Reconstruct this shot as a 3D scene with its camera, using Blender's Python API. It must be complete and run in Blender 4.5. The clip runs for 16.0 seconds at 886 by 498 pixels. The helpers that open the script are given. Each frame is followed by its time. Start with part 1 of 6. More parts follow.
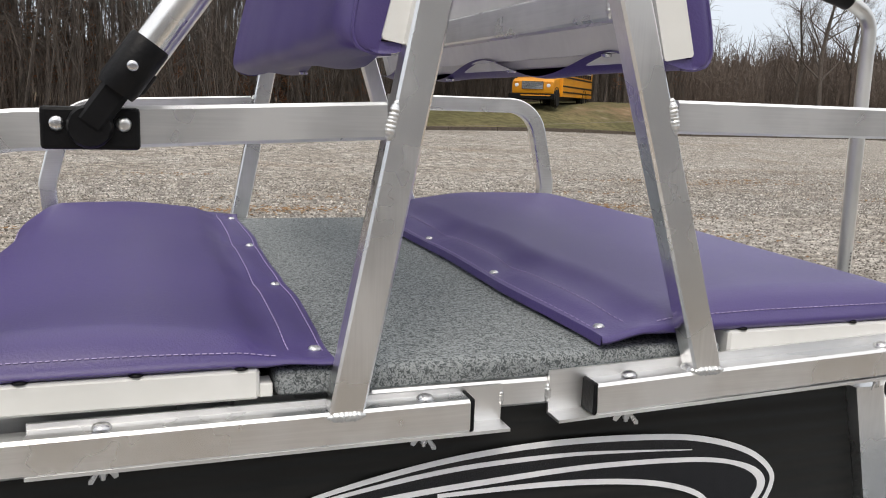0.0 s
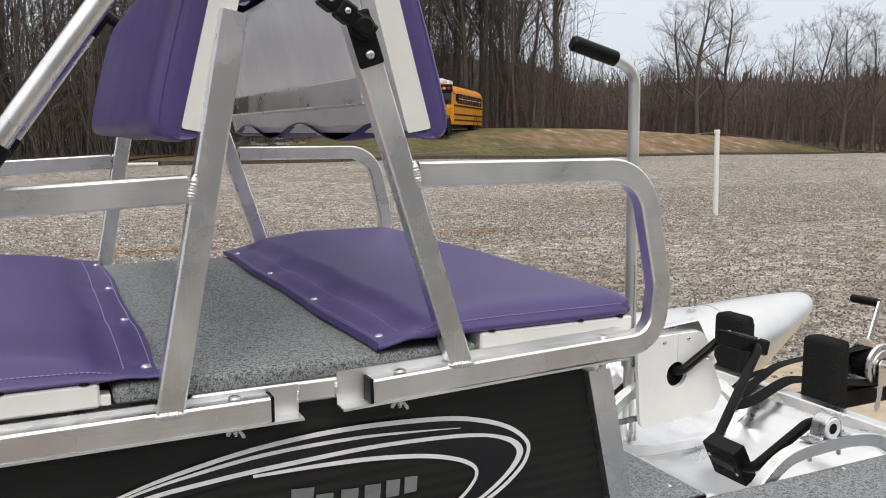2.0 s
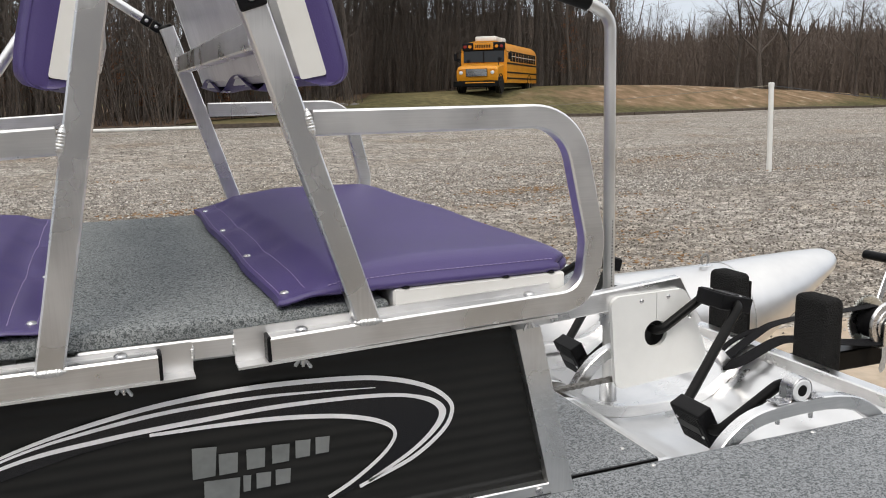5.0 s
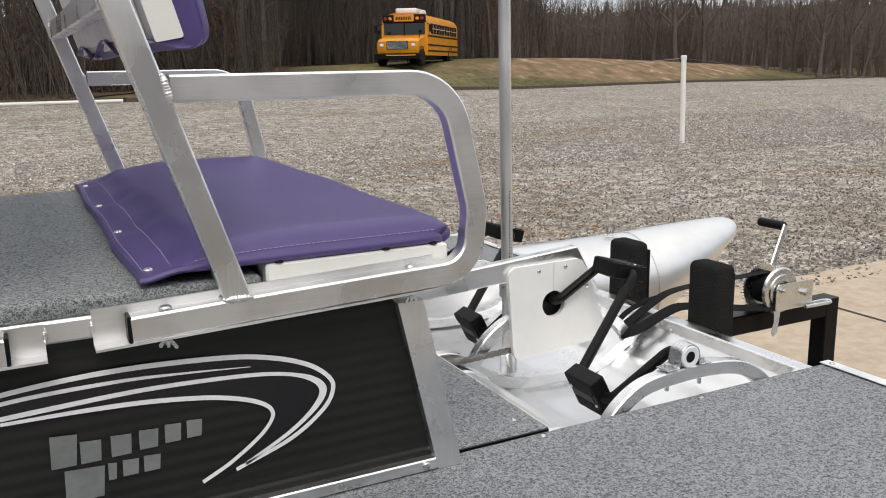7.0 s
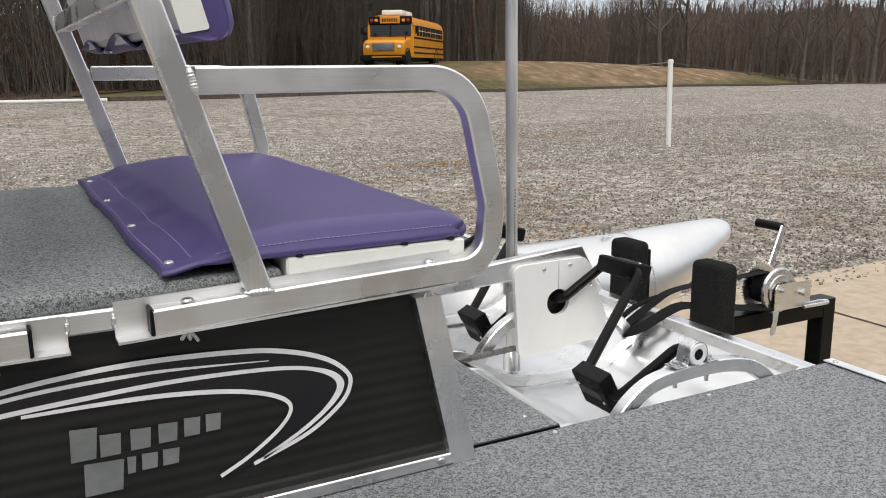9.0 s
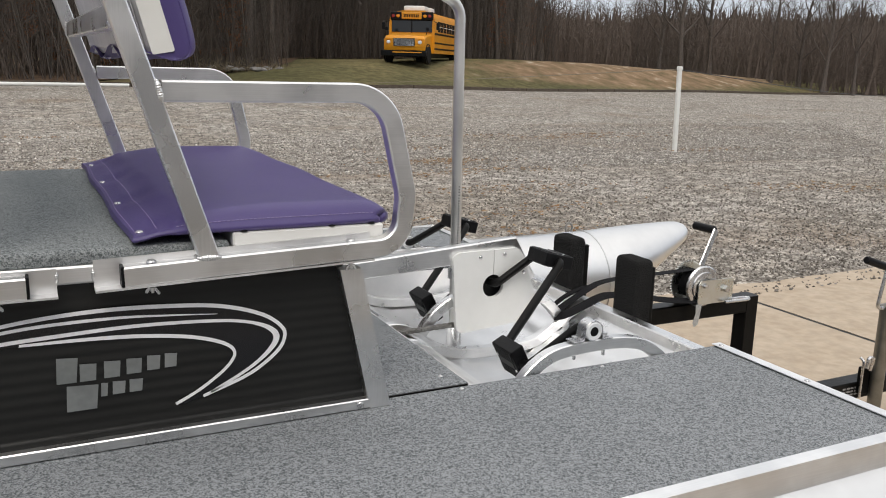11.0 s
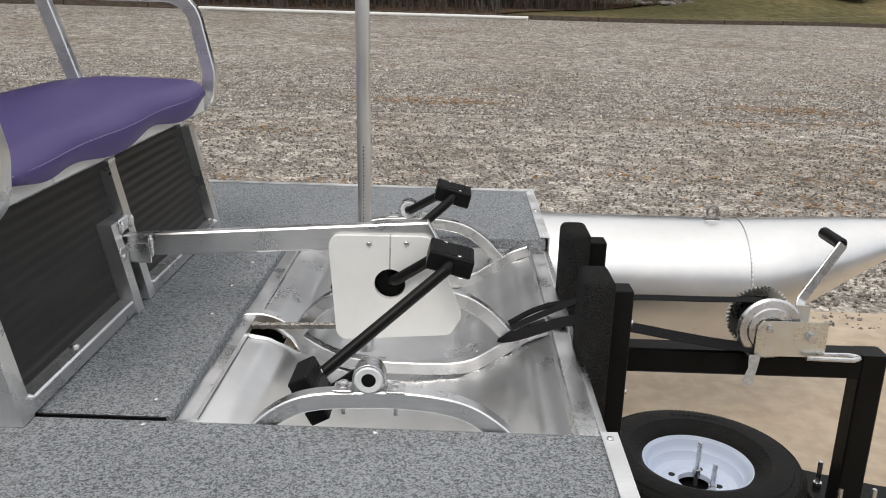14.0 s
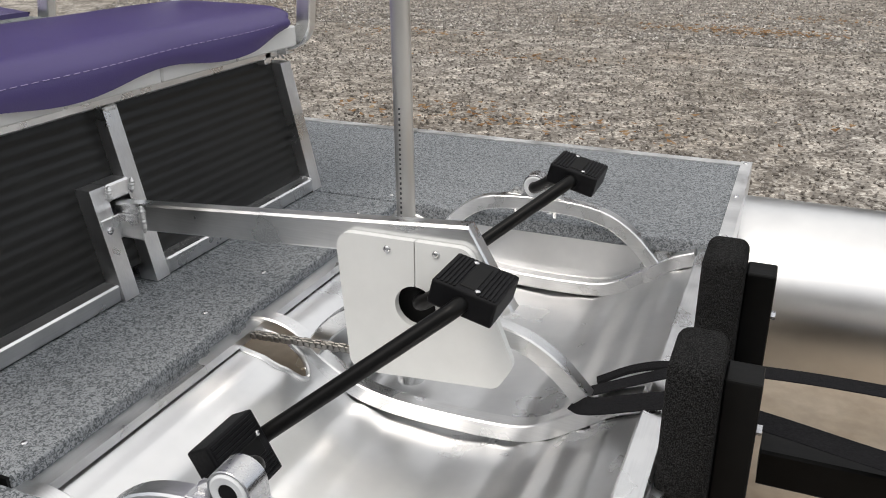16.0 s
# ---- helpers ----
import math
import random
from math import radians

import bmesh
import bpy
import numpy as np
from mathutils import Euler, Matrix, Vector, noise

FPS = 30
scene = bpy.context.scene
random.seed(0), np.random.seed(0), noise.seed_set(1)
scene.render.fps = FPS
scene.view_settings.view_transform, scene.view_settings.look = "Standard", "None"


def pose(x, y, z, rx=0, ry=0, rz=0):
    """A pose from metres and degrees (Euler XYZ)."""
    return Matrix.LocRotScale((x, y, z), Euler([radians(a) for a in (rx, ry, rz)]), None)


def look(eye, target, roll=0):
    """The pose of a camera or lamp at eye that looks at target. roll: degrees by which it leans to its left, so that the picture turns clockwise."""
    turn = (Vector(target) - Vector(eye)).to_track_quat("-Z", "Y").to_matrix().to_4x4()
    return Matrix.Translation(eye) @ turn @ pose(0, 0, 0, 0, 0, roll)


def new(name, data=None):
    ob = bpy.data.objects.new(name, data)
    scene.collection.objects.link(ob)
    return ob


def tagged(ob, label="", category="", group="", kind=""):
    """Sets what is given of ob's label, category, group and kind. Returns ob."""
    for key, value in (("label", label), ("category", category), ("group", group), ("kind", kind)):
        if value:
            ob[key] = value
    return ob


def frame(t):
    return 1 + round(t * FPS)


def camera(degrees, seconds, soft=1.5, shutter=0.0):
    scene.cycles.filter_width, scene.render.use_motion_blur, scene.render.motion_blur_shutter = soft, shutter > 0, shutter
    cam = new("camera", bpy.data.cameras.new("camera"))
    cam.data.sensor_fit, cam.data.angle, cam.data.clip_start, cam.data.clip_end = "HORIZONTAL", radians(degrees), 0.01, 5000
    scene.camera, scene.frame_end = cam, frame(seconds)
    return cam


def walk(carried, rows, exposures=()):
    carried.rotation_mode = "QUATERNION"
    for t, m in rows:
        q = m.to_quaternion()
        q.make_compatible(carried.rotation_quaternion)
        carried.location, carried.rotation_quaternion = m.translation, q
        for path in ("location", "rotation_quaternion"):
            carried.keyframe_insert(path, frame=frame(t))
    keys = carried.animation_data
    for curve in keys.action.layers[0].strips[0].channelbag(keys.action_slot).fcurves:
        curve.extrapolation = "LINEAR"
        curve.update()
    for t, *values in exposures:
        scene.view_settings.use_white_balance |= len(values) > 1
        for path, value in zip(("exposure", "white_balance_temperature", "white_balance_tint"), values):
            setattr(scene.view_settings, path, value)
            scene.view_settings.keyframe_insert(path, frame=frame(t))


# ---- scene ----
cam = camera(54.9, 16.0, soft=1.0)
PATH = [
    (0, (0.01, 0.049, 1.284), (0.65, 1.906, 0.945), 2.0),
    (0.5, (0.038, -0.045, 1.294), (0.732, 1.803, 0.988), 1.1),
    (1, (0.02, -0.147, 1.317), (0.759, 1.687, 1.017), -0.1),
    (1.5, (0.006, -0.223, 1.316), (0.821, 1.58, 1.023), -0.2),
    (2, (0.044, -0.243, 1.331), (0.899, 1.545, 1.06), -0.1),
    (2.5, (0.127, -0.252, 1.327), (0.95, 1.552, 1.065), -0.2),
    (3, (0.182, -0.251, 1.316), (0.937, 1.576, 1.012), -0.3),
    (5.5, (0.265, -0.279, 1.311), (0.995, 1.547, 0.943), -1.2),
    (6, (0.291, -0.274, 1.308), (1.064, 1.53, 0.924), -1.4),
    (6.5, (0.315, -0.275, 1.3), (1.146, 1.498, 0.891), -1.1),
    (7, (0.322, -0.269, 1.3), (1.201, 1.476, 0.876), -1.0),
    (7.5, (0.325, -0.27, 1.301), (1.237, 1.46, 0.88), -1.2),
    (8, (0.317, -0.271, 1.299), (1.248, 1.451, 0.887), -0.7),
    (8.5, (0.277, -0.242, 1.291), (1.195, 1.486, 0.876), -0.7),
    (11, (0.293, -0.577, 1.331), (1.173, 1.167, 0.903), 1.6),
    (11.5, (0.527, -0.694, 1.354), (1.342, 1.092, 0.975), 1.9),
    (12, (0.743, -0.696, 1.345), (1.421, 1.14, 0.934), -0.3),
    (12.5, (0.948, -0.626, 1.342), (1.484, 1.25, 0.902), -1.2),
    (13, (1.222, -0.551, 1.341), (1.532, 1.366, 0.863), 0.5),
    (13.5, (1.42, -0.469, 1.351), (1.563, 1.449, 0.803), 1.6),
    (14, (1.491, -0.279, 1.324), (1.467, 1.63, 0.731), 1.6),
    (14.5, (1.553, -0.065, 1.309), (1.322, 1.812, 0.659), -0.2),
    (15, (1.659, 0.101, 1.294), (1.194, 1.914, 0.588), -0.1),
    (15.5, (1.788, 0.236, 1.299), (1.146, 1.978, 0.554), 1.1),
    (16, (1.803, 0.32, 1.283), (1.097, 2.029, 0.522), -0.1),
]
walk(cam, [(t, look(eye, target, roll)) for t, eye, target, roll in PATH],
     exposures=[(0, 0.34), (1.5, 0.25), (3.0, 0.17), (8.6, 0.24), (11.0, 0.07), (14.0, 0.08), (15, 0.03), (16, 0.05)])

# ---- sky and sun: bright overcast ----
world = bpy.data.worlds.new("world")
scene.world = world
world.use_nodes = True
wn = world.node_tree.nodes
wl = world.node_tree.links
sky = wn.new("ShaderNodeTexSky")
sky.sky_type = "NISHITA"
sky.sun_disc = False
sky.sun_elevation = radians(54)
sky.sun_rotation = radians(205)
sky.air_density, sky.dust_density, sky.ozone_density = 1.0, 1.0, 1.0
hs = wn.new("ShaderNodeHueSaturation")
hs.inputs["Saturation"].default_value = 0.32
wl.new(sky.outputs[0], hs.inputs["Color"])
cloud = wn.new("ShaderNodeMix")
cloud.data_type = "RGBA"
cloud.inputs["Factor"].default_value = 0.80
# overcast: brighter overhead, greyer towards the horizon
tcw = wn.new("ShaderNodeTexCoord")
sep = wn.new("ShaderNodeSeparateXYZ")
wl.new(tcw.outputs["Generated"], sep.inputs[0])
veil = wn.new("ShaderNodeValToRGB")
veil.color_ramp.elements[0].position, veil.color_ramp.elements[1].position = 0.0, 1.0
veil.color_ramp.elements[0].color, veil.color_ramp.elements[1].color = (0.34, 0.38, 0.44, 1), (1.0, 0.972, 0.940, 1)
wl.new(sep.outputs["Z"], veil.inputs["Fac"])
bright = wn.new("ShaderNodeMix")
bright.data_type, bright.blend_type = "RGBA", "MULTIPLY"
bright.inputs["Factor"].default_value = 1.0
bright.inputs["B"].default_value = (9.6, 9.6, 9.6, 1)
wl.new(veil.outputs["Color"], bright.inputs["A"])
wl.new(bright.outputs["Result"], cloud.inputs["B"])
wl.new(hs.outputs[0], cloud.inputs["A"])
wl.new(cloud.outputs["Result"], wn["Background"].inputs["Color"])
wn["Background"].inputs["Strength"].default_value = 0.150
sun_data = bpy.data.lights.new("sun", "SUN")
sun_data.energy, sun_data.angle, sun_data.color = 1.1, radians(25), (1.0, 0.915, 0.82)
sun = new("sun", sun_data)
SUN_AZ, SUN_EL = radians(205), radians(54)
sun.matrix_world = look((0, 0, 30), (-math.sin(SUN_AZ) * 30, -math.cos(SUN_AZ) * 30, 30 - 30 * math.tan(SUN_EL)))

# ---- materials ----
def material(name, color, rough=0.5, metal=0.0, spec=0.5, color2=None, scale=8.0, detail=4.0, lo=0.35, hi=0.65,
             bump=0.0, bump_scale=60.0, rough_var=0.0, stretch=(1, 1, 1), coat=0.0, speck=0.0, speck_scale=100.0):
    m = bpy.data.materials.new(name)
    m.use_nodes = True
    nt = m.node_tree
    b = nt.nodes["Principled BSDF"]
    b.inputs["Base Color"].default_value = (*color, 1)
    b.inputs["Roughness"].default_value = rough
    b.inputs["Metallic"].default_value = metal
    b.inputs["Specular IOR Level"].default_value = spec
    b.inputs["Coat Weight"].default_value = coat
    tc = nt.nodes.new("ShaderNodeTexCoord")
    mp = nt.nodes.new("ShaderNodeMapping")
    mp.inputs["Scale"].default_value = stretch
    nt.links.new(tc.outputs["Object"], mp.inputs["Vector"])
    if color2 or rough_var:
        n = nt.nodes.new("ShaderNodeTexNoise")
        n.inputs["Scale"].default_value = scale
        n.inputs["Detail"].default_value = detail
        n.inputs["Roughness"].default_value = 0.65
        nt.links.new(mp.outputs[0], n.inputs["Vector"])
        if color2:
            r = nt.nodes.new("ShaderNodeValToRGB")
            r.color_ramp.elements[0].position, r.color_ramp.elements[1].position = lo, hi
            r.color_ramp.elements[0].color, r.color_ramp.elements[1].color = (*color, 1), (*color2, 1)
            nt.links.new(n.outputs["Fac"], r.inputs["Fac"])
            nt.links.new(r.outputs["Color"], b.inputs["Base Color"])
        if rough_var:
            q = nt.nodes.new("ShaderNodeMapRange")
            q.inputs["From Min"].default_value, q.inputs["From Max"].default_value = 0.3, 0.7
            q.inputs["To Min"].default_value, q.inputs["To Max"].default_value = rough - rough_var, rough + rough_var
            nt.links.new(n.outputs["Fac"], q.inputs["Value"])
            nt.links.new(q.outputs[0], b.inputs["Roughness"])
    if speck:
        n3 = nt.nodes.new("ShaderNodeTexNoise")
        n3.inputs["Scale"].default_value, n3.inputs["Detail"].default_value = speck_scale, 3
        nt.links.new(mp.outputs[0], n3.inputs["Vector"])
        cr = nt.nodes.new("ShaderNodeValToRGB")
        cr.color_ramp.elements[0].position, cr.color_ramp.elements[1].position = 0.36, 0.64
        cr.color_ramp.elements[0].color, cr.color_ramp.elements[1].color = (0.1, 0.1, 0.1, 1), (0.9, 0.9, 0.9, 1)
        nt.links.new(n3.outputs["Fac"], cr.inputs["Fac"])
        mx = nt.nodes.new("ShaderNodeMix")
        mx.data_type, mx.blend_type = "RGBA", "OVERLAY"
        mx.inputs["Factor"].default_value = speck
        src = b.inputs["Base Color"].links[0].from_socket
        nt.links.new(src, mx.inputs["A"])
        nt.links.new(cr.outputs["Color"], mx.inputs["B"])
        nt.links.new(mx.outputs["Result"], b.inputs["Base Color"])
    if bump:
        n2 = nt.nodes.new("ShaderNodeTexNoise")
        n2.inputs["Scale"].default_value = bump_scale
        n2.inputs["Detail"].default_value = 5
        nt.links.new(mp.outputs[0], n2.inputs["Vector"])
        bp = nt.nodes.new("ShaderNodeBump")
        bp.inputs["Strength"].default_value = bump
        bp.inputs["Distance"].default_value = 0.01
        nt.links.new(n2.outputs["Fac"], bp.inputs["Height"])
        nt.links.new(bp.outputs[0], b.inputs["Normal"])
    return m


def carpet(name, dark, light, scale):
    """Marine carpet: short flecks of two greys over a fuzzy pile."""
    m = material(name, light, rough=0.95, spec=0.15)
    nt = m.node_tree
    b = nt.nodes["Principled BSDF"]
    tc = nt.nodes.new("ShaderNodeTexCoord")
    fine = nt.nodes.new("ShaderNodeTexNoise")
    fine.inputs["Scale"].default_value, fine.inputs["Detail"].default_value = scale, 3
    fine.inputs["Distortion"].default_value = 1.5
    pile = nt.nodes.new("ShaderNodeTexNoise")
    pile.inputs["Scale"].default_value, pile.inputs["Detail"].default_value = scale * 6, 2
    big = nt.nodes.new("ShaderNodeTexNoise")
    big.inputs["Scale"].default_value, big.inputs["Detail"].default_value = 2.5, 4
    for n in (fine, pile, big):
        nt.links.new(tc.outputs["Object"], n.inputs["Vector"])
    r = nt.nodes.new("ShaderNodeValToRGB")
    r.color_ramp.elements[0].position, r.color_ramp.elements[1].position = 0.40, 0.57
    r.color_ramp.elements[0].color, r.color_ramp.elements[1].color = (*dark, 1), (*light, 1)
    nt.links.new(fine.outputs["Fac"], r.inputs["Fac"])
    mix = nt.nodes.new("ShaderNodeMix")
    mix.data_type, mix.blend_type = "RGBA", "OVERLAY"
    mix.inputs["Factor"].default_value = 0.55
    nt.links.new(r.outputs["Color"], mix.inputs["A"])
    nt.links.new(pile.outputs["Color"], mix.inputs["B"])
    sat = nt.nodes.new("ShaderNodeRGBToBW")
    nt.links.new(pile.outputs["Color"], sat.inputs["Color"])
    nt.links.new(sat.outputs[0], mix.inputs["B"])
    mix2 = nt.nodes.new("ShaderNodeMix")
    mix2.data_type, mix2.blend_type = "RGBA", "SOFT_LIGHT"
    mix2.inputs["Factor"].default_value = 0.35
    nt.links.new(mix.outputs["Result"], mix2.inputs["A"])
    bw = nt.nodes.new("ShaderNodeRGBToBW")
    nt.links.new(big.outputs["Color"], bw.inputs["Color"])
    nt.links.new(bw.outputs[0], mix2.inputs["B"])
    nt.links.new(mix2.outputs["Result"], b.inputs["Base Color"])
    bp = nt.nodes.new("ShaderNodeBump")
    bp.inputs["Strength"].default_value, bp.inputs["Distance"].default_value = 0.5, 0.003
    nt.links.new(pile.outputs["Fac"], bp.inputs["Height"])
    nt.links.new(bp.outputs[0], b.inputs["Normal"])
    return m


def brushed(name, color, rough, streak=(1, 30, 30), dark=0.94):
    """Mill-finish aluminium: fine drawing lines along one axis, soft smudges and a few dull patches."""
    m = material(name, color, rough=rough, metal=1.0)
    nt = m.node_tree
    b = nt.nodes["Principled BSDF"]
    tc = nt.nodes.new("ShaderNodeTexCoord")
    mp = nt.nodes.new("ShaderNodeMapping")
    mp.inputs["Scale"].default_value = streak
    nt.links.new(tc.outputs["Object"], mp.inputs["Vector"])
    lines = nt.nodes.new("ShaderNodeTexNoise")
    lines.inputs["Scale"].default_value, lines.inputs["Detail"].default_value = 16, 2
    nt.links.new(mp.outputs[0], lines.inputs["Vector"])
    smudge = nt.nodes.new("ShaderNodeTexNoise")
    smudge.inputs["Scale"].default_value, smudge.inputs["Detail"].default_value = 11, 3
    nt.links.new(tc.outputs["Object"], smudge.inputs["Vector"])
    add = nt.nodes.new("ShaderNodeMath")
    add.operation = "MULTIPLY_ADD"
    add.inputs[1].default_value = 0.18
    nt.links.new(lines.outputs["Fac"], add.inputs[0])
    half = nt.nodes.new("ShaderNodeMath")
    half.operation = "MULTIPLY"
    half.inputs[1].default_value = 0.72
    nt.links.new(smudge.outputs["Fac"], half.inputs[0])
    nt.links.new(half.outputs[0], add.inputs[2])
    r = nt.nodes.new("ShaderNodeValToRGB")
    r.color_ramp.elements[0].position, r.color_ramp.elements[1].position = 0.36, 0.56
    r.color_ramp.elements[0].color, r.color_ramp.elements[1].color = (*(c * dark for c in color), 1), (*color, 1)
    nt.links.new(add.outputs[0], r.inputs["Fac"])
    nt.links.new(r.outputs["Color"], b.inputs["Base Color"])
    q = nt.nodes.new("ShaderNodeMapRange")
    q.inputs["From Min"].default_value, q.inputs["From Max"].default_value = 0.35, 0.65
    q.inputs["To Min"].default_value, q.inputs["To Max"].default_value = rough - 0.05, rough + 0.10
    nt.links.new(smudge.outputs["Fac"], q.inputs["Value"])
    nt.links.new(q.outputs[0], b.inputs["Roughness"])
    bp = nt.nodes.new("ShaderNodeBump")
    bp.inputs["Strength"].default_value, bp.inputs["Distance"].default_value = 0.06, 0.001
    nt.links.new(lines.outputs["Fac"], bp.inputs["Height"])
    nt.links.new(bp.outputs[0], b.inputs["Normal"])
    return m


ALU = brushed("mill_aluminium", (0.93, 0.93, 0.93), 0.28, dark=0.84)
ALU_V = brushed("mill_aluminium_upright", (0.92, 0.92, 0.92), 0.28, streak=(30, 30, 1), dark=0.84)
ALU_Y = brushed("mill_aluminium_cross", (0.91, 0.91, 0.91), 0.27, streak=(30, 1, 30), dark=0.84)
TRIM = brushed("bright_trim", (0.95, 0.95, 0.95), 0.42, dark=0.88)
PAN = material("pan_sheet", (0.76, 0.765, 0.77), rough=0.30, metal=1.0, color2=(0.87, 0.87, 0.87), scale=5, rough_var=0.05, bump=0.035, bump_scale=4)
TUBE_HULL = material("pontoon_sheet", (0.74, 0.74, 0.74), rough=0.33, metal=1.0, color2=(0.84, 0.84, 0.835), scale=4, rough_var=0.06, bump=0.04, bump_scale=7)
CHAIN_STEEL = material("chain_steel", (0.26, 0.25, 0.235), rough=0.38, metal=1.0, color2=(0.38, 0.37, 0.35), scale=60)
WELD = material("weld_bead", (0.74, 0.735, 0.73), rough=0.36, metal=1.0, color2=(0.84, 0.84, 0.83), scale=90)
ZINC = material("zinc_steel", (0.60, 0.60, 0.62), rough=0.28, metal=1.0, color2=(0.74, 0.74, 0.73), scale=30, rough_var=0.1)
WINCH_ZINC = material("yellow_zinc_steel", (0.70, 0.70, 0.645), rough=0.31, metal=1.0, color2=(0.80, 0.81, 0.80), scale=14, rough_var=0.1)
PURPLE = material("purple_vinyl", (0.060, 0.041, 0.165), rough=0.42, spec=0.60, color2=(0.067, 0.046, 0.178), scale=3, bump=0.10, bump_scale=420, rough_var=0.02)
STITCH = material("stitching", (0.36, 0.30, 0.50), rough=0.8)
WHITE_PVC = material("white_pvc", (0.80, 0.80, 0.78), rough=0.38, color2=(0.74, 0.74, 0.71), scale=6)
WHITE_PLATE = material("white_poly_plate", (0.87, 0.88, 0.865), rough=0.33, color2=(0.83, 0.84, 0.825), scale=12)
BOARD_BACK = material("foam_board_back", (0.84, 0.84, 0.85), rough=0.22, color2=(0.74, 0.74, 0.76), scale=9, bump=0.2, bump_scale=14)
BLACK_PLASTIC = material("black_plastic", (0.006, 0.006, 0.007), rough=0.42, spec=0.15, color2=(0.009, 0.009, 0.010), scale=40, bump=0.08, bump_scale=250)
BLACK_RUBBER = material("black_rubber", (0.005, 0.005, 0.005), rough=0.36, spec=0.16, color2=(0.008, 0.008, 0.008), scale=20)
BLACK_PAINT = material("black_trailer_paint", (0.005, 0.005, 0.005), rough=0.36, spec=0.13, color2=(0.008, 0.008, 0.008), scale=9, rough_var=0.08, bump=0.05)
BLACK_CARPET = material("black_bunk_carpet", (0.008, 0.008, 0.008), rough=1.0, spec=0.05, color2=(0.095, 0.095, 0.095), scale=800, lo=0.45, hi=0.75, bump=0.9, bump_scale=240)
PANEL = material("corrugated_black_panel", (0.013, 0.013, 0.0125), rough=0.36, spec=0.33, color2=(0.017, 0.017, 0.016), scale=5, rough_var=0.03)
DECAL_BLACK = material("decal_black", (0.008, 0.008, 0.010), rough=0.25)
DECAL_WHITE = material("decal_silver_white", (0.90, 0.90, 0.91), rough=0.35, color2=(0.82, 0.82, 0.84), scale=30)
DECAL_GREY = material("decal_letter_silver", (0.24, 0.255, 0.25), rough=0.30, metal=0.6, color2=(0.38, 0.39, 0.385), scale=12)
NYLON = material("white_nylon", (0.78, 0.80, 0.82), rough=0.3)
RIM_WHITE = material("painted_rim", (0.62, 0.69, 0.82), rough=0.28, color2=(0.57, 0.64, 0.78), scale=7)
TYRE = material("tyre_rubber", (0.009, 0.009, 0.009), rough=0.6, spec=0.13, color2=(0.015, 0.0145, 0.014), scale=12, bump=0.2, bump_scale=120)
AMBER = material("amber_reflector", (0.75, 0.28, 0.01), rough=0.15)
BLUE_CHALK = material("blue_crayon", (0.06, 0.22, 0.42), rough=0.9)
MARK = material("ink_mark", (0.06, 0.06, 0.065), rough=0.6)
PALE_MARK = material("pale_print", (0.30, 0.30, 0.30), rough=0.6)
STRAP = material("winch_strap", (0.007, 0.007, 0.008), rough=0.75, spec=0.1, color2=(0.018, 0.018, 0.02), scale=120, stretch=(1, 8, 8), bump=0.3, bump_scale=200)
TAG = material("clear_tag", (0.5, 0.5, 0.48), rough=0.35, color2=(0.36, 0.36, 0.36), scale=120)
CARPET = carpet("deck_carpet", (0.100, 0.110, 0.118), (0.335, 0.352, 0.370), 205)
BENCH_CARPET = carpet("bench_carpet", (0.088, 0.100, 0.103), (0.34, 0.362, 0.368), 280)
BUS_YELLOW = material("school_bus_yellow", (0.72, 0.30, 0.010), rough=0.35, color2=(0.62, 0.25, 0.012), scale=1.2)
BUS_GLASS = material("bus_glass", (0.012, 0.014, 0.016), rough=0.08)
WOOD_TIMBER = material("landscape_timber", (0.055, 0.042, 0.032), rough=0.9, color2=(0.12, 0.095, 0.072), scale=3, stretch=(1, 6, 6), bump=0.5, bump_scale=20)
ROPE = material("weathered_rope", (0.34, 0.30, 0.23), rough=0.9, color2=(0.24, 0.21, 0.16), scale=40)
BARK = material("bark", (0.055, 0.045, 0.039), rough=0.95, color2=(0.135, 0.112, 0.095), scale=6, stretch=(4, 4, 0.8), bump=0.7, bump_scale=12)
TWIG = material("twigs", (0.088, 0.068, 0.056), rough=0.95, color2=(0.150, 0.116, 0.094), scale=2)
# twig colour lightened to carry the aerial haze over the far woods
TWIG_FAR = material("far_twigs_haze_tinted", (0.105, 0.082, 0.069), rough=0.95, color2=(0.165, 0.130, 0.108), scale=2)
DRY_LEAF = material("dry_oak_leaves", (0.16, 0.060, 0.026), rough=0.9, color2=(0.22, 0.10, 0.045), scale=3)
BRUSH = material("dead_brush", (0.12, 0.095, 0.06), rough=0.95, color2=(0.22, 0.18, 0.12), scale=2)
LITTER = material("forest_leaf_litter", (0.080, 0.052, 0.034), rough=0.95, spec=0.1, color2=(0.17, 0.115, 0.076), scale=3.0, detail=10, bump=0.8, bump_scale=14)
ROCK = material("rubble_stone", (0.15, 0.145, 0.135), rough=0.9, color2=(0.26, 0.25, 0.24), scale=4)

# ---- mesh helpers ----
def part(name, bm, mat, parent=None, label="", smooth=False):
    me = bpy.data.meshes.new(name)
    bmesh.ops.recalc_face_normals(bm, faces=bm.faces)
    bm.to_mesh(me)
    bm.free()
    for m in (mat if isinstance(mat, (list, tuple)) else [mat]):
        me.materials.append(m)
    if smooth:
        for p in me.polygons:
            p.use_smooth = True
        me.set_sharp_from_angle(angle=radians(28 if smooth is True else smooth))
    ob = new(name, me)
    ob.parent = parent
    if label:
        ob["label"] = label
    return ob


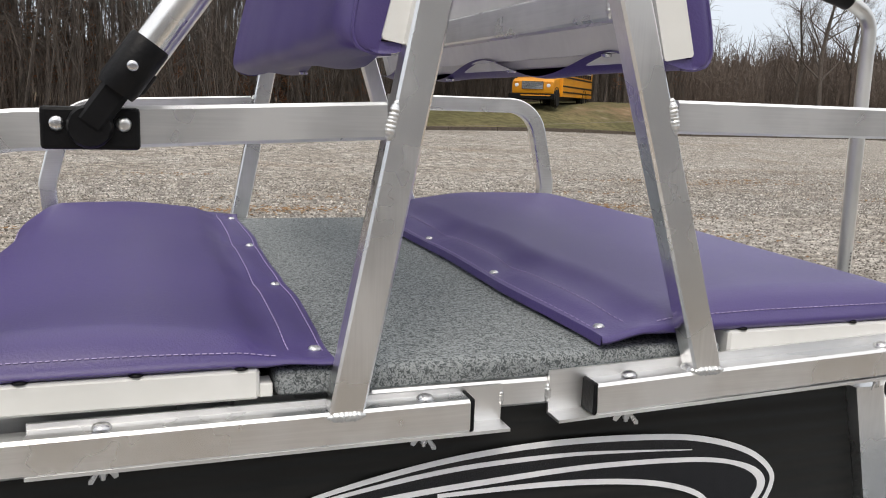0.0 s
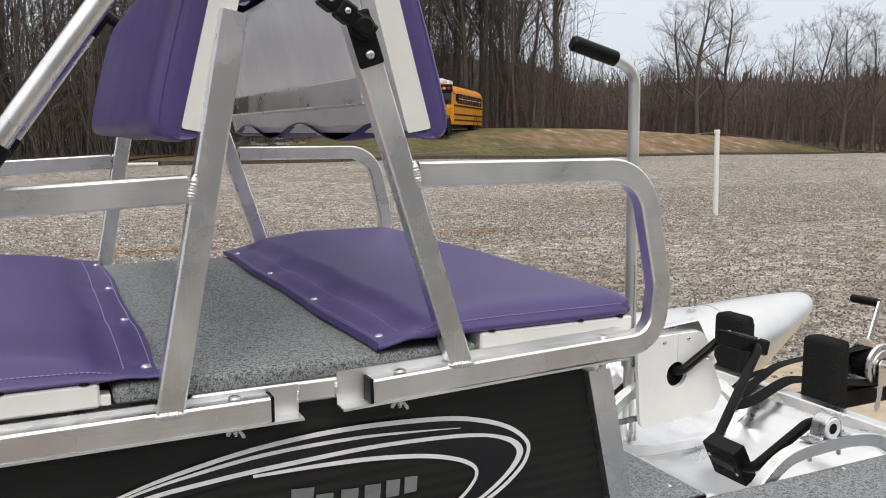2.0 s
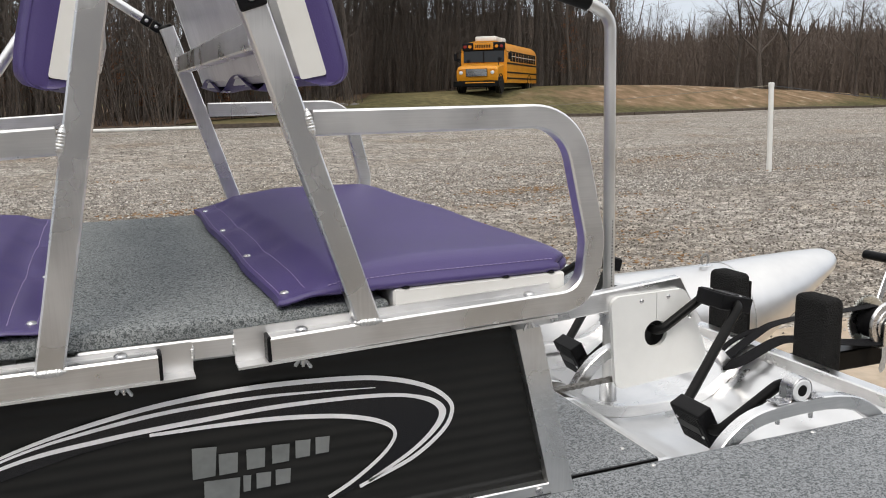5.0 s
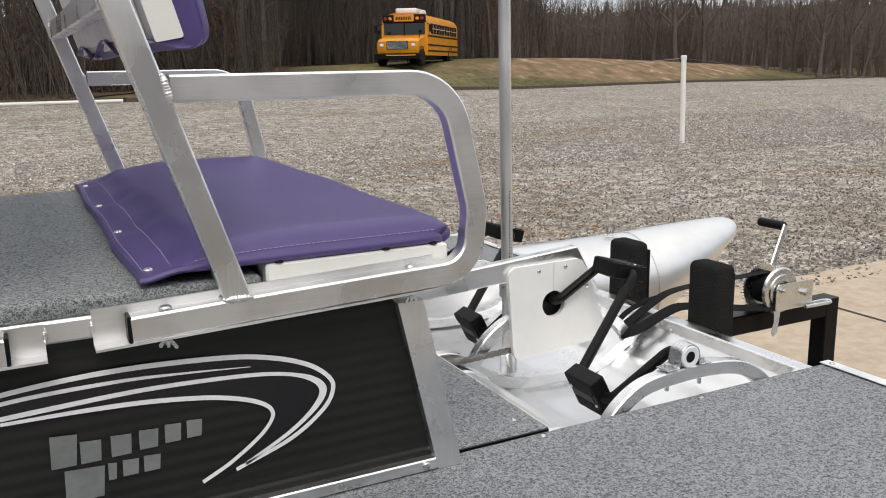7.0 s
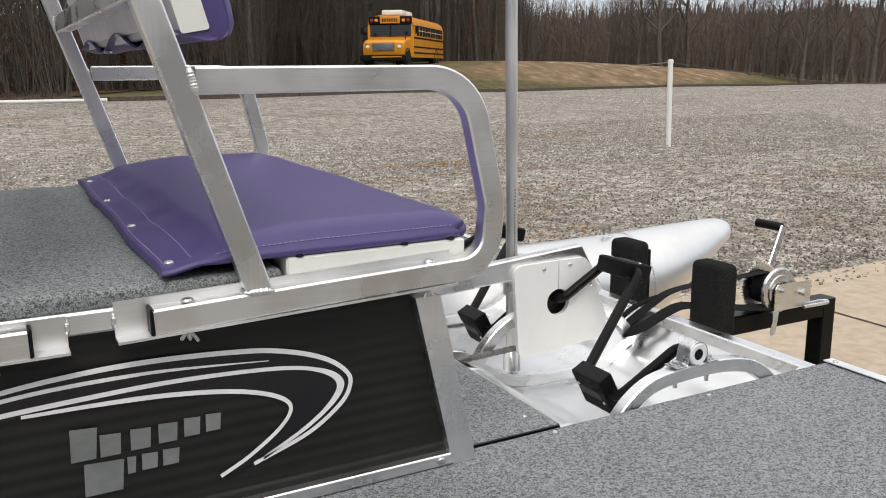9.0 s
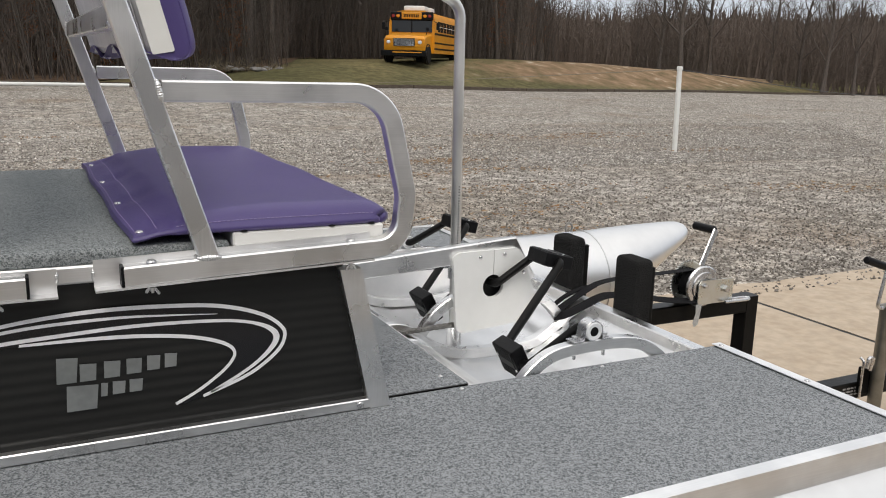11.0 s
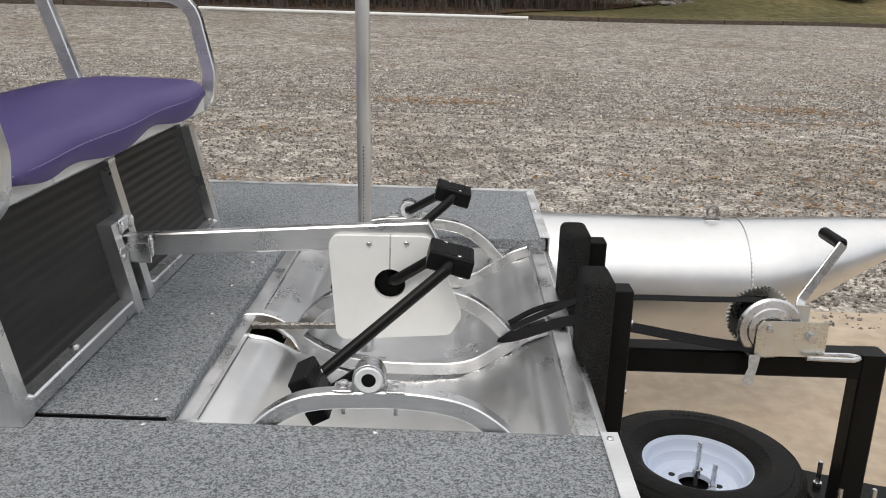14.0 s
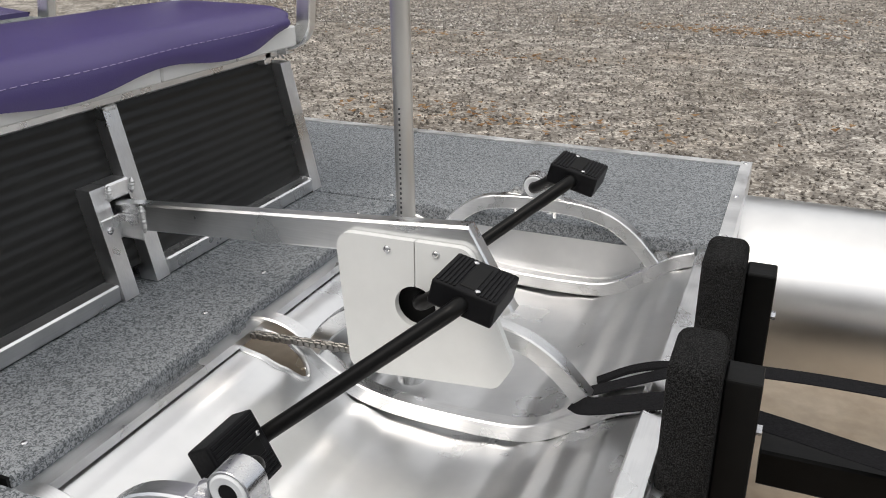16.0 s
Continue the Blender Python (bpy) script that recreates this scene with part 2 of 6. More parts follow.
def thing(name, label, category, at=(0, 0, 0), group="", kind=""):
    ob = new(name)
    ob.location = at
    ob.empty_display_size = 0.05
    return tagged(ob, label, category, group, kind)


def add_box(bm, lo, hi, r=0.0, seg=2):
    lo, hi = Vector(lo), Vector(hi)
    got = bmesh.ops.create_cube(bm, size=1)
    for v in got["verts"]:
        v.co = Vector(((lo[i] + hi[i]) / 2 + v.co[i] * (hi[i] - lo[i]) for i in range(3)))
    if r:
        edges = list({e for v in got["verts"] for e in v.link_edges})
        bmesh.ops.bevel(bm, geom=edges, offset=r, segments=seg, affect="EDGES", profile=0.5)
    return bm


def box(lo, hi, r=0.0, seg=2):
    return add_box(bmesh.new(), lo, hi, r, seg)


def fillet(pts, r, n=6):
    """Round the inner corners of a polyline."""
    pts = [Vector(p) for p in pts]
    out = [pts[0]]
    for a, b, c in zip(pts, pts[1:], pts[2:]):
        u, w = (a - b), (c - b)
        lu, lw = u.length, w.length
        u.normalize(), w.normalize()
        ang = u.angle(w)
        if ang > math.pi - 0.02:
            out.append(b)
            continue
        rr = r[len(out) % len(r)] if isinstance(r, (list, tuple)) else r
        d = min(rr / math.tan(ang / 2), lu * 0.49, lw * 0.49)
        rr = d * math.tan(ang / 2)
        mid = b + (u + w).normalized() * (rr / math.sin(ang / 2))
        p, q = b + u * d - mid, b + w * d - mid
        whole = p.angle(q)
        for i in range(n + 1):
            k = i / n
            out.append(mid + (p * math.sin((1 - k) * whole) + q * math.sin(k * whole)) / math.sin(whole))
    out.append(pts[-1])
    return out


def smooth_path(pts, n=6):
    """A smooth curve through the points (Catmull-Rom)."""
    pts = [Vector(p) for p in pts]
    ext = [pts[0] * 2 - pts[1]] + pts + [pts[-1] * 2 - pts[-2]]
    out = []
    for p0, p1, p2, p3 in zip(ext, ext[1:], ext[2:], ext[3:]):
        for i in range(n):
            t = i / n
            out.append(0.5 * ((2 * p1) + (p2 - p0) * t + (2 * p0 - 5 * p1 + 4 * p2 - p3) * t * t + (3 * p1 - p0 - 3 * p2 + p3) * t ** 3))
    out.append(pts[-1])
    return out


def rect_profile(w, h, r=0.003, n=1):
    n, r = 1, min(r, 0.0035)
    out = []
    for cx, cy, a0 in ((w / 2 - r, h / 2 - r, 0), (-w / 2 + r, h / 2 - r, 90), (-w / 2 + r, -h / 2 + r, 180), (w / 2 - r, -h / 2 + r, 270)):
        for i in range(n + 1):
            a = radians(a0 + 90 * i / n)
            out.append((cx + r * math.cos(a), cy + r * math.sin(a)))
    return out


def round_profile(r, n=16):
    return [(r * math.cos(2 * math.pi * i / n), r * math.sin(2 * math.pi * i / n)) for i in range(n)]


def sweep(pts, profile, side=None, closed=False, bm=None, taper=None, cap=True):
    """Sweep a profile (across, up) along points. side: the constant 'across' direction for a flat path."""
    bm = bm or bmesh.new()
    pts = [Vector(p) for p in pts]
    n = len(pts)
    rings = []
    across = Vector(side).normalized() if side else None
    prev = None
    for i, p in enumerate(pts):
        a = pts[(i - 1) % n] if (closed or i) else pts[0]
        b = pts[(i + 1) % n] if (closed or i < n - 1) else pts[-1]
        t = (b - a).normalized()
        if across is not None:
            s = (across - t * across.dot(t)).normalized()
        else:
            if prev is None:
                ref = Vector((0, 0, 1)) if abs(t.z) < 0.9 else Vector((1, 0, 0))
                prev = ref.cross(t).normalized()
            s = (prev - t * prev.dot(t)).normalized()
            prev = s
        u = t.cross(s)
        k = taper[i] if taper else 1.0
        stretch = 1.0
        if across is not None and 0 < i < n - 1:
            d1, d2 = (p - pts[i - 1]).normalized(), (pts[i + 1] - p).normalized()
            stretch = 1 / max(0.4, math.cos(d1.angle(d2, 0) / 2))
        rings.append([bm.verts.new(p + s * x * k + u * y * k * stretch) for x, y in profile])
    m = len(profile)
    for i in range(n if closed else n - 1):
        r0, r1 = rings[i], rings[(i + 1) % n]
        for j in range(m):
            bm.faces.new((r0[j], r0[(j + 1) % m], r1[(j + 1) % m], r1[j]))
    if cap and not closed:
        bm.faces.new(rings[0][::-1])
        bm.faces.new(rings[-1])
    return bm


def lathe(prof, axis="z", at=(0, 0, 0), n=24, bm=None, cap=True):
    """Turn (radius, height) pairs round an axis."""
    bm = bm or bmesh.new()
    at = Vector(at)
    rings = []
    for r, h in prof:
        ring = []
        for i in range(n):
            a = 2 * math.pi * i / n
            c, s = r * math.cos(a), r * math.sin(a)
            ring.append(bm.verts.new(at + Vector({"z": (c, s, h), "y": (c, h, s), "x": (h, c, s)}[axis])))
        rings.append(ring)
    for a, b in zip(rings, rings[1:]):
        for i in range(n):
            bm.faces.new((a[i], a[(i + 1) % n], b[(i + 1) % n], b[i]))
    for ring in (rings[0], rings[-1]):
        if cap and (ring[0].co - ring[n // 2].co).length > 1e-5:
            bm.faces.new(ring)
    bmesh.ops.remove_doubles(bm, verts=bm.verts, dist=1e-6)
    return bm


def plate(outline, y0, y1, bm=None, axis="y"):
    """Extrude an outline of (x, z) pairs from y0 to y1; axis z: pairs are (x, y)."""
    bm = bm or bmesh.new()
    put = (lambda a, b, c: (a, c, b)) if axis == "y" else ((lambda a, b, c: (a, b, c)) if axis == "z" else (lambda a, b, c: (c, a, b)))
    lo = [bm.verts.new(put(a, b, y0)) for a, b in outline]
    hi = [bm.verts.new(put(a, b, y1)) for a, b in outline]
    bm.faces.new(lo)
    bm.faces.new(hi[::-1])
    n = len(outline)
    for i in range(n):
        bm.faces.new((lo[i], hi[i], hi[(i + 1) % n], lo[(i + 1) % n]))
    return bm


def round_outline(pts, r, n=5):
    """Round all corners of a closed (a, b) outline."""
    pts = [Vector((*p, 0)) for p in pts]
    out = []
    for i in range(len(pts)):
        f = fillet((pts[i - 1], pts[i], pts[(i + 1) % len(pts)]), r, n)
        out += [(v.x, v.y) for v in f[1:-1]]
    return out


def place(ob, m):
    ob.matrix_basis = m
    return ob


def weld_bead(a, b, r, parent, lumps=9):
    """A rippled weld bead from a to b."""
    a, b = Vector(a), Vector(b)
    n = lumps * 6
    pts = [a.lerp(b, i / n) for i in range(n + 1)]
    taper = [(0.93 + 0.14 * abs(math.sin(math.pi * lumps * i / n)) + 0.05 * math.sin(i * 0.7)) * min(1.0, 0.35 + 3.0 * min(i, n - i) / n) for i in range(n + 1)]
    return part("weld_bead", sweep(pts, round_profile(r * 1.12, 10), taper=taper), WELD, parent, smooth=60)


def pan_head(at, r, parent, axis="z", mat=None, name="screw"):
    """A domed screw head with a slot."""
    bm = lathe([(r, 0), (r, 0.15 * r), (r * 0.8, 0.45 * r), (r * 0.4, 0.6 * r), (r * 0.16, 0.6 * r), (r * 0.16, 0.35 * r), (0, 0.35 * r)], "z", (0, 0, 0), 12)
    rot = {"z": Matrix.Identity(4), "-z": Matrix.Rotation(math.pi, 4, "X"), "-y": Matrix.Rotation(radians(90), 4, "X"), "x": Matrix.Rotation(radians(90), 4, "Y")}[axis]
    bmesh.ops.transform(bm, matrix=Matrix.Translation(at) @ rot, verts=bm.verts)
    return part(name, bm, mat or ZINC, parent, smooth=50)


def wing_nut(at, parent, turn=0.0):
    bm = lathe([(0.0052, 0), (0.0045, -0.008), (0, -0.008)], "z", (0, 0, 0), 10)
    for s in (-1, 1):
        plate([(s * 0.003, -0.001), (s * 0.012, -0.014), (s * 0.0165, -0.013), (s * 0.0165, -0.009), (s * 0.008, 0.0)], -0.001, 0.001, bm)
    lathe([(0.0028, 0), (0.0028, -0.012), (0, -0.012)], "z", (0, 0, 0), 8, bm)
    bmesh.ops.transform(bm, matrix=Matrix.Translation(at) @ Matrix.Rotation(radians(turn), 4, "Z") @ Matrix.Scale(0.78, 4), verts=bm.verts)
    return part("wing_nut", bm, ZINC, parent, smooth=True)

# ---- ground: gravel lot, grass mound, concrete pad ----
def step(k):
    k = min(1.0, max(0.0, k))
    return k * k * (3 - 2 * k)


EDGE = [(-200.0, 8.0), (-40.0, 21.0), (-7.0, 27.6), (4.0, 30.2), (17.3, 34.5), (40.0, 42.0), (66.0, 48.0), (120.0, 66.0), (320.0, 110.0)]


def lot_edge(x):
    for (x0, y0), (x1, y1) in zip(EDGE, EDGE[1:]):
        if x <= x1:
            return y0 + (y1 - y0) * (x - x0) / (x1 - x0)
    return EDGE[-1][1]


def height(x, y):
    e = lot_edge(x)
    lot = min(0.42, max(-0.45, 0.29 - 0.0102 * x)) * step((y - 12) / max(6.0, e - 12))
    out = y - e
    rise = (1.12 * step((x - 5.5) / 13) + 0.33 * step((x - 20) / 8)) * (1 - 0.6 * step((x - 32) / 40)) + 0.15
    return lot + rise * step(out / 7.0) + 0.10 * noise.noise((x * 0.09, y * 0.09, 3.1)) * step((y - 10) / 12)


def ground_material(name, grass):
    m = bpy.data.materials.new(name)
    m.use_nodes = True
    nt = m.node_tree
    b = nt.nodes["Principled BSDF"]
    b.inputs["Roughness"].default_value = 0.95
    b.inputs["Specular IOR Level"].default_value = 0.2
    tc = nt.nodes.new("ShaderNodeTexCoord")

    def noise_node(scale, detail=4.0):
        n = nt.nodes.new("ShaderNodeTexNoise")
        n.inputs["Scale"].default_value, n.inputs["Detail"].default_value = scale, detail
        nt.links.new(tc.outputs["Object"], n.inputs["Vector"])
        return n

    def ramp(node, stops):
        r = nt.nodes.new("ShaderNodeValToRGB")
        while len(r.color_ramp.elements) < len(stops):
            r.color_ramp.elements.new(0.5)
        for e, (p, c) in zip(r.color_ramp.elements, stops):
            e.position, e.color = p, (*c, 1)
        nt.links.new(node.outputs[0], r.inputs["Fac"])
        return r

    def mix(a, c, fac, kind="MIX"):
        x = nt.nodes.new("ShaderNodeMix")
        x.data_type, x.blend_type = "RGBA", kind
        nt.links.new(a.outputs[0 if a.bl_idname != "ShaderNodeMix" else "Result"], x.inputs["A"])
        nt.links.new(c.outputs[0 if c.bl_idname != "ShaderNodeMix" else "Result"], x.inputs["B"])
        if isinstance(fac, float):
            x.inputs["Factor"].default_value = fac
        else:
            nt.links.new(fac.outputs[0], x.inputs["Factor"])
        return x

    if grass:
        base = ramp(noise_node(0.16, 6), [(0.30, (0.072, 0.070, 0.030)), (0.50, (0.108, 0.098, 0.045)), (0.62, (0.155, 0.130, 0.062)), (0.80, (0.24, 0.18, 0.105))])
        fine = ramp(noise_node(3.0, 8), [(0.3, (0.25, 0.25, 0.25)), (0.7, (0.75, 0.75, 0.75))])
        col = mix(base, fine, 0.7, "OVERLAY")
        # worn straw-covered patch on the side of the mound
        mp = nt.nodes.new("ShaderNodeMapping")
        mp.vector_type = "TEXTURE"
        mp.inputs["Location"].default_value = (40.0, 46.5, 0)
        mp.inputs["Rotation"].default_value = (0, 0, radians(18))
        mp.inputs["Scale"].default_value = (26.0, 4.2, 10.0)
        nt.links.new(tc.outputs["Object"], mp.inputs["Vector"])
        gr = nt.nodes.new("ShaderNodeTexGradient")
        gr.gradient_type = "SPHERICAL"
        nt.links.new(mp.outputs[0], gr.inputs["Vector"])
        wob = noise_node(0.9, 10)
        ad = nt.nodes.new("ShaderNodeMath")
        ad.operation = "MULTIPLY"
        nt.links.new(gr.outputs["Fac"], ad.inputs[0])
        nt.links.new(wob.outputs["Fac"], ad.inputs[1])
        msk = ramp(ad, [(0.08, (0, 0, 0)), (0.22, (0.9, 0.9, 0.9))])
        straw = ramp(noise_node(1.1, 12), [(0.30, (0.125, 0.095, 0.048)), (0.48, (0.215, 0.142, 0.085)), (0.62, (0.30, 0.205, 0.13)), (0.74, (0.50, 0.44, 0.36))])
        col = mix(col, straw, msk)
        h = noise_node(9.0, 8)
        dist = 0.06
    else:
        v = nt.nodes.new("ShaderNodeTexVoronoi")
        v.inputs["Scale"].default_value = 52
        nt.links.new(tc.outputs["Object"], v.inputs["Vector"])
        bw = nt.nodes.new("ShaderNodeSeparateColor")
        nt.links.new(v.outputs["Color"], bw.inputs[0])
        stones = ramp(bw, [(0.0, (0.150, 0.134, 0.118)), (0.40, (0.245, 0.226, 0.204)), (0.75, (0.335, 0.314, 0.29)), (1.0, (0.50, 0.475, 0.44))])
        patch = ramp(noise_node(0.55, 7), [(0.35, (0.42, 0.40, 0.37)), (0.62, (0.60, 0.60, 0.60))])
        col = mix(stones, patch, 0.65, "OVERLAY")
        clump = ramp(noise_node(5.0, 9), [(0.36, (0.28, 0.27, 0.26)), (0.50, (0.52, 0.52, 0.51)), (0.64, (0.80, 0.79, 0.77))])
        col = mix(col, clump, 0.75, "OVERLAY")
        leaf_mask = ramp(noise_node(0.35, 9), [(0.56, (0, 0, 0)), (0.72, (0.55, 0.55, 0.55))])
        tan = ramp(noise_node(30, 3), [(0.3, (0.15, 0.085, 0.045)), (0.7, (0.30, 0.24, 0.17))])
        col = mix(col, tan, leaf_mask)
        h = v
        dist = 0.012
    nt.links.new(col.outputs["Result"], b.inputs["Base Color"])
    bp = nt.nodes.new("ShaderNodeBump")
    bp.inputs["Strength"].default_value, bp.inputs["Distance"].default_value = 0.55, dist
    nt.links.new(h.outputs[0], bp.inputs["Height"])
    nt.links.new(bp.outputs[0], b.inputs["Normal"])
    return m


GRAVEL = ground_material("gravel_lot", False)
GRASS = ground_material("dormant_grass", True)
gx = sorted({round(s * (abs(k) ** 2.2) * 300, 3) for k in np.linspace(0, 1, 46) for s in (-1, 1)})
bm = bmesh.new()
rows = []
ks = [-8, -4, -2, -1, -0.5, -0.2, -0.05] + [k / 24 for k in range(1, 25)]
outs = [0.01, 0.6, 1.2, 2, 3, 4, 5, 6, 7, 9, 12, 16, 22, 30, 45, 70, 110, 200, 420, 900]
for k in ks:
    rows.append([bm.verts.new((x, lot_edge(x) * k, height(x, lot_edge(x) * k) - 0.02)) for x in gx])
for o in outs:
    rows.append([bm.verts.new((x, lot_edge(x) + o, height(x, lot_edge(x) + o) - 0.02)) for x in gx])
for j, (a, b) in enumerate(zip(rows, rows[1:])):
    for i in range(len(gx) - 1):
        f = bm.faces.new((a[i], a[i + 1], b[i + 1], b[i]))
        f.material_index = 0 if j < len(ks) - 1 else 1
ground = part("ground", bm, [GRAVEL, GRASS], smooth=True)
tagged(ground, "grey gravel lot rising to a mound of dormant grass", "ground", kind="structure")

CONCRETE = material("concrete_pad", (0.40, 0.32, 0.235), rough=0.9, color2=(0.48, 0.40, 0.31), scale=5, detail=10, lo=0.34, hi=0.66, bump=0.05, bump_scale=70, speck=0.10, speck_scale=16)
pavement = thing("pavement", "tan concrete pad with a dark expansion joint", "pavement", kind="structure")
for x0, x1 in ((-7.6, -1.70), (-1.685, 4.124), (4.156, 10.2)):
    out = []
    for i in range(60):
        x = x0 + (x1 - x0) * i / 59
        out.append((x, 3.19 + 0.045 * (x - 3) + 0.07 * noise.noise((x * 1.7, 0.3, 0)) + 0.03 * noise.noise((x * 9, 5.3, 0))))
    part("slab", plate([(x1, -0.7), (x0, -0.7)] + out, -0.12, 0.0, axis="z"), CONCRETE, pavement)
part("joint_filler", box((4.122, -0.7, -0.1), (4.158, 3.22, -0.003)), BLACK_RUBBER, pavement)

def stones(name, count, region, size, mats, seed, label):
    """Loose crushed stone as one mesh of small uneven lumps."""
    rng = np.random.default_rng(seed)
    base = np.array([(1, 0, 0), (-1, 0, 0), (0, 1, 0), (0, -1, 0), (0, 0, 1), (0, 0, -1)], float)
    tri = np.array([(0, 2, 4), (2, 1, 4), (1, 3, 4), (3, 0, 4), (2, 0, 5), (1, 2, 5), (3, 1, 5), (0, 3, 5)])
    pos = region(rng, count)
    n = len(pos)
    s = size[0] + (size[1] - size[0]) * rng.random(n) ** 2.2
    v = base[None] * (0.65 + 0.5 * rng.random((n, 6, 1)))
    v = v + rng.normal(0, 0.16, (n, 6, 3))
    v = v * s[:, None, None] * np.array([1, 1, 0.7])
    ang = rng.random(n) * 6.283
    c, q = np.cos(ang)[:, None], np.sin(ang)[:, None]
    v = np.stack((v[..., 0] * c - v[..., 1] * q, v[..., 0] * q + v[..., 1] * c, v[..., 2]), -1)
    v += pos[:, None, :] + np.array([0, 0, 1])[None, None] * (s * 0.25)[:, None, None]
    me = bpy.data.meshes.new(name)
    me.from_pydata(v.reshape(-1, 3).tolist(), [], (tri[None] + 6 * np.arange(n)[:, None, None]).reshape(-1, 3).tolist())
    me.materials.append(mats)
    ob = new(name, me)
    return tagged(ob, label, "gravel", kind="stuff")


def island_material(name, stops):
    m = bpy.data.materials.new(name)
    m.use_nodes = True
    nt = m.node_tree
    b = nt.nodes["Principled BSDF"]
    b.inputs["Roughness"].default_value = 0.9
    b.inputs["Specular IOR Level"].default_value = 0.25
    g = nt.nodes.new("ShaderNodeNewGeometry")
    r = nt.nodes.new("ShaderNodeValToRGB")
    while len(r.color_ramp.elements) < len(stops):
        r.color_ramp.elements.new(0.5)
    for e, (p, c) in zip(r.color_ramp.elements, stops):
        e.position, e.color = p, (*c, 1)
    nt.links.new(g.outputs["Random Per Island"], r.inputs["Fac"])
    nt.links.new(r.outputs["Color"], b.inputs["Base Color"])
    return m


STONE = island_material("crushed_stone", [(0.0, (0.115, 0.102, 0.088)), (0.25, (0.15, 0.134, 0.117)), (0.6, (0.205, 0.187, 0.167)), (0.85, (0.29, 0.27, 0.247)), (1.0, (0.54, 0.51, 0.475))])


def lot_area(rng, count):
    y = 3.05 + 13.0 * rng.random(count) ** 1.7
    x = -5.5 + rng.random(count) * (11.5 + y * 0.9)
    z = np.where(y < 3.3, 0.0, -0.014)
    keep = (y > 3.36) | (rng.random(count) < 0.10)
    return np.stack((x, y, z), -1)[keep]


def far_lot(rng, count):
    y = 9.0 + 34.0 * rng.random(count) ** 1.5
    x = -3.0 + y * (-0.40 + 2.2 * rng.random(count))
    keep = y < np.array([lot_edge(a) for a in x]) - 0.5
    x, y = x[keep], y[keep]
    z = np.array([height(a, b) for a, b in zip(x, y)]) - 0.016
    return np.stack((x, y, z), -1)


STONE_FAR = island_material("dusty_crushed_stone", [(0.0, (0.18, 0.165, 0.148)), (0.25, (0.23, 0.213, 0.193)), (0.6, (0.30, 0.28, 0.256)), (0.85, (0.42, 0.40, 0.375)), (1.0, (0.74, 0.71, 0.67))])
stones("gravel_beyond", 90000, far_lot, (0.010, 0.024), STONE_FAR, 6, "loose grey crushed stone across the far lot")
stones("gravel", 125000, lot_area, (0.0045, 0.0155), STONE, 5, "loose grey crushed stone spread over the lot")

LEAF_BITS = island_material("leaf_litter", [(0.0, (0.15, 0.080, 0.036)), (0.5, (0.25, 0.145, 0.07)), (1.0, (0.34, 0.245, 0.145))])


def leaf_litter(count, seed):
    """Curled dry leaves lying in drifts on the gravel."""
    rng = random.Random(seed)
    vs, fs = [], []
    drifts = [(1.3, 9.8)] * 4 + [(5.4, 9.85)] * 4 + [(rng.uniform(-3, 12), rng.uniform(4.2, 15)) for _ in range(24)]
    for i in range(count):
        cx, cy = rng.choice(drifts)
        x, y = rng.gauss(cx, 0.55), rng.gauss(cy, 0.16)
        if y < 3.6:
            continue
        s, a = rng.uniform(0.012, 0.032), rng.uniform(0, 6.28)
        k = len(vs)
        for u, w, z in ((-1, 0, 0.25), (0, -0.6, 0.0), (1, 0, 0.4), (0, 0.6, 0.1)):
            vs.append((x + s * (u * math.cos(a) - w * math.sin(a)), y + s * (u * math.sin(a) + w * math.cos(a)), 0.004 + s * (z + rng.uniform(0, 0.4))))
        fs += [(k, k + 1, k + 2), (k, k + 2, k + 3)]
    me = bpy.data.meshes.new("leaf_litter")
    me.from_pydata(vs, [], fs)
    me.materials.append(LEAF_BITS)
    return tagged(new("leaf_litter", me), "dry brown leaves drifted over the gravel", "leaves", kind="stuff")


leaf_litter(2600, 4)

# unseen plain wall added behind the camera to set what the aluminium reflects
UNSEEN_WALL = material("unseen_wall_grey", (0.46, 0.46, 0.465), rough=0.55, color2=(0.52, 0.52, 0.525), scale=1.5)
out = [(-20.0, -5.0), (20.0, -5.0), (20.0, -5.2), (-20.0, -5.2)]
tagged(part("unseen_south_wall", plate(out, -0.05, 3.7, axis="z"), UNSEEN_WALL), "plain pale grey wall, unseen, added to shape the reflections", "wall", kind="structure")

# ---- paddle boat: hull, deck, foot well ----
DECK = 0.702
Y0, Y1, Y2, Y3 = 0.309, 0.838, 1.830, 2.385   # near edge, seams, far edge
XF, XR, XW = 1.735, -1.35, 1.078              # bow edge, stern edge, well's rear edge
boat = thing("paddle_boat", "aluminium pontoon paddle boat with grey carpeted deck on a trailer", "boat", (0.2, 1.355, 0.28))


def boat_part(name, bm, mat, label="", smooth=False, parent=None):
    ob = part(name, bm, mat, parent or boat, label, smooth)
    if ob.parent == boat:
        ob.matrix_parent_inverse = Matrix.Translation(-boat.location)
    return ob


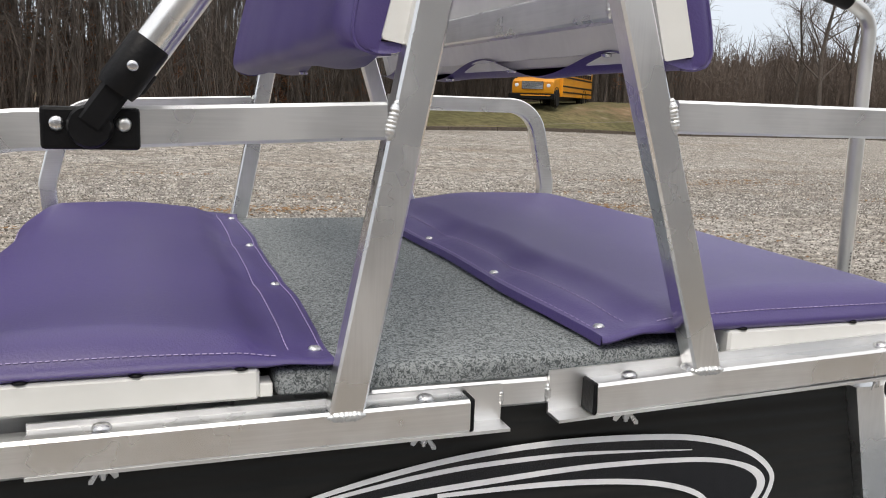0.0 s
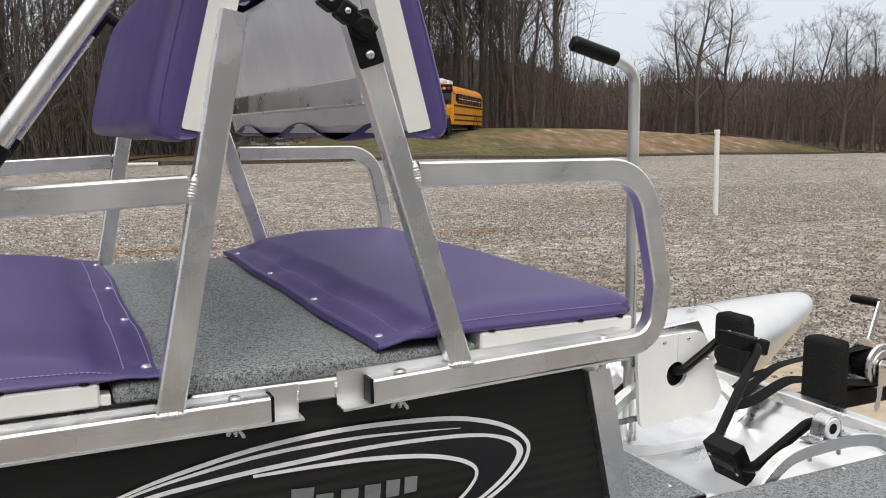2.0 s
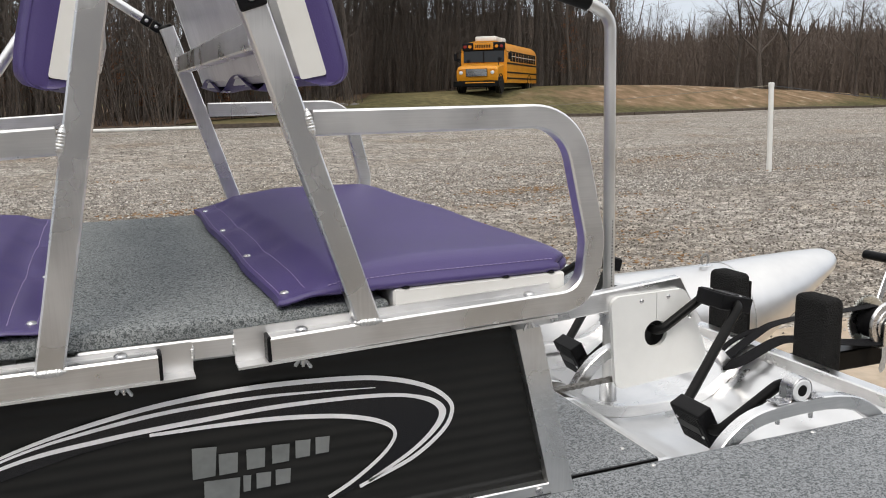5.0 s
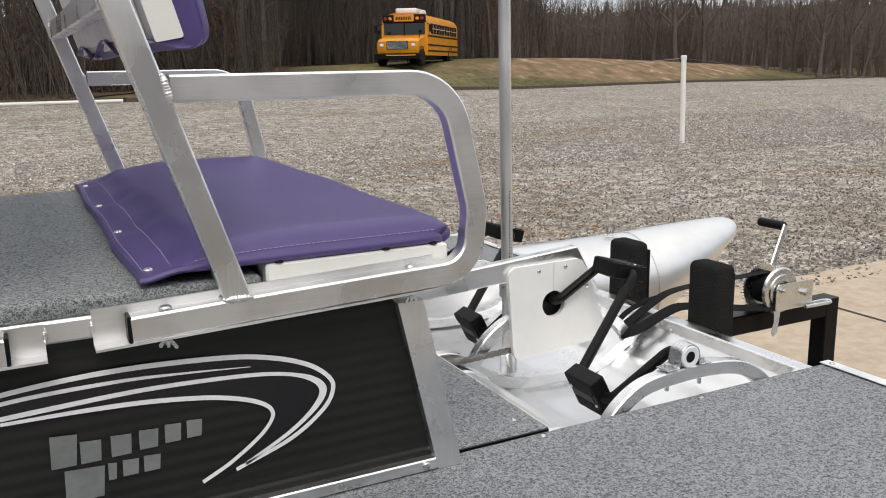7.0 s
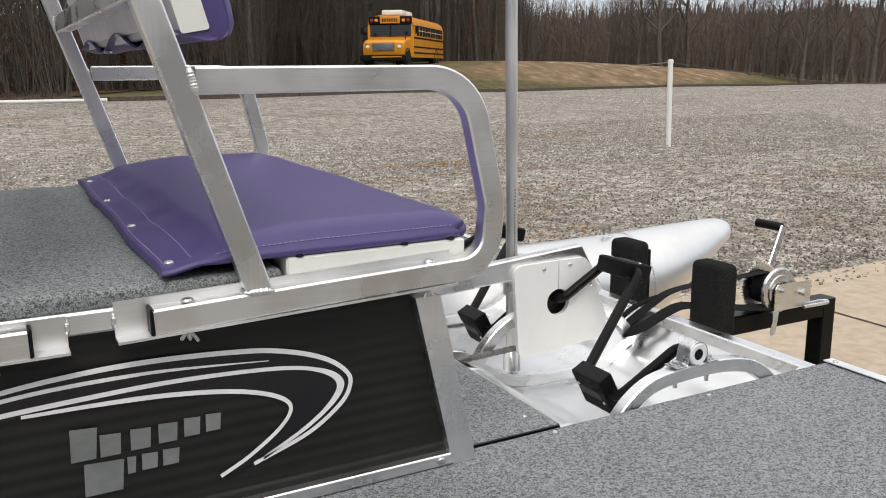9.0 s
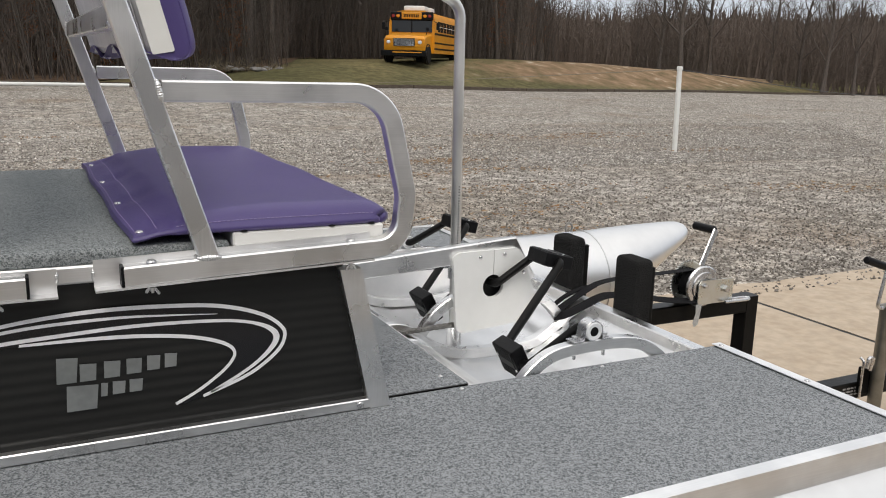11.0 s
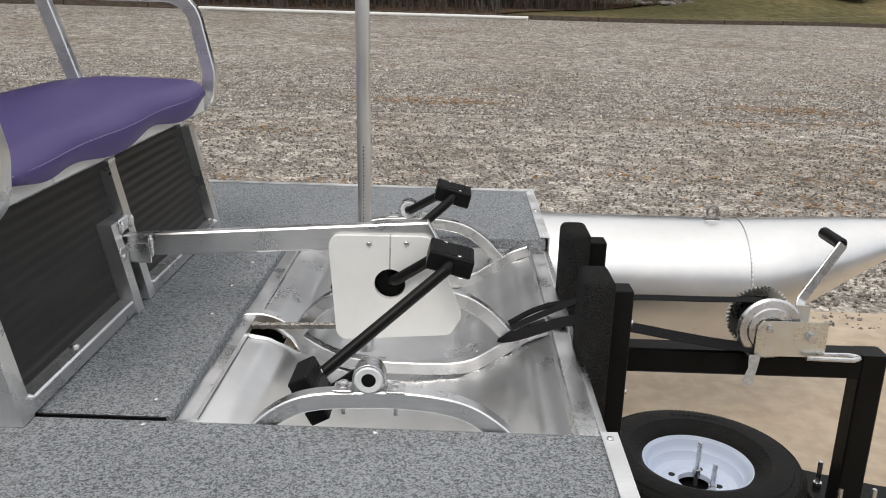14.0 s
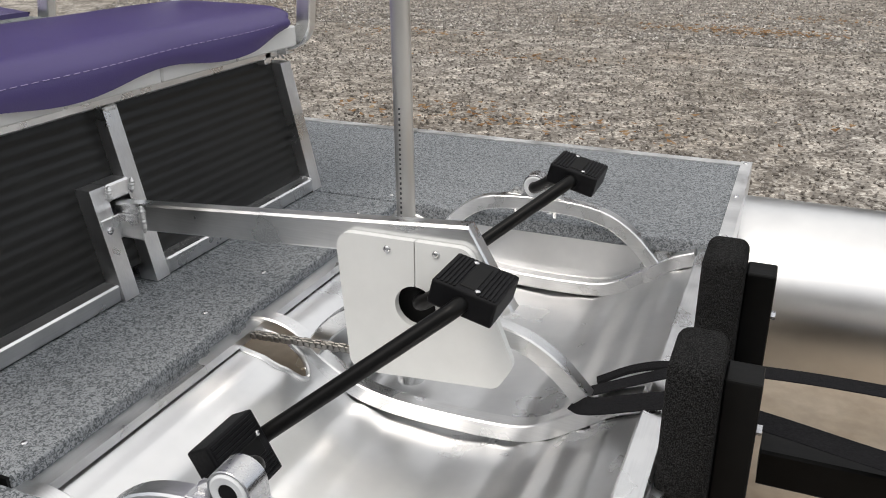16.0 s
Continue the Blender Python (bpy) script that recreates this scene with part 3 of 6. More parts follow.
boat_part("deck_panel", box((XR, Y0 + 0.014, DECK - 0.028), (XF - 0.006, Y1 - 0.003, DECK), 0.006, 3), CARPET, "grey flecked marine carpet deck")
boat_part("deck_panel", box((XR, Y1 + 0.0075, DECK - 0.028), (XW, Y2 - 0.002, DECK - 0.001), 0.004, 2), CARPET, "grey flecked marine carpet deck")
boat_part("deck_panel", box((XR, Y2, DECK - 0.028), (XF - 0.006, Y3 - 0.014, DECK), 0.004, 2), CARPET, "grey flecked marine carpet deck")
# black strip stands in for the shade down in the panel gap
boat_part("seam_shade_strip", box((XR + 0.01, Y1 + 0.0040, DECK - 0.026), (XW - 0.004, Y1 + 0.0085, DECK - 0.0018)), BLACK_RUBBER, "black strip in place of the shade between the deck panels")
for y, s in ((Y0, 1), (Y3, -1)):
    # side rail with a lip over the carpet
    lip = [(y, DECK - 0.062), (y, DECK + 0.003), (y + s * 0.028, DECK + 0.003), (y + s * 0.028, DECK + 0.0005), (y + s * 0.004, DECK + 0.0005), (y + s * 0.004, DECK - 0.062)]
    boat_part("side_rail", plate(lip, XR, XF, axis="x"), TRIM)
for a, b in ((Y0 + 0.0005, Y1 - 0.004), (Y2 + 0.004, Y3 - 0.0005)):
    end = [(XF + 0.004, DECK - 0.064), (XF + 0.004, DECK + 0.005), (XF - 0.021, DECK + 0.005), (XF - 0.021, DECK + 0.0032), (XF, DECK + 0.0032), (XF, DECK - 0.064)]
    boat_part("bow_trim", plate(end, a, b), TRIM, "flat aluminium strip capping the deck end")
    for y in (a + 0.03, (a + b) / 2, b - 0.02):
        pan_head((XF - 0.010, y, DECK + 0.005), 0.0055, boat).matrix_parent_inverse = Matrix.Translation(-boat.location)
for x, y in ((1.024, 1.416), (1.027, 1.255), (1.040, 0.899), (1.048, 0.820), (1.387, 0.818), (1.03, 1.575), (1.035, 1.735), (0.72, 0.825), (1.05, 1.86), (1.39, 1.875)):
    o = pan_head((x, y, DECK - (0.0005 if y < Y1 or y > Y2 else 0.0012)), 0.0048, boat)
    o.matrix_parent_inverse = Matrix.Translation(-boat.location)


def pan_height(x, y):
    pts = [(1.06, 0.664), (1.10, 0.6655), (1.135, 0.660), (1.17, 0.643), (1.21, 0.607), (1.26, 0.578), (1.32, 0.564), (1.42, 0.560), (1.50, 0.566),
           (1.55, 0.584), (1.60, 0.616), (1.65, 0.648), (1.70, 0.668), (1.74, 0.676)]
    for (x0, z0), (x1, z1) in zip(pts, pts[1:]):
        if x <= x1:
            k = (x - x0) / (x1 - x0)
            z = z0 + (z1 - z0) * (k * 0.5 + step(k) * 0.5)
            break
    else:
        z = pts[-1][1]
    w = 0.0042 * noise.noise((x * 4, y * 3.4, 1.7)) + 0.0009 * noise.noise((x * 8 + y * 4, y * 7 - x * 3, 4.2))
    return z + w * step((x - 1.08) / 0.06) * (1 - step((x - 1.62) / 0.08))


bm = bmesh.new()
NX, NY = 90, 90
grid = [[bm.verts.new((1.065 + 0.67 * i / NX, Y1 - 0.07 + (Y2 - Y1 + 0.14) * j / NY, 0)) for i in range(NX + 1)] for j in range(NY + 1)]
for row in grid:
    for v in row:
        v.co.z = pan_height(v.co.x, v.co.y)
HOLE = (1.128, 1.262, 0.066, 0.030)
for j in range(NY):
    for i in range(NX):
        q = (grid[j][i], grid[j][i + 1], grid[j + 1][i + 1], grid[j + 1][i])
        cx, cy = sum(v.co.x for v in q) / 4, sum(v.co.y for v in q) / 4
        if ((cx - HOLE[0]) / HOLE[2]) ** 2 + ((cy - HOLE[1]) / HOLE[3]) ** 2 > 1:
            bm.faces.new(q)
boat_part("foot_well_pan", bm, PAN, "formed bright aluminium foot-well pan", True)
rim = [(HOLE[0] + (HOLE[2] + 0.001) * math.cos(a), HOLE[1] + (HOLE[3] + 0.001) * math.sin(a)) for a in np.linspace(0, 2 * math.pi, 33)[:-1]]
boat_part("chain_slot_rim", sweep([(x, y, pan_height(x, y) + 0.001) for x, y in rim], round_profile(0.0045, 8), closed=True), PAN, "rolled rim of the chain slot", True)
boat_part("well_edge_angle", plate([(XW + 0.0006, DECK - 0.019), (XW + 0.024, DECK - 0.020), (XW + 0.024, DECK - 0.0335), (XW + 0.0006, DECK - 0.0335)], Y1, Y2), ALU_Y)
for y in (Y1, Y2):
    s = -1 if y == Y1 else 1
    boat_part("well_side_wall", box((XW, y + s * 0.006, 0.50), (XF - 0.01, y + s * 0.009, DECK - 0.029)), PAN)
# bow cross bar: hollow rectangular tube at the front of the well
boat_part("bow_cross_bar", sweep([(1.702, Y1 - 0.01, 0.668), (1.702, Y2 + 0.01, 0.668)], rect_profile(0.036, 0.045, 0.003), side=(1, 0, 0)), ALU_Y, "square aluminium tube across the bow", True)
boat_part("stern_cross_bar", sweep([(0.95, Y1 - 0.3, 0.655), (0.95, Y2 + 0.3, 0.655)], rect_profile(0.04, 0.035, 0.003), side=(1, 0, 0)), ALU_Y, smooth=True)


def hoop(y, w=0.027):
    """Bearing hoop: an arch of bent square tube over a second tube that follows the pan."""
    prof = rect_profile(w, w, 0.0022)
    arch = smooth_path([(1.165, y, 0.612), (1.185, y, 0.650), (1.225, y, 0.700), (1.28, y, 0.732), (1.36, y, 0.741), (1.44, y, 0.741), (1.51, y, 0.729),
                        (1.56, y, 0.700), (1.60, y, 0.660), (1.625, y, 0.630)], 5)
    boat_part("hoop_arch", sweep(arch, rect_profile(w - 0.002, w, 0.0022), side=(0, 1, 0)), ALU, "bent square aluminium tube arch", True)
    low = smooth_path([(1.07, y, 0.672), (1.11, y, 0.676), (1.15, y, 0.664), (1.20, y, 0.626), (1.26, y, 0.595), (1.33, y, 0.582), (1.45, y, 0.580),
                       (1.53, y, 0.589), (1.59, y, 0.624), (1.64, y, 0.658), (1.684, y, 0.6765)], 5)
    boat_part("hoop_base", sweep(low, prof, side=(0, 1, 0)), ALU, "bent square aluminium tube along the pan", True)
    for a, b in (((1.158, y - w / 2, 0.640), (1.158, y + w / 2, 0.640)), ((1.634, y - w / 2, 0.648), (1.634, y + w / 2, 0.648))):
        weld_bead(a, b, 0.004, boat, 6).matrix_parent_inverse = Matrix.Translation(-boat.location)


for y in (0.851, 1.306, 1.822):
    hoop(y)


def pillow_block(y):
    """Stamped pillow block with a white nylon bush."""
    c = Vector((1.375, y, 0.7755))
    R = 0.0225
    shell = [(c.x + R * math.cos(radians(180 * i / 12)), c.z + R * math.sin(radians(180 * i / 12))) for i in range(13)]
    z = 0.7562
    path = [(c.x + 0.052, z), (c.x + R + 0.004, z), (c.x + R + 0.001, z + 0.003)] + shell + [(c.x - R - 0.001, z + 0.003), (c.x - R - 0.004, z), (c.x - 0.052, z)]
    ob = boat_part("pillow_block", sweep([(a, y, b) for a, b in path], rect_profile(0.031, 0.003, 0.0008, 1), side=(0, 1, 0)), ZINC, "zinc-plated pillow block with white nylon bush", True)
    part("nylon_bush", lathe([(0.0107, -0.0165), (0.0185, -0.0175), (0.0208, -0.0155), (0.0208, 0.0155), (0.0185, 0.0175), (0.0107, 0.0165), (0.0107, -0.0165)], "y", c, 28, cap=False), NYLON, ob, "white nylon bearing ring", True)
    for s in (-1, 1):
        part("flange_bolt", lathe([(0.0115, 0), (0.0115, 0.002), (0.0078, 0.0022), (0.0078, 0.0075), (0, 0.0085)], "z", (c.x + s * 0.0385, y, z + 0.0014), 6), ZINC, ob)
        part("bolt_end", lathe([(0.004, 0), (0.004, -0.014), (0, -0.014)], "z", (c.x + s * 0.0385, y, 0.7275), 8), ZINC, ob)
    return ob


for y in (0.852, 1.826):
    pillow_block(y)

# chain guard plate with its slot and hole
HX, HZ = 1.371, 0.770
ring = [(HX + 0.030 * math.cos(a), HZ + 0.030 * math.sin(a)) for a in np.linspace(math.pi / 2, math.pi / 2 + 2 * math.pi, 41)]
outer = round_outline([(1.252, 0.864), (1.268, 0.651), (1.490, 0.668), (1.513, 0.708), (1.448, 0.866)], 0.022, 6)
top_a, top_b = (HX + 0.0009, 0.8652), (HX - 0.0009, 0.8652)
ring[0], ring[-1] = (HX - 0.0009, HZ + 0.030), (HX + 0.0009, HZ + 0.030)
guard = boat_part("chain_guard", plate(outer + [top_a] + ring[::-1] + [top_b], 1.2665, 1.2775), WHITE_PLATE, "white plastic chain guard plate with a round hole")
for x, z in ((1.331, 0.849), (1.402, 0.852), (1.462, 0.800)):
    pan_head((x, 1.2663, z), 0.0055, guard, "-y")
boat_part("guard_backing", lathe([(0.045, 0), (0.045, 0.004), (0, 0.004)], "y", (HX, 1.290, HZ), 24), BLACK_RUBBER)

# fore-and-aft beam from the seat to the guard
beam_top = [(0.850, 0.826), (1.440, 0.867), (1.488, 0.772)]
boat_part("chain_beam", sweep([(a, 1.291, b) for a, b in beam_top], rect_profile(0.025, 0.042, 0.003), side=(0, 1, 0)), ALU, "rectangular aluminium tube beam", True)
clevis = boat_part("beam_clevis", box((0.862, 1.238, 0.792), (0.866, 1.279, 0.832), 0.0015, 1), ALU, "welded clevis plate")
part("clevis_cheek", box((0.866, 1.2745, 0.794), (0.910, 1.2783, 0.834), 0.0015, 1), ALU, clevis)
pan_head((0.866, 1.252, 0.812), 0.007, clevis, "x", name="clevis_bolt")
weld_bead((0.911, 1.2775, 0.806), (0.909, 1.2775, 0.850), 0.0042, clevis, 8)

# chain running from the slot to the guard
bm = bmesh.new()
a, b = Vector((1.085, 1.262, 0.675)), Vector((1.30, 1.292, 0.670))
for i in range(24):
    p = a.lerp(b, i / 23)
    for s in (-0.0035, 0.0035):
        add_box(bm, p + Vector((-0.0062, s - 0.0009, -0.0052 + 0.0012 * (i % 2))), p + Vector((0.0062, s + 0.0009, 0.0052 + 0.0012 * (i % 2))), 0.0016, 1)
    lathe([(0.0040, -0.0062), (0.0040, 0.0062), (0, 0.0062)], "y", p + Vector((0.0045, 0, 0)), 8, bm)
boat_part("roller_chain", bm, CHAIN_STEEL, "steel roller chain", True)

# pontoons
def pontoon(y):
    bm = bmesh.new()
    prof = []
    N = 40
    # station, half width, crease height, top, bottom
    for x, w, zc, top, low in [(-1.45, 0.15, 0.479, 0.63, 0.33), (-1.40, 0.185, 0.479, 0.664, 0.294), (-1.2, 0.192, 0.479, 0.671, 0.287), (2.345, 0.192, 0.479, 0.671, 0.287),
                               (2.40, 0.190, 0.496, 0.673, 0.322), (2.48, 0.180, 0.518, 0.677, 0.380), (2.57, 0.160, 0.545, 0.681, 0.444), (2.65, 0.136, 0.570, 0.684, 0.500),
                               (2.73, 0.106, 0.596, 0.686, 0.548), (2.79, 0.084, 0.616, 0.687, 0.576), (2.825, 0.070, 0.630, 0.685, 0.592), (2.846, 0.054, 0.640, 0.679, 0.608), (2.854, 0.028, 0.647, 0.667, 0.628)]:
        ring = []
        for i in range(N):
            c, s = math.cos(2 * math.pi * i / N), math.sin(2 * math.pi * i / N)
            ring.append(bm.verts.new((x, y + w * c, zc + s * (top - zc if s > 0 else zc - low))))
        prof.append(ring)
    for a, b in zip(prof, prof[1:]):
        for i in range(N):
            bm.faces.new((a[i], a[(i + 1) % N], b[(i + 1) % N], b[i]))
    bm.faces.new(prof[0])
    bm.faces.new(prof[-1])
    ob = boat_part("pontoon", bm, TUBE_HULL, "round bright aluminium pontoon with a tapered nose", True)
    bm = bmesh.new()
    rows = []
    for i in range(360):
        a = 2 * math.pi * i / 360
        r = 0.0036 + 0.0008 * math.sin(i * math.pi / 2)
        rows.append([bm.verts.new((2.345 + r * math.cos(q), y + (0.192 + r * math.sin(q)) * math.cos(a), 0.479 + (0.192 + r * math.sin(q)) * math.sin(a))) for q in np.linspace(0, 2 * math.pi, 7)[:-1]])
    for i in range(360):
        for j in range(6):
            bm.faces.new((rows[i][j], rows[i][(j + 1) % 6], rows[(i + 1) % 360][(j + 1) % 6], rows[(i + 1) % 360][j]))
    part("seam_weld", bm, WELD, ob, smooth=True)
    part("tow_eye", sweep([(2.265 + 0.016 * math.cos(t), y, 0.6925 + 0.020 * math.sin(t)) for t in np.linspace(-0.9, math.pi + 0.9, 16)], round_profile(0.0045, 8), side=(0, 1, 0)), CHAIN_STEEL, ob, "welded metal tow eye", True)
    part("eye_pad", box((2.24, y - 0.02, 0.664), (2.29, y + 0.02, 0.672), 0.002, 1), ALU, ob)
    return ob


PY, PN = 2.212, 0.382
pontoon(PY)
pontoon(PN)
for x in (-0.9, 0.1, 1.3):
    boat_part("deck_riser", box((x, PY - 0.03, 0.64), (x + 0.06, PY + 0.03, 0.674)), ALU)
    boat_part("deck_riser", box((x, PN - 0.03, 0.64), (x + 0.06, PN + 0.03, 0.674)), ALU)
for y in (Y1 - 0.03, Y2 + 0.03):
    boat_part("deck_stringer", box((XR, y - 0.015, 0.636), (XF - 0.03, y + 0.015, 0.674)), ALU)


# ---- pedal cranks ----
def pedal(at, parent, tilt):
    """Black block pedal: ribbed pads on both faces either side of a plain inset over the spindle."""
    hx, hy, hz = 0.041, 0.043, 0.0165
    ob = part("pedal", box((-hx, -hy, -hz), (hx, hy, hz), 0.0025, 2), BLACK_PLASTIC, parent, "ribbed black plastic pedal")
    ob.matrix_basis = Matrix.Translation(at) @ Matrix.Rotation(radians(tilt), 4, "Y")
    for s in (-1, 1):
        for side in (-1, 1):
            for i in range(5):
                x = side * (0.0148 + i * 0.0052)
                rib = part("tread_rib", box((x - 0.0016, -0.039, -0.0011), (x + 0.0016, 0.039, 0.0011), 0.0005, 1), BLACK_PLASTIC, ob)
                rib.location = (0, 0, s * (hz + 0.0006))
        inset = part("spindle_cover", box((-0.0105, -0.031, -0.001), (0.0105, 0.031, 0.001), 0.0008, 1), BLACK_RUBBER, ob, "plain black inset")
        inset.location = (0, 0, s * (hz + 0.0004))
        for u, w in ((-0.013, 0.032), (0.013, -0.032)):
            sc = pan_head((0, 0, 0), 0.0038, ob, "z" if s > 0 else "-z")
            sc.location = (u, w, s * (hz + 0.0006))
    return ob


def pedal_crank(y0, y1, low_y, high_y, label):
    """Bent black crank between two bearings, with a low and a high pedal."""
    ax, az = 1.375, 0.7755
    ob = thing("pedal_crank", label, "pedal crank", (ax, (y0 + y1) / 2, az), group="pedal cranks in the foot well")
    lo, hi = Vector((1.268, low_y, 0.681)), Vector((1.486, high_y, 0.853))
    inv = Matrix.Translation(-ob.location)
    d = 0.060
    pts = [(ax, y0 - 0.016, az), (ax, y0 + 0.035, az), (lo.x, lo.y - d, lo.z), (lo.x, lo.y + d - 0.01, lo.z), (hi.x, hi.y - d + 0.01, hi.z), (hi.x, hi.y + d, hi.z), (ax, y1 - 0.03, az), (ax, y1 + 0.016, az)]
    arm = part("crank_arm", sweep(fillet(pts, 0.022, 5), round_profile(0.0105, 16)), BLACK_RUBBER, ob, "black coated bent steel rod", True)
    arm.matrix_parent_inverse = inv
    for p, tilt in ((lo, 62), (hi, 14)):
        q = pedal(p - ob.location, ob, tilt)
    return ob


pedal_crank(0.852, 1.290, 0.987, 1.183, "black bent pedal crank with two block pedals beside the guard")
pedal_crank(1.330, 1.826, 1.450, 1.682, "black bent pedal crank with two block pedals behind the guard")

# ---- steering lever ----
lever = thing("steering_lever", "upright grey metal steering lever with a black grip", "lever", (1.312, 1.370, 0.60))
inv = Matrix.Translation(-lever.location)
lp = fillet([(1.315, 1.370, 0.590), (1.305, 1.370, 1.470), (1.245, 1.370, 1.497), (1.185, 1.375, 1.514)], 0.055, 8)
part("lever_tube", sweep(lp, round_profile(0.0135, 16)), brushed("lever_alu", (0.76, 0.755, 0.735), 0.42, streak=(10, 10, 1)), lever, smooth=True).matrix_parent_inverse = inv
part("grip", sweep([(1.252, 1.3695, 1.4945), (1.248, 1.370, 1.496), (1.143, 1.379, 1.5265), (1.138, 1.380, 1.528)], round_profile(0.018, 16), taper=[0.85, 1, 1, 0.8]), BLACK_RUBBER, lever, "black rubber grip", True).matrix_parent_inverse = inv
part("collar", lathe([(0.0135, 0), (0.019, 0), (0.019, 0.03), (0.0135, 0.03)], "z", (1.3127, 1.370, 0.772), 20, cap=False), ZINC, lever, "zinc collar", True).matrix_parent_inverse = inv
part("socket", lathe([(0.0135, 0), (0.021, 0), (0.019, 0.05), (0.0135, 0.05)], "z", (1.315, 1.370, 0.588), 20, cap=False), ALU, lever, smooth=True).matrix_parent_inverse = inv
bm = bmesh.new()
rng = random.Random(3)
z = 0.86
while z < 1.02:
    w = rng.choice((0.002, 0.0028, 0.0035))
    add_box(bm, (1.3095, 1.3555, z), (1.3118, 1.3572, z + w))
    z += w + 0.0042
tagged(part("printed_mill_mark", bm, MARK, lever), "row of small dark ink marks", kind="stuff").matrix_parent_inverse = inv
cu = bpy.data.curves.new("alloy_mark", "FONT")
cu.body, cu.size, cu.extrude, cu.align_x = "6061-T6", 0.0105, 0.0002, "LEFT"
tmp = bpy.data.objects.new("alloy_mark", cu)
scene.collection.objects.link(tmp)
me = bpy.data.meshes.new_from_object(tmp)
bpy.data.objects.remove(tmp)
me.name = "alloy_mark"
me.materials.append(MARK)
ob = new("alloy_mark", me)
ob.parent = lever
ob.matrix_parent_inverse = inv
ob.matrix_basis = Matrix.Translation((1.3075, 1.3563, 0.855)) @ Matrix.Rotation(radians(90), 4, "Y") @ Matrix.Rotation(radians(90), 4, "X")

# ---- seat box ----
SN, SF = 0.797, 1.852          # near and far side planes of the box
EN, EF = 0.768, 1.848          # edges of the bench above it
SX0, SX1 = -0.235, 0.885       # foot of the box, rear and front
SM = (SX0 + SX1) / 2
seat = thing("seat_box", "back-to-back bench box of aluminium tube with corrugated black panels", "seat", (SM, 1.308, DECK))
sinv = Matrix.Translation(-seat.location)


def seat_part(name, bm, mat, label="", smooth=False, parent=None):
    ob = part(name, bm, mat, parent or seat, label, smooth)
    if ob.parent == seat:
        ob.matrix_parent_inverse = sinv
    return ob


LEAN_IN = 0.062                # how far the posts lean in towards the top
TOP = 0.985
POST_TOP = 0.9705
for y, s in ((SN, 1), (SF, -1)):
    for x, d in ((SX1, -1), (SX0, 1)):
        out = [(x, DECK + 0.001), (x + d * LEAN_IN * 0.95, POST_TOP), (x + d * (LEAN_IN * 0.95 + 0.040), POST_TOP), (x + d * 0.040, DECK + 0.001)]
        seat_part("corner_post", plate(out, y, y + s * 0.036), ALU_V)
        weld_bead((x + d * 0.042, y + s * 0.002, DECK + 0.014), (x + d * 0.042, y + s * 0.03, DECK + 0.014), 0.005, seat, 5).matrix_parent_inverse = sinv
    seat_part("bottom_rail", box((SX0 + 0.040, y if s > 0 else y - 0.03, DECK + 0.0015), (SX1 - 0.040, y + 0.03 if s > 0 else y, DECK + 0.020), 0.002, 1), ALU)
    seat_part("top_rail", box((SX0 + LEAN_IN, EN + 0.057 if s > 0 else EF - 0.080, TOP - 0.01), (SX1 - LEAN_IN, EN + 0.080 if s > 0 else EF - 0.057, TOP + 0.024), 0.003, 1), ALU)
    pan_head((SX1 - 0.060, y + (0.0 if s > 0 else 0.0), DECK + 0.011), 0.007, seat, "-y").matrix_parent_inverse = sinv

# corrugated side panel facing the near deck, ribs running fore and aft
def corrugated(lo_a, hi_a, lo_b, hi_b, z0, z1, put, ribs=14, deep=0.0008):
    bm = bmesh.new()
    rows = []
    for i in range(ribs * 8 + 1):
        k = i / (ribs * 8)
        z = z0 + (z1 - z0) * k
        dep = deep * math.cos(k * ribs * 2 * math.pi)
        a, b = lo_a + (hi_a - lo_a) * k, lo_b + (hi_b - lo_b) * k
        rows.append((bm.verts.new(put(a, z, dep)), bm.verts.new(put(b, z, dep))))
    for (a, b), (c, d) in zip(rows, rows[1:]):
        bm.faces.new((a, b, d, c))
    return bm


for y, s in ((SN + 0.016, 1), (SF - 0.016, -1)):
    bm = corrugated(SX0 + 0.044, SX0 + 0.04 + LEAN_IN, SX1 - 0.044, SX1 - 0.04 - LEAN_IN, DECK + 0.018, TOP - 0.002, lambda a, z, d: (a, y - s * d, z))
    seat_part("side_panel", bm, PANEL, "glossy black corrugated panel", True)
    seat_part("panel_gasket", box((SX0 + 0.1, y + s * 0.006, DECK + 0.03), (SX1 - 0.1, y + s * 0.010, TOP)), BLACK_RUBBER)

# front and rear faces: centre post, bottom rails, panels leaning with the posts
def lean_x(x, d, z):
    return x + d * LEAN_IN * (z - DECK) / (TOP - DECK)


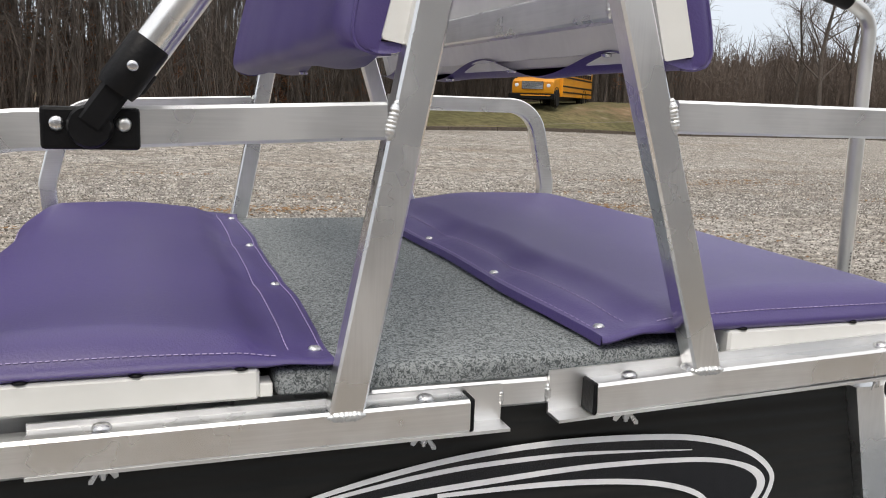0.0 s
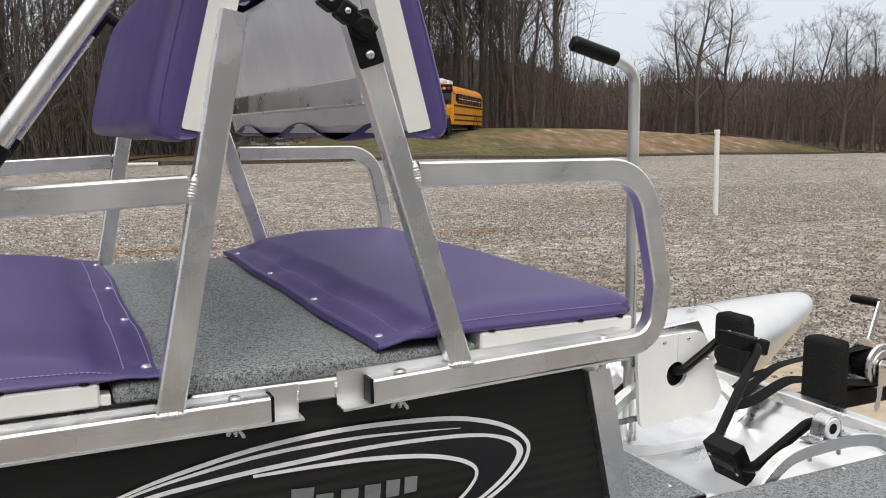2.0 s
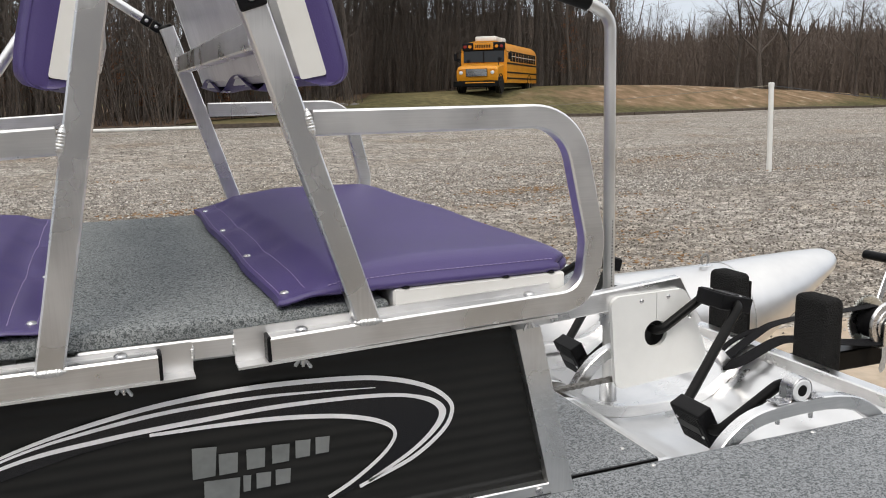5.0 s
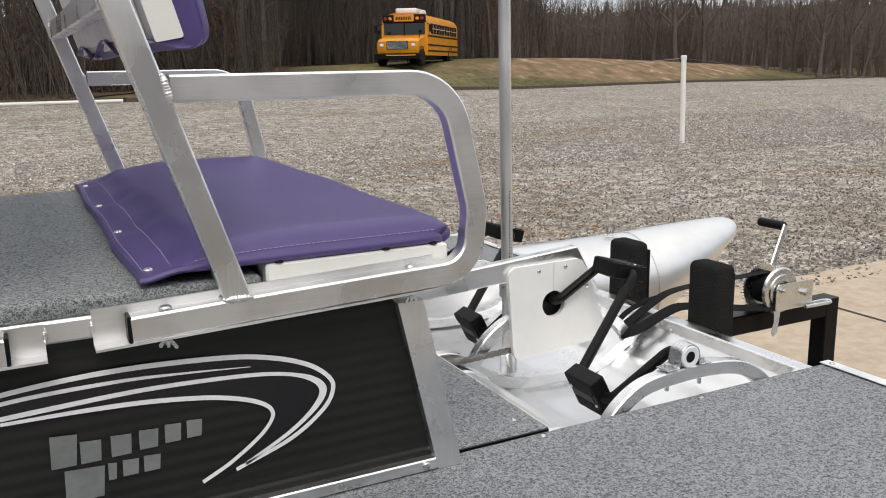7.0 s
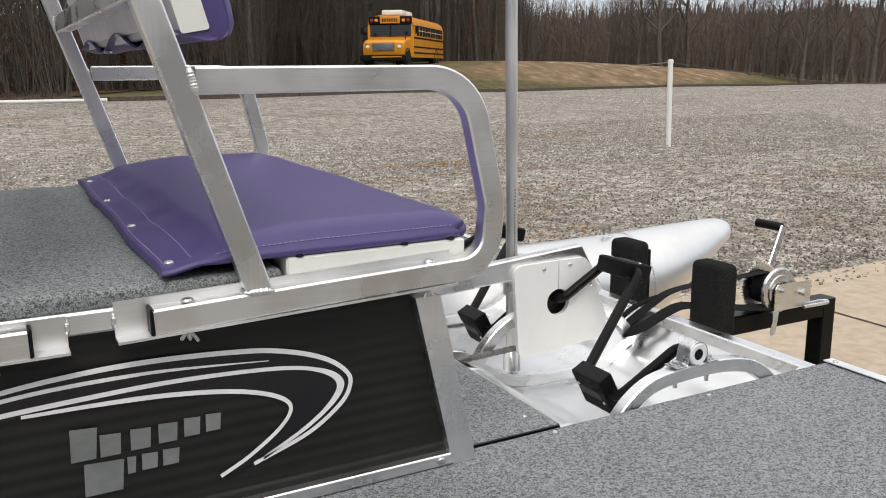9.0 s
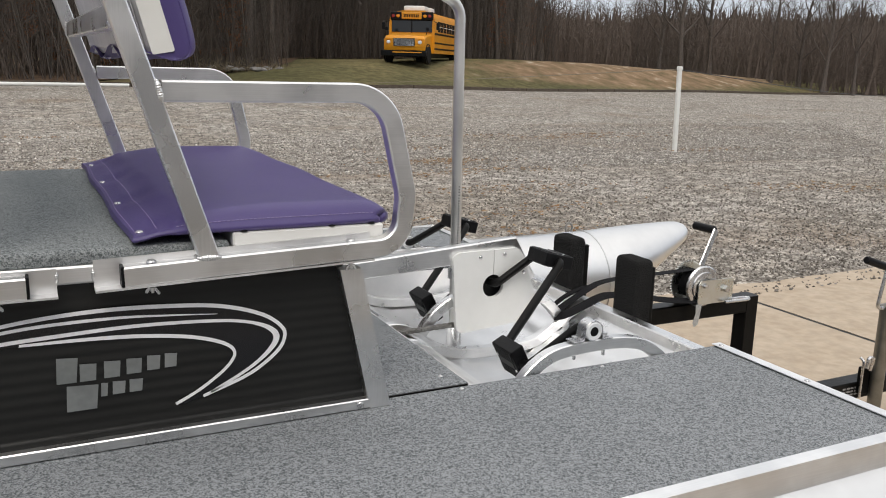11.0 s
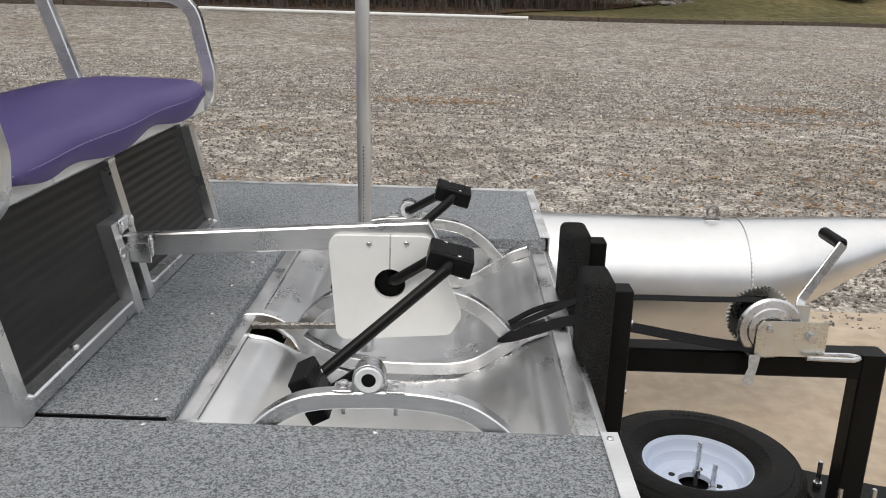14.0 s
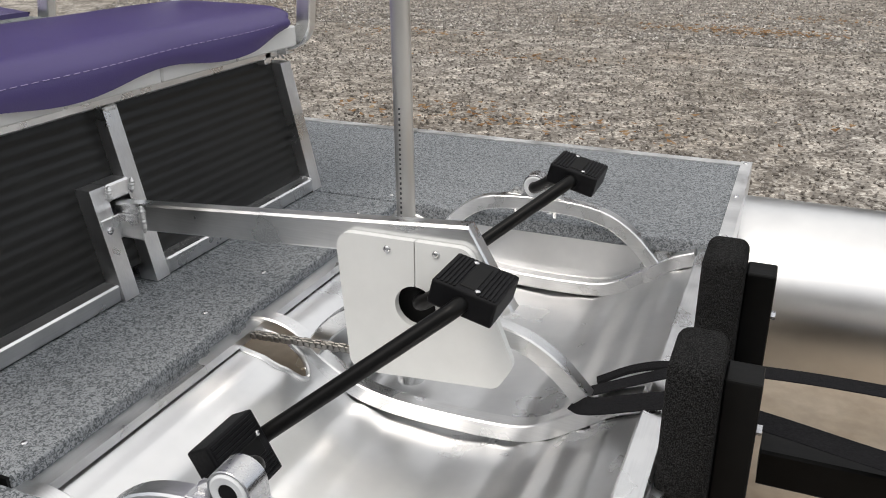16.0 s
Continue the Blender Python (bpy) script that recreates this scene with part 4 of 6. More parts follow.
for x, d in ((SX1, -1), (SX0, 1)):
    for a, b in ((SN + 0.036, 1.236), (1.349, SF - 0.036)):
        seat_part("bottom_rail", box((min(x, x + d * 0.032), a, DECK + 0.0015), (max(x, x + d * 0.032), b, DECK + 0.030), 0.003, 1), ALU_Y)
        seat_part("front_panel", corrugated(a if a < 1 else 1.349, a if a < 1 else 1.349, b if a > 1 else 1.318, b if a > 1 else 1.318, DECK + 0.03, TOP + 0.004, lambda w, z, q: (lean_x(x, d, z) + d * 0.022 - d * q, w, z), 14, 0.0006), PANEL, "glossy black corrugated panel", True)
        weld_bead((x - d * 0.001, a + 0.004 if a < 1 else b - 0.004, DECK + 0.028), (x + d * 0.03, a + 0.004 if a < 1 else b - 0.004, DECK + 0.030), 0.004, seat, 5).matrix_parent_inverse = sinv
        pan_head((lean_x(x, d, DECK + 0.03) + d * 0.012, (a + b) / 2 - 0.02, DECK + 0.030), 0.008, seat).matrix_parent_inverse = sinv
    post = [(lean_x(x, d, DECK), DECK + 0.001), (lean_x(x, d, TOP), TOP), (lean_x(x, d, TOP) + d * 0.034, TOP), (lean_x(x, d, DECK) + d * 0.034, DECK + 0.001)]
    seat_part("centre_post", plate(post, 1.318, 1.349), ALU_V)
    seat_part("top_cross_rail", box((min(lean_x(x, d, TOP), lean_x(x, d, TOP) + d * 0.034), SN + 0.0365, TOP + 0.0003), (max(lean_x(x, d, TOP), lean_x(x, d, TOP) + d * 0.034), SF - 0.0365, TOP + 0.024), 0.003, 1), ALU_Y)
    weld_bead((lean_x(x, d, TOP) - d * 0.001, 1.320, TOP - 0.002), (lean_x(x, d, TOP) - d * 0.001, 1.347, TOP - 0.002), 0.0045, seat, 6).matrix_parent_inverse = sinv
# short post and bridge that carry the beam
short = [(SX1 + 0.006, DECK + 0.001), (lean_x(SX1, -1, 0.878) + 0.006, 0.878), (lean_x(SX1, -1, 0.878) - 0.034, 0.878), (SX1 - 0.034, DECK + 0.001)]
seat_part("beam_post", plate(short, 1.2365, 1.268), ALU_V)
seat_part("beam_bridge", box((lean_x(SX1, -1, 0.85) - 0.030, 1.268, 0.851), (lean_x(SX1, -1, 0.85) + 0.004, 1.318, 0.879), 0.003, 1), ALU)
for y in (1.268, 1.318):
    weld_bead((lean_x(SX1, -1, 0.85) + 0.006, y, 0.853), (lean_x(SX1, -1, 0.85) + 0.008, y, 0.878), 0.0045, seat, 6).matrix_parent_inverse = sinv

# bench top: carpeted middle, white planks under the cushions
BT = 1.036
seat_part("bench_top", box((0.112, EN + 0.034, BT - 0.026), (0.598, EF - 0.032, BT), 0.009, 3), BENCH_CARPET, "grey-green carpeted board between the cushions")
for x0, x1 in ((0.602, 0.868), (-0.152, 0.098)):
    for i in range(5):
        a = EN + 0.030 + i * (EF - EN - 0.060) / 5
        b = EN + 0.030 + (i + 1) * (EF - EN - 0.060) / 5
        seat_part("plank", box((x0, a + 0.001, TOP + (0.0245 if x0 > 0.5 else 0.0270)), (x1, b - 0.001, 1.049 if x0 > 0.5 else 1.0410), 0.003, 1), WHITE_PVC, "white extruded plank")
seat_part("plank_lug", box((0.098, EN + 0.034, 1.013), (0.110, EN + 0.058, 1.026), 0.001, 1), WHITE_PVC)

# brackets along the near and far side that carry the arm frames
for y, s in ((EN, -1), (EF, 1)):
    a = y + 0.043 if s < 0 else y - 0.043
    seat_part("side_bar", box((0.2, a - 0.0125, 0.984), (0.52, a + 0.0125, 1.012), 0.003, 1), TRIM, "aluminium bar on the bench side")
    for x0, x1 in ((-0.094, 0.334), (0.386, 0.840)):
        q = a + s * 0.0125
        top = 1.0095 if x0 < 0 else 1.016
        L = [(q, 0.970), (q, top), (q + s * 0.003, top), (q + s * 0.003, 0.9732), (q + s * 0.029, 0.9732), (q + s * 0.029, 0.970)]
        bm = plate(L, x0, x1, axis="x")
        for v in bm.verts:
            v.co.z += (0.0005 + 0.006 * (v.co.x - 0.29) if x1 < 0.36 else 0.0055 + 0.034 * (v.co.x - 0.43))
        seat_part("angle_bracket", bm, TRIM, "welded aluminium angle bracket")
    for x in (0.334, 0.386):
        weld_bead((x, a + s * 0.013, 0.986), (x, a + s * 0.013, 1.006), 0.003, seat, 5).matrix_parent_inverse = sinv

# decal on the near side panel: swoosh of pale bands round black, and a row of plain bars
def decal(name, pts, mat, depth, label=""):
    pts = [(0.29 + (x - 0.29) * 1.025, 0.93 + (z - 0.93) * 1.04) for x, z in pts]
    bm = plate(pts, SN + 0.0135 - depth, SN + 0.0137 - depth + 0.0003)
    return seat_part(name, bm, mat, label)


def band(path, widths, n=8):
    """Outline of a curved stripe of changing width."""
    c = smooth_path([(x, 0, z) for x, z in path], n)
    m = len(c)
    left, right = [], []
    for i, p in enumerate(c):
        t = (c[min(m - 1, i + 1)] - c[max(0, i - 1)]).normalized()
        k = i / (m - 1) * (len(widths) - 1)
        j = min(len(widths) - 2, int(k))
        w = (widths[j] + (widths[j + 1] - widths[j]) * (k - j)) / 2
        nrm = Vector((-t.z, 0, t.x))
        left.append((p.x + nrm.x * w, p.z + nrm.z * w))
        right.append((p.x - nrm.x * w, p.z - nrm.z * w))
    return left + right[::-1]


outer_edge = [(0.02, 0.862), (0.127, 0.898), (0.21, 0.917), (0.30, 0.930), (0.411, 0.935), (0.533, 0.929), (0.597, 0.918), (0.646, 0.900), (0.674, 0.878), (0.679, 0.859), (0.664, 0.834), (0.617, 0.802), (0.541, 0.775)]
inner_up = [(0.02, 0.850), (0.125, 0.884), (0.226, 0.896), (0.333, 0.902), (0.449, 0.905), (0.575, 0.899), (0.637, 0.886), (0.664, 0.866), (0.655, 0.842), (0.617, 0.812), (0.554, 0.780)]
inner_low = [(0.276, 0.893), (0.37, 0.892), (0.448, 0.888), (0.522, 0.878), (0.574, 0.862), (0.594, 0.843), (0.579, 0.818), (0.537, 0.788), (0.497, 0.768)]
dec_black = [(v.x, v.z) for v in smooth_path([(x, 0, z) for x, z in outer_edge], 6)] + [(0.505, 0.764)] + [(v.x, v.z) for v in smooth_path([(x, 0, z) for x, z in inner_low[::-1]], 6)] + [(0.2, 0.884), (0.02, 0.846)]
decal("decal_field", dec_black, DECAL_BLACK, 0.0000, "black field of the swoosh decal")
decal("decal_stripe", band(outer_edge, [0.002, 0.0055, 0.0065, 0.0065, 0.006, 0.006, 0.005]), DECAL_WHITE, 0.0007, "silver-white swoosh stripe")
decal("decal_stripe", band([(0.02, 0.857), (0.126, 0.893), (0.21, 0.909), (0.30, 0.919), (0.41, 0.921), (0.49, 0.917), (0.568, 0.911)], [0.002, 0.003, 0.005, 0.005, 0.003, 0.0008]), DECAL_WHITE, 0.0007, "silver-white swoosh stripe")
decal("decal_stripe", band(inner_up, [0.002, 0.0055, 0.006, 0.0055, 0.005, 0.011, 0.006, 0.004]), DECAL_WHITE, 0.0007, "silver-white swoosh stripe")
decal("decal_stripe", band(inner_low, [0.004, 0.006, 0.006, 0.006, 0.005, 0.005, 0.005]), DECAL_WHITE, 0.0007, "silver-white swoosh stripe")
for x, w, z, h in ((0.322, 0.031, 0.826, 0.041), (0.355, 0.026, 0.826, 0.028), (0.390, 0.026, 0.827, 0.027), (0.423, 0.025, 0.829, 0.025), (0.454, 0.022, 0.831, 0.024), (0.481, 0.021, 0.832, 0.023),
                   (0.334, 0.046, 0.780, 0.041), (0.384, 0.012, 0.798, 0.022), (0.401, 0.021, 0.799, 0.021), (0.426, 0.022, 0.799, 0.021)):
    lean = 0.004 if h > 0.035 else 0.002
    decal("decal_bar", [(x + 0.001, z), (x + w - 0.002, z), (x + w - 0.002 + lean, z + h * 0.94), (x + 0.001 + lean * 0.4, z + h)], DECAL_GREY, 0.0005)

# ---- arm frames with legs that carry the backrests ----
def seat_frame(front):
    """One welded frame: two A-legs, bent arm tubes on both sides, one cross bar."""
    name = "front_arm_frame" if front else "rear_arm_frame"
    ob = thing(name, "welded aluminium seat frame with bent armrests and a cross bar", "seat frame", (SM, 1.308, 0.968), group="arm frames of the bench")
    inv = Matrix.Translation(-ob.location)

    def put(nm, bm, mat, label="", smooth=False):
        o = part(nm, bm, mat, ob, label, smooth)
        o.matrix_parent_inverse = inv
        return o

    def mx(x):
        return x if front else 2 * 0.360 - x

    d = 1 if front else -1
    zr, za = (0.9955, 1.2770) if front else (0.9905, 1.2660)   # centre lines of lower rail and arm
    for y, s in ((0.783, -1), (1.850, 1)):
        # lower rail, bend, arm: one bent tube
        tip = 0.0 if front else -0.017
        pts = [(mx(0.428), y, zr - 0.001), (mx(0.60), y, zr + (0.006 if front else -0.0025)), (mx(0.893), y, zr + (0.016 if front else -0.0050)), (mx(0.902), y, 1.10), (mx(0.862), y, za + tip), (mx(0.4955 if front else 0.516), y, za)]
        if s > 0 and front:
            pts = [(p[0] - (0.026 if p[0] > 0.7 else 0.0), p[1], p[2] + (0.004 if p[2] > 1.2 else 0.0)) for p in pts]
        pts = fillet(pts, 0.075, 10)
        put("arm_tube", sweep(pts, rect_profile(0.026, 0.0325, 0.0028, 2), side=(0, 1, 0)), ALU, "bent rectangular aluminium armrest tube", True)
        put("end_cap", box((min(mx(0.4235), mx(0.4285)), y - 0.0132, zr - 0.0170), (max(mx(0.4235), mx(0.4285)), y + 0.0132, zr + 0.0166), 0.0015, 1), BLACK_PLASTIC, "black plastic tube cap")
        # leg leaning to the middle
        a, b = Vector((mx(0.558 if front else 0.548), y, zr + (0.0205 if front else 0.0095))), Vector((mx(0.414 if front else 0.456), y, 1.470))
        put("leg", sweep([a, b], rect_profile(0.026, 0.0325, 0.0025, 2), side=(0, 1, 0)), ALU_V, "straight rectangular aluminium leg", True)
        k = (za - a.z) / (b.z - a.z)
        xm = a.x + (b.x - a.x) * k
        weld_bead((xm + d * 0.020, y + s * 0.012, za - 0.017), (xm + d * 0.012, y + s * 0.012, za + 0.018), 0.0042, ob, 10).matrix_parent_inverse = inv
        weld_bead((a.x - 0.018, y + s * 0.012, a.z), (a.x + 0.018, y + s * 0.012, a.z), 0.0042, ob, 9).matrix_parent_inverse = inv
        weld_bead((a.x - d * 0.018, y + s * 0.012, a.z), (a.x - d * 0.018, y - s * 0.010, a.z), 0.004, ob, 5).matrix_parent_inverse = inv
        for x, zz in ((0.470, zr + (0.0175 if front else 0.0152)), (0.800, zr + 0.0285) if front else (0.755, zr + 0.0128)):
            pan_head((mx(x), y, zz), 0.0085, ob, name="oval_bolt").matrix_parent_inverse = inv
            wing_nut((mx(x), y, zr - 0.0225 + ((0.011 if front else -0.001) if x > 0.7 else 0)), ob, 25 if x > 0.7 else -40).matrix_parent_inverse = inv
    for z in (1.385,):
        x = mx(0.441 if front else 0.468)
        put("cross_bar", sweep([(x, 0.796, z), (x, 1.837, z)], rect_profile(0.026, 0.036, 0.0025, 2), side=(1, 0, 0)), ALU_Y, "rectangular aluminium cross bar", True)
        weld_bead((x - 0.012, 0.798, z - 0.018), (x - 0.012, 0.798, z + 0.018), 0.004, ob, 7).matrix_parent_inverse = inv
        weld_bead((x - 0.012, 1.835, z - 0.018), (x - 0.012, 1.835, z + 0.018), 0.004, ob, 7).matrix_parent_inverse = inv
    return ob


seat_frame(True)
seat_frame(False)


# ---- cushions ----
def seat_cushion(front):
    """Purple vinyl seat pad: a snapped flap on the inner side, a crowned pad, a scalloped front lip."""
    d = 1 if front else -1
    x_in, x_out = (0.446, 0.888) if front else (0.168, -0.195)
    ya, yb = 0.802, 1.806
    base = 1.057 if front else 1.046
    SNAPS = (0.032, 0.325, 0.62, 0.93)
    L = abs(x_out - x_in)
    ob = thing("seat_cushion", "purple vinyl seat cushion snapped onto white planks", "cushion", ((x_in + x_out) / 2, 1.302, base), group="seat cushions of the bench")
    inv = Matrix.Translation(-ob.location)

    def surf(u, v):
        """u: metres from the inner edge, v: 0..1 along the bench."""
        y = ya + (yb - ya) * v
        ey = min(y - ya, yb - y)
        fr = L - u
        flap = 0.040
        rise_in = step((u - flap + 0.004 * math.sin(v * 21 + 1)) / 0.050) * 0.55 + 0.45 * step((u - flap) / 0.17)
        rise_end = math.sin(math.pi / 2 * min(1.0, ey / 0.045)) ** 0.75
        rise_fr = math.sin(math.pi / 2 * min(1.0, fr / 0.050)) ** 0.75
        pad = 0.022 * rise_in * (0.15 + 0.85 * rise_end) * (0.15 + 0.85 * rise_fr)
        crown = 0.014 * math.sin(math.pi * min(1, max(0, (u - flap) / (L - flap)))) ** 0.8 * math.sin(math.pi * v) ** 0.6
        # the cover is drawn down at each snap and bulges between them
        pull = max(math.exp(-((v - k) / 0.045) ** 2) for k in SNAPS)
        puck = 0.0012 * noise.noise((u * 6, v * 5, 7 if front else 2)) * rise_in
        puck += (0.0052 * (1 - pull) - 0.0010) * math.exp(-((u - 0.030) / 0.022) ** 2) * min(1.0, ey / 0.05)
        puck -= 0.0030 * pull * math.exp(-((u - 0.060) / 0.020) ** 2)
        drop = 0.55 * (base + 0.0025 - 1.0385) * step((0.062 - u) / 0.062)
        wob = (0.0045 * math.sin(v * 15 + 0.7) - 0.004 * (1 - pull)) * math.exp(-u / 0.02) + 0.009 * math.sin(v * 17) * math.exp(-fr / 0.03)
        z = base - drop + pad + crown * rise_in + puck + 0.005 + (0.006 * v * rise_in if front else 0.0)
        lip = 0.003 * (1 - step(fr / 0.030)) + 0.003 * (1 - step(ey / 0.02)) * rise_in
        x = x_in + d * (u + wob * 0.6)
        # pull the corners in to round them
        corner = 0.055
        cy = max(0.0, corner - ey)
        cx = max(0.0, corner - fr)
        over = math.hypot(cx, cy) - corner
        if cx > 0 and cy > 0 and over > 0:
            x -= d * over * cx / corner
            y += (over * cy / corner) * (1 if v < 0.5 else -1)
        return Vector((x, y, z - lip))

    bm = bmesh.new()
    us = [L * k for k in np.concatenate((np.linspace(0, 0.22, 24)[:-1], np.linspace(0.22, 0.86, 26)[:-1], np.linspace(0.86, 1, 16)))]
    vs = list(np.concatenate((np.linspace(0, 0.06, 16)[:-1], np.linspace(0.06, 0.94, 90)[:-1], np.linspace(0.94, 1, 16))))
    NU, NV = len(us) - 1, len(vs) - 1
    g = [[bm.verts.new(surf(u, v)) for u in us] for v in vs]
    for j in range(NV):
        for i in range(NU):
            bm.faces.new((g[j][i], g[j][i + 1], g[j + 1][i + 1], g[j + 1][i]))
    # rolled skirt hanging from the front and both ends
    rim_verts = [g[0][i] for i in range(NU + 1)] + [g[j][NU] for j in range(1, NV + 1)] + [g[NV][i] for i in range(NU - 1, -1, -1)]
    mid = Vector(((x_in + x_out) / 2, 1.302, 0))
    prev = rim_verts
    for k, (off, down) in enumerate(((0.004, 0.004), (0.005, 0.012), (0.001, 0.019), (-0.018, 0.020))):
        ring = []
        for n_, v in enumerate(rim_verts):
            o = Vector((v.co.x - mid.x, v.co.y - mid.y, 0))
            o = Vector((o.x if abs(o.x) > 0.17 else 0, o.y if abs(o.y) > 0.47 else 0, 0))
            o = o.normalized() if o.length else o
            fr = abs(v.co.x - x_in) / L
            sc = 0.46 + 0.16 * step((fr - 0.10) / 0.12) + (1.25 + 0.40 * math.sin(v.co.y * 17.0)) * step((fr - 0.9) / 0.1) * (0.15 + 0.85 * step((min(v.co.y - ya, yb - v.co.y) - 0.02) / 0.16))
            if not front:
                sc *= 0.72
            ring.append(bm.verts.new((v.co.x + o.x * off, v.co.y + o.y * off, v.co.z - down * sc)))
        for i in range(len(prev) - 1):
            bm.faces.new((prev[i], prev[i + 1], ring[i + 1], ring[i]))
        prev = ring
    inner_edge = [g[j][0] for j in range(NV + 1)]
    low = [bm.verts.new(v.co + Vector((-d * 0.002, 0, -0.010))) for v in inner_edge]
    for i in range(NV):
        bm.faces.new((inner_edge[i], inner_edge[i + 1], low[i + 1], low[i]))
    pad = part("vinyl_cover", bm, PURPLE, ob, "smooth purple vinyl cover", 60)
    pad.matrix_parent_inverse = inv
    # piping and stitch lines
    run = [surf(L - 0.002, j / 60) + Vector((d * 0.0045, 0, -0.006)) for j in range(2, 59)]
    for path, nm in (([surf(0.040, j / 80) + Vector((0, 0, 0.0006)) for j in range(2, 79)], "inner"), ([surf(0.006, j / 80) + Vector((0, 0, 0.0006)) for j in range(2, 79)], "edge"), (run, "front"), ([surf(L * i / 60, 0.0045) + Vector((0, -0.0006, 0.0006)) for i in range(9, 56)], "end")):
        bmx = bmesh.new()
        for a, b in zip(path[::1], path[1::1]):
            c1, c2 = a.lerp(b, 0.1), a.lerp(b, 0.75)
            if (c2 - c1).length > 0.001:
                sweep([c1, c2], [(0.0007, 0), (0, 0.0006), (-0.0007, 0), (0, -0.0006)], bm=bmx)
        part("stitching", bmx, STITCH, ob, "pale stitching").matrix_parent_inverse = inv
    for v in SNAPS:
        p = surf(0.013, v)
        pan_head((p.x, p.y, p.z), 0.0064, ob, "z", name="snap").matrix_parent_inverse = inv
    for x in (0.6205, 0.7725, 0.846) if front else (0.082, -0.007, -0.098):
        o = pan_head((x, ya + 0.0015, 1.0490 if front else 1.0410), 0.0062, ob, "z", BLACK_PLASTIC, "snap")
        o.matrix_parent_inverse = inv
    return ob


seat_cushion(True)
seat_cushion(False)


def back_cushion(front):
    """Backrest: white plank board on the legs with a padded purple vinyl cover snapped round it."""
    d = 1 if front else -1
    ob = thing("backrest", "purple vinyl padded backrest on a white board", "backrest", (0.36 + d * 0.12, 1.307, 1.33), group="backrests of the bench")
    inv = Matrix.Translation(-ob.location)
    mx = (lambda x: x) if front else (lambda x: 0.72 - x)
    slope = -0.27 if front else -0.25
    z0, z1 = 1.330, 1.560

    def px(z, off):
        return mx(0.486 + slope * (z - z0) * 1.0 + off)

    ya, yb = 0.786, 1.830
    out = round_outline([(px(z0, 0), z0), (px(z0, 0.033), z0 + 0.006), (px(z1, 0.033), z1 + 0.006), (px(z1, 0), z1)], 0.003, 2)
    part("board", plate(out, ya, yb), WHITE_PVC, ob, "white extruded plank").matrix_parent_inverse = inv
    # pad: rounded slab with soft edges, wrapped a little round the board
    NU = 44
    bm = bmesh.new()
    vb = list(np.concatenate((np.linspace(0, 0.045, 16)[:-1], np.linspace(0.045, 0.955, 71)[:-1], np.linspace(0.955, 1, 16))))
    NV = len(vb) - 1
    ends = [(-0.010, z0 + 0.004), (0.02, z0 - 0.006), (0.05, z0 - 0.005), (0.075, z0 + 0.003), (0.086, z0 + 0.03), (0.088, (z0 + z1) / 2), (0.082, z1 - 0.02), (0.068, z1 + 0.012), (0.045, z1 + 0.022), (0.018, z1 + 0.020), (-0.010, z1 + 0.008)]
    prof = [(p.x, p.y) for p in smooth_path([(a, b, 0) for a, b in ends], 6)]

    def surf(a, v):
        # a runs round the section from the lower back lip over the face to the upper back lip
        k = a * (len(prof) - 1)
        i = min(len(prof) - 2, int(k))
        o = prof[i][0] + (prof[i + 1][0] - prof[i][0]) * (k - i)
        z = prof[i][1] + (prof[i + 1][1] - prof[i][1]) * (k - i)
        y = ya + 0.002 + (yb - ya - 0.004) * v
        ey = min(v, 1 - v) * (yb - ya)
        e = math.sqrt(max(0.0, 1 - (1 - min(1, ey / 0.036)) ** 2))
        o = 0.033 + (o - 0.033) * (0.34 + 0.46 * e) if o > 0.033 else o
        wave = 0.014 * math.sin(v * 16 + 0.6) * step(min(v, 1 - v) / 0.12) * (1 - step(a / 0.16)) + 0.006 * math.sin(v * 30 + 1) * step((a - 0.86) / 0.14)
        o += 0.003 * noise.noise((a * 5, v * 9, 3))
        return Vector((px(z, o), y, z + wave))

    g = [[bm.verts.new(surf(i / NU, v)) for i in range(NU + 1)] for v in vb]
    for j in range(NV):
        for i in range(NU):
            bm.faces.new((g[j][i], g[j][i + 1], g[j + 1][i + 1], g[j + 1][i]))
    for j, s in ((0, 1), (NV, -1)):
        ring = [bm.verts.new(v.co.lerp(Vector((px(v.co.z, 0.0335), v.co.y, v.co.z)), 1.0) + Vector((0, 0.002 * s, 0))) for v in g[j]]
        for i in range(NU):
            bm.faces.new((g[j][i], g[j][i + 1], ring[i + 1], ring[i]))
    part("vinyl_cover", bm, PURPLE, ob, "padded purple vinyl cover", 50).matrix_parent_inverse = inv
    for j in (0, NV):
        path = [g_.copy() for g_ in (surf(i / 40, 0.004 if j == 0 else 0.996) for i in range(4, 37))]
        part("piping", sweep(path, round_profile(0.0019, 6)), PURPLE, ob, "purple piping", True).matrix_parent_inverse = inv
    for v in (0.1, 0.35, 0.6, 0.85):
        part("snap", lathe([(0.0075, 0), (0.006, -0.003), (0, -0.003)], "z", surf(0.02, v) + Vector((0, 0, -0.001)), 10), ZINC, ob, smooth=True).matrix_parent_inverse = inv
    # protective film on the back of the board, between the legs
    film = [(px(z0 + 0.012, -0.003), z0 + 0.012), (px(z1 - 0.01, -0.003), z1 - 0.01), (px(z1 - 0.01, -0.0012), z1 - 0.01), (px(z0 + 0.012, -0.0012), z0 + 0.012)]
    part("board_film", plate(film, ya + 0.045, yb - 0.045), BOARD_BACK, ob, "grey plastic film on the board's back").matrix_parent_inverse = inv
    return ob


back_cushion(True)
back_cushion(False)

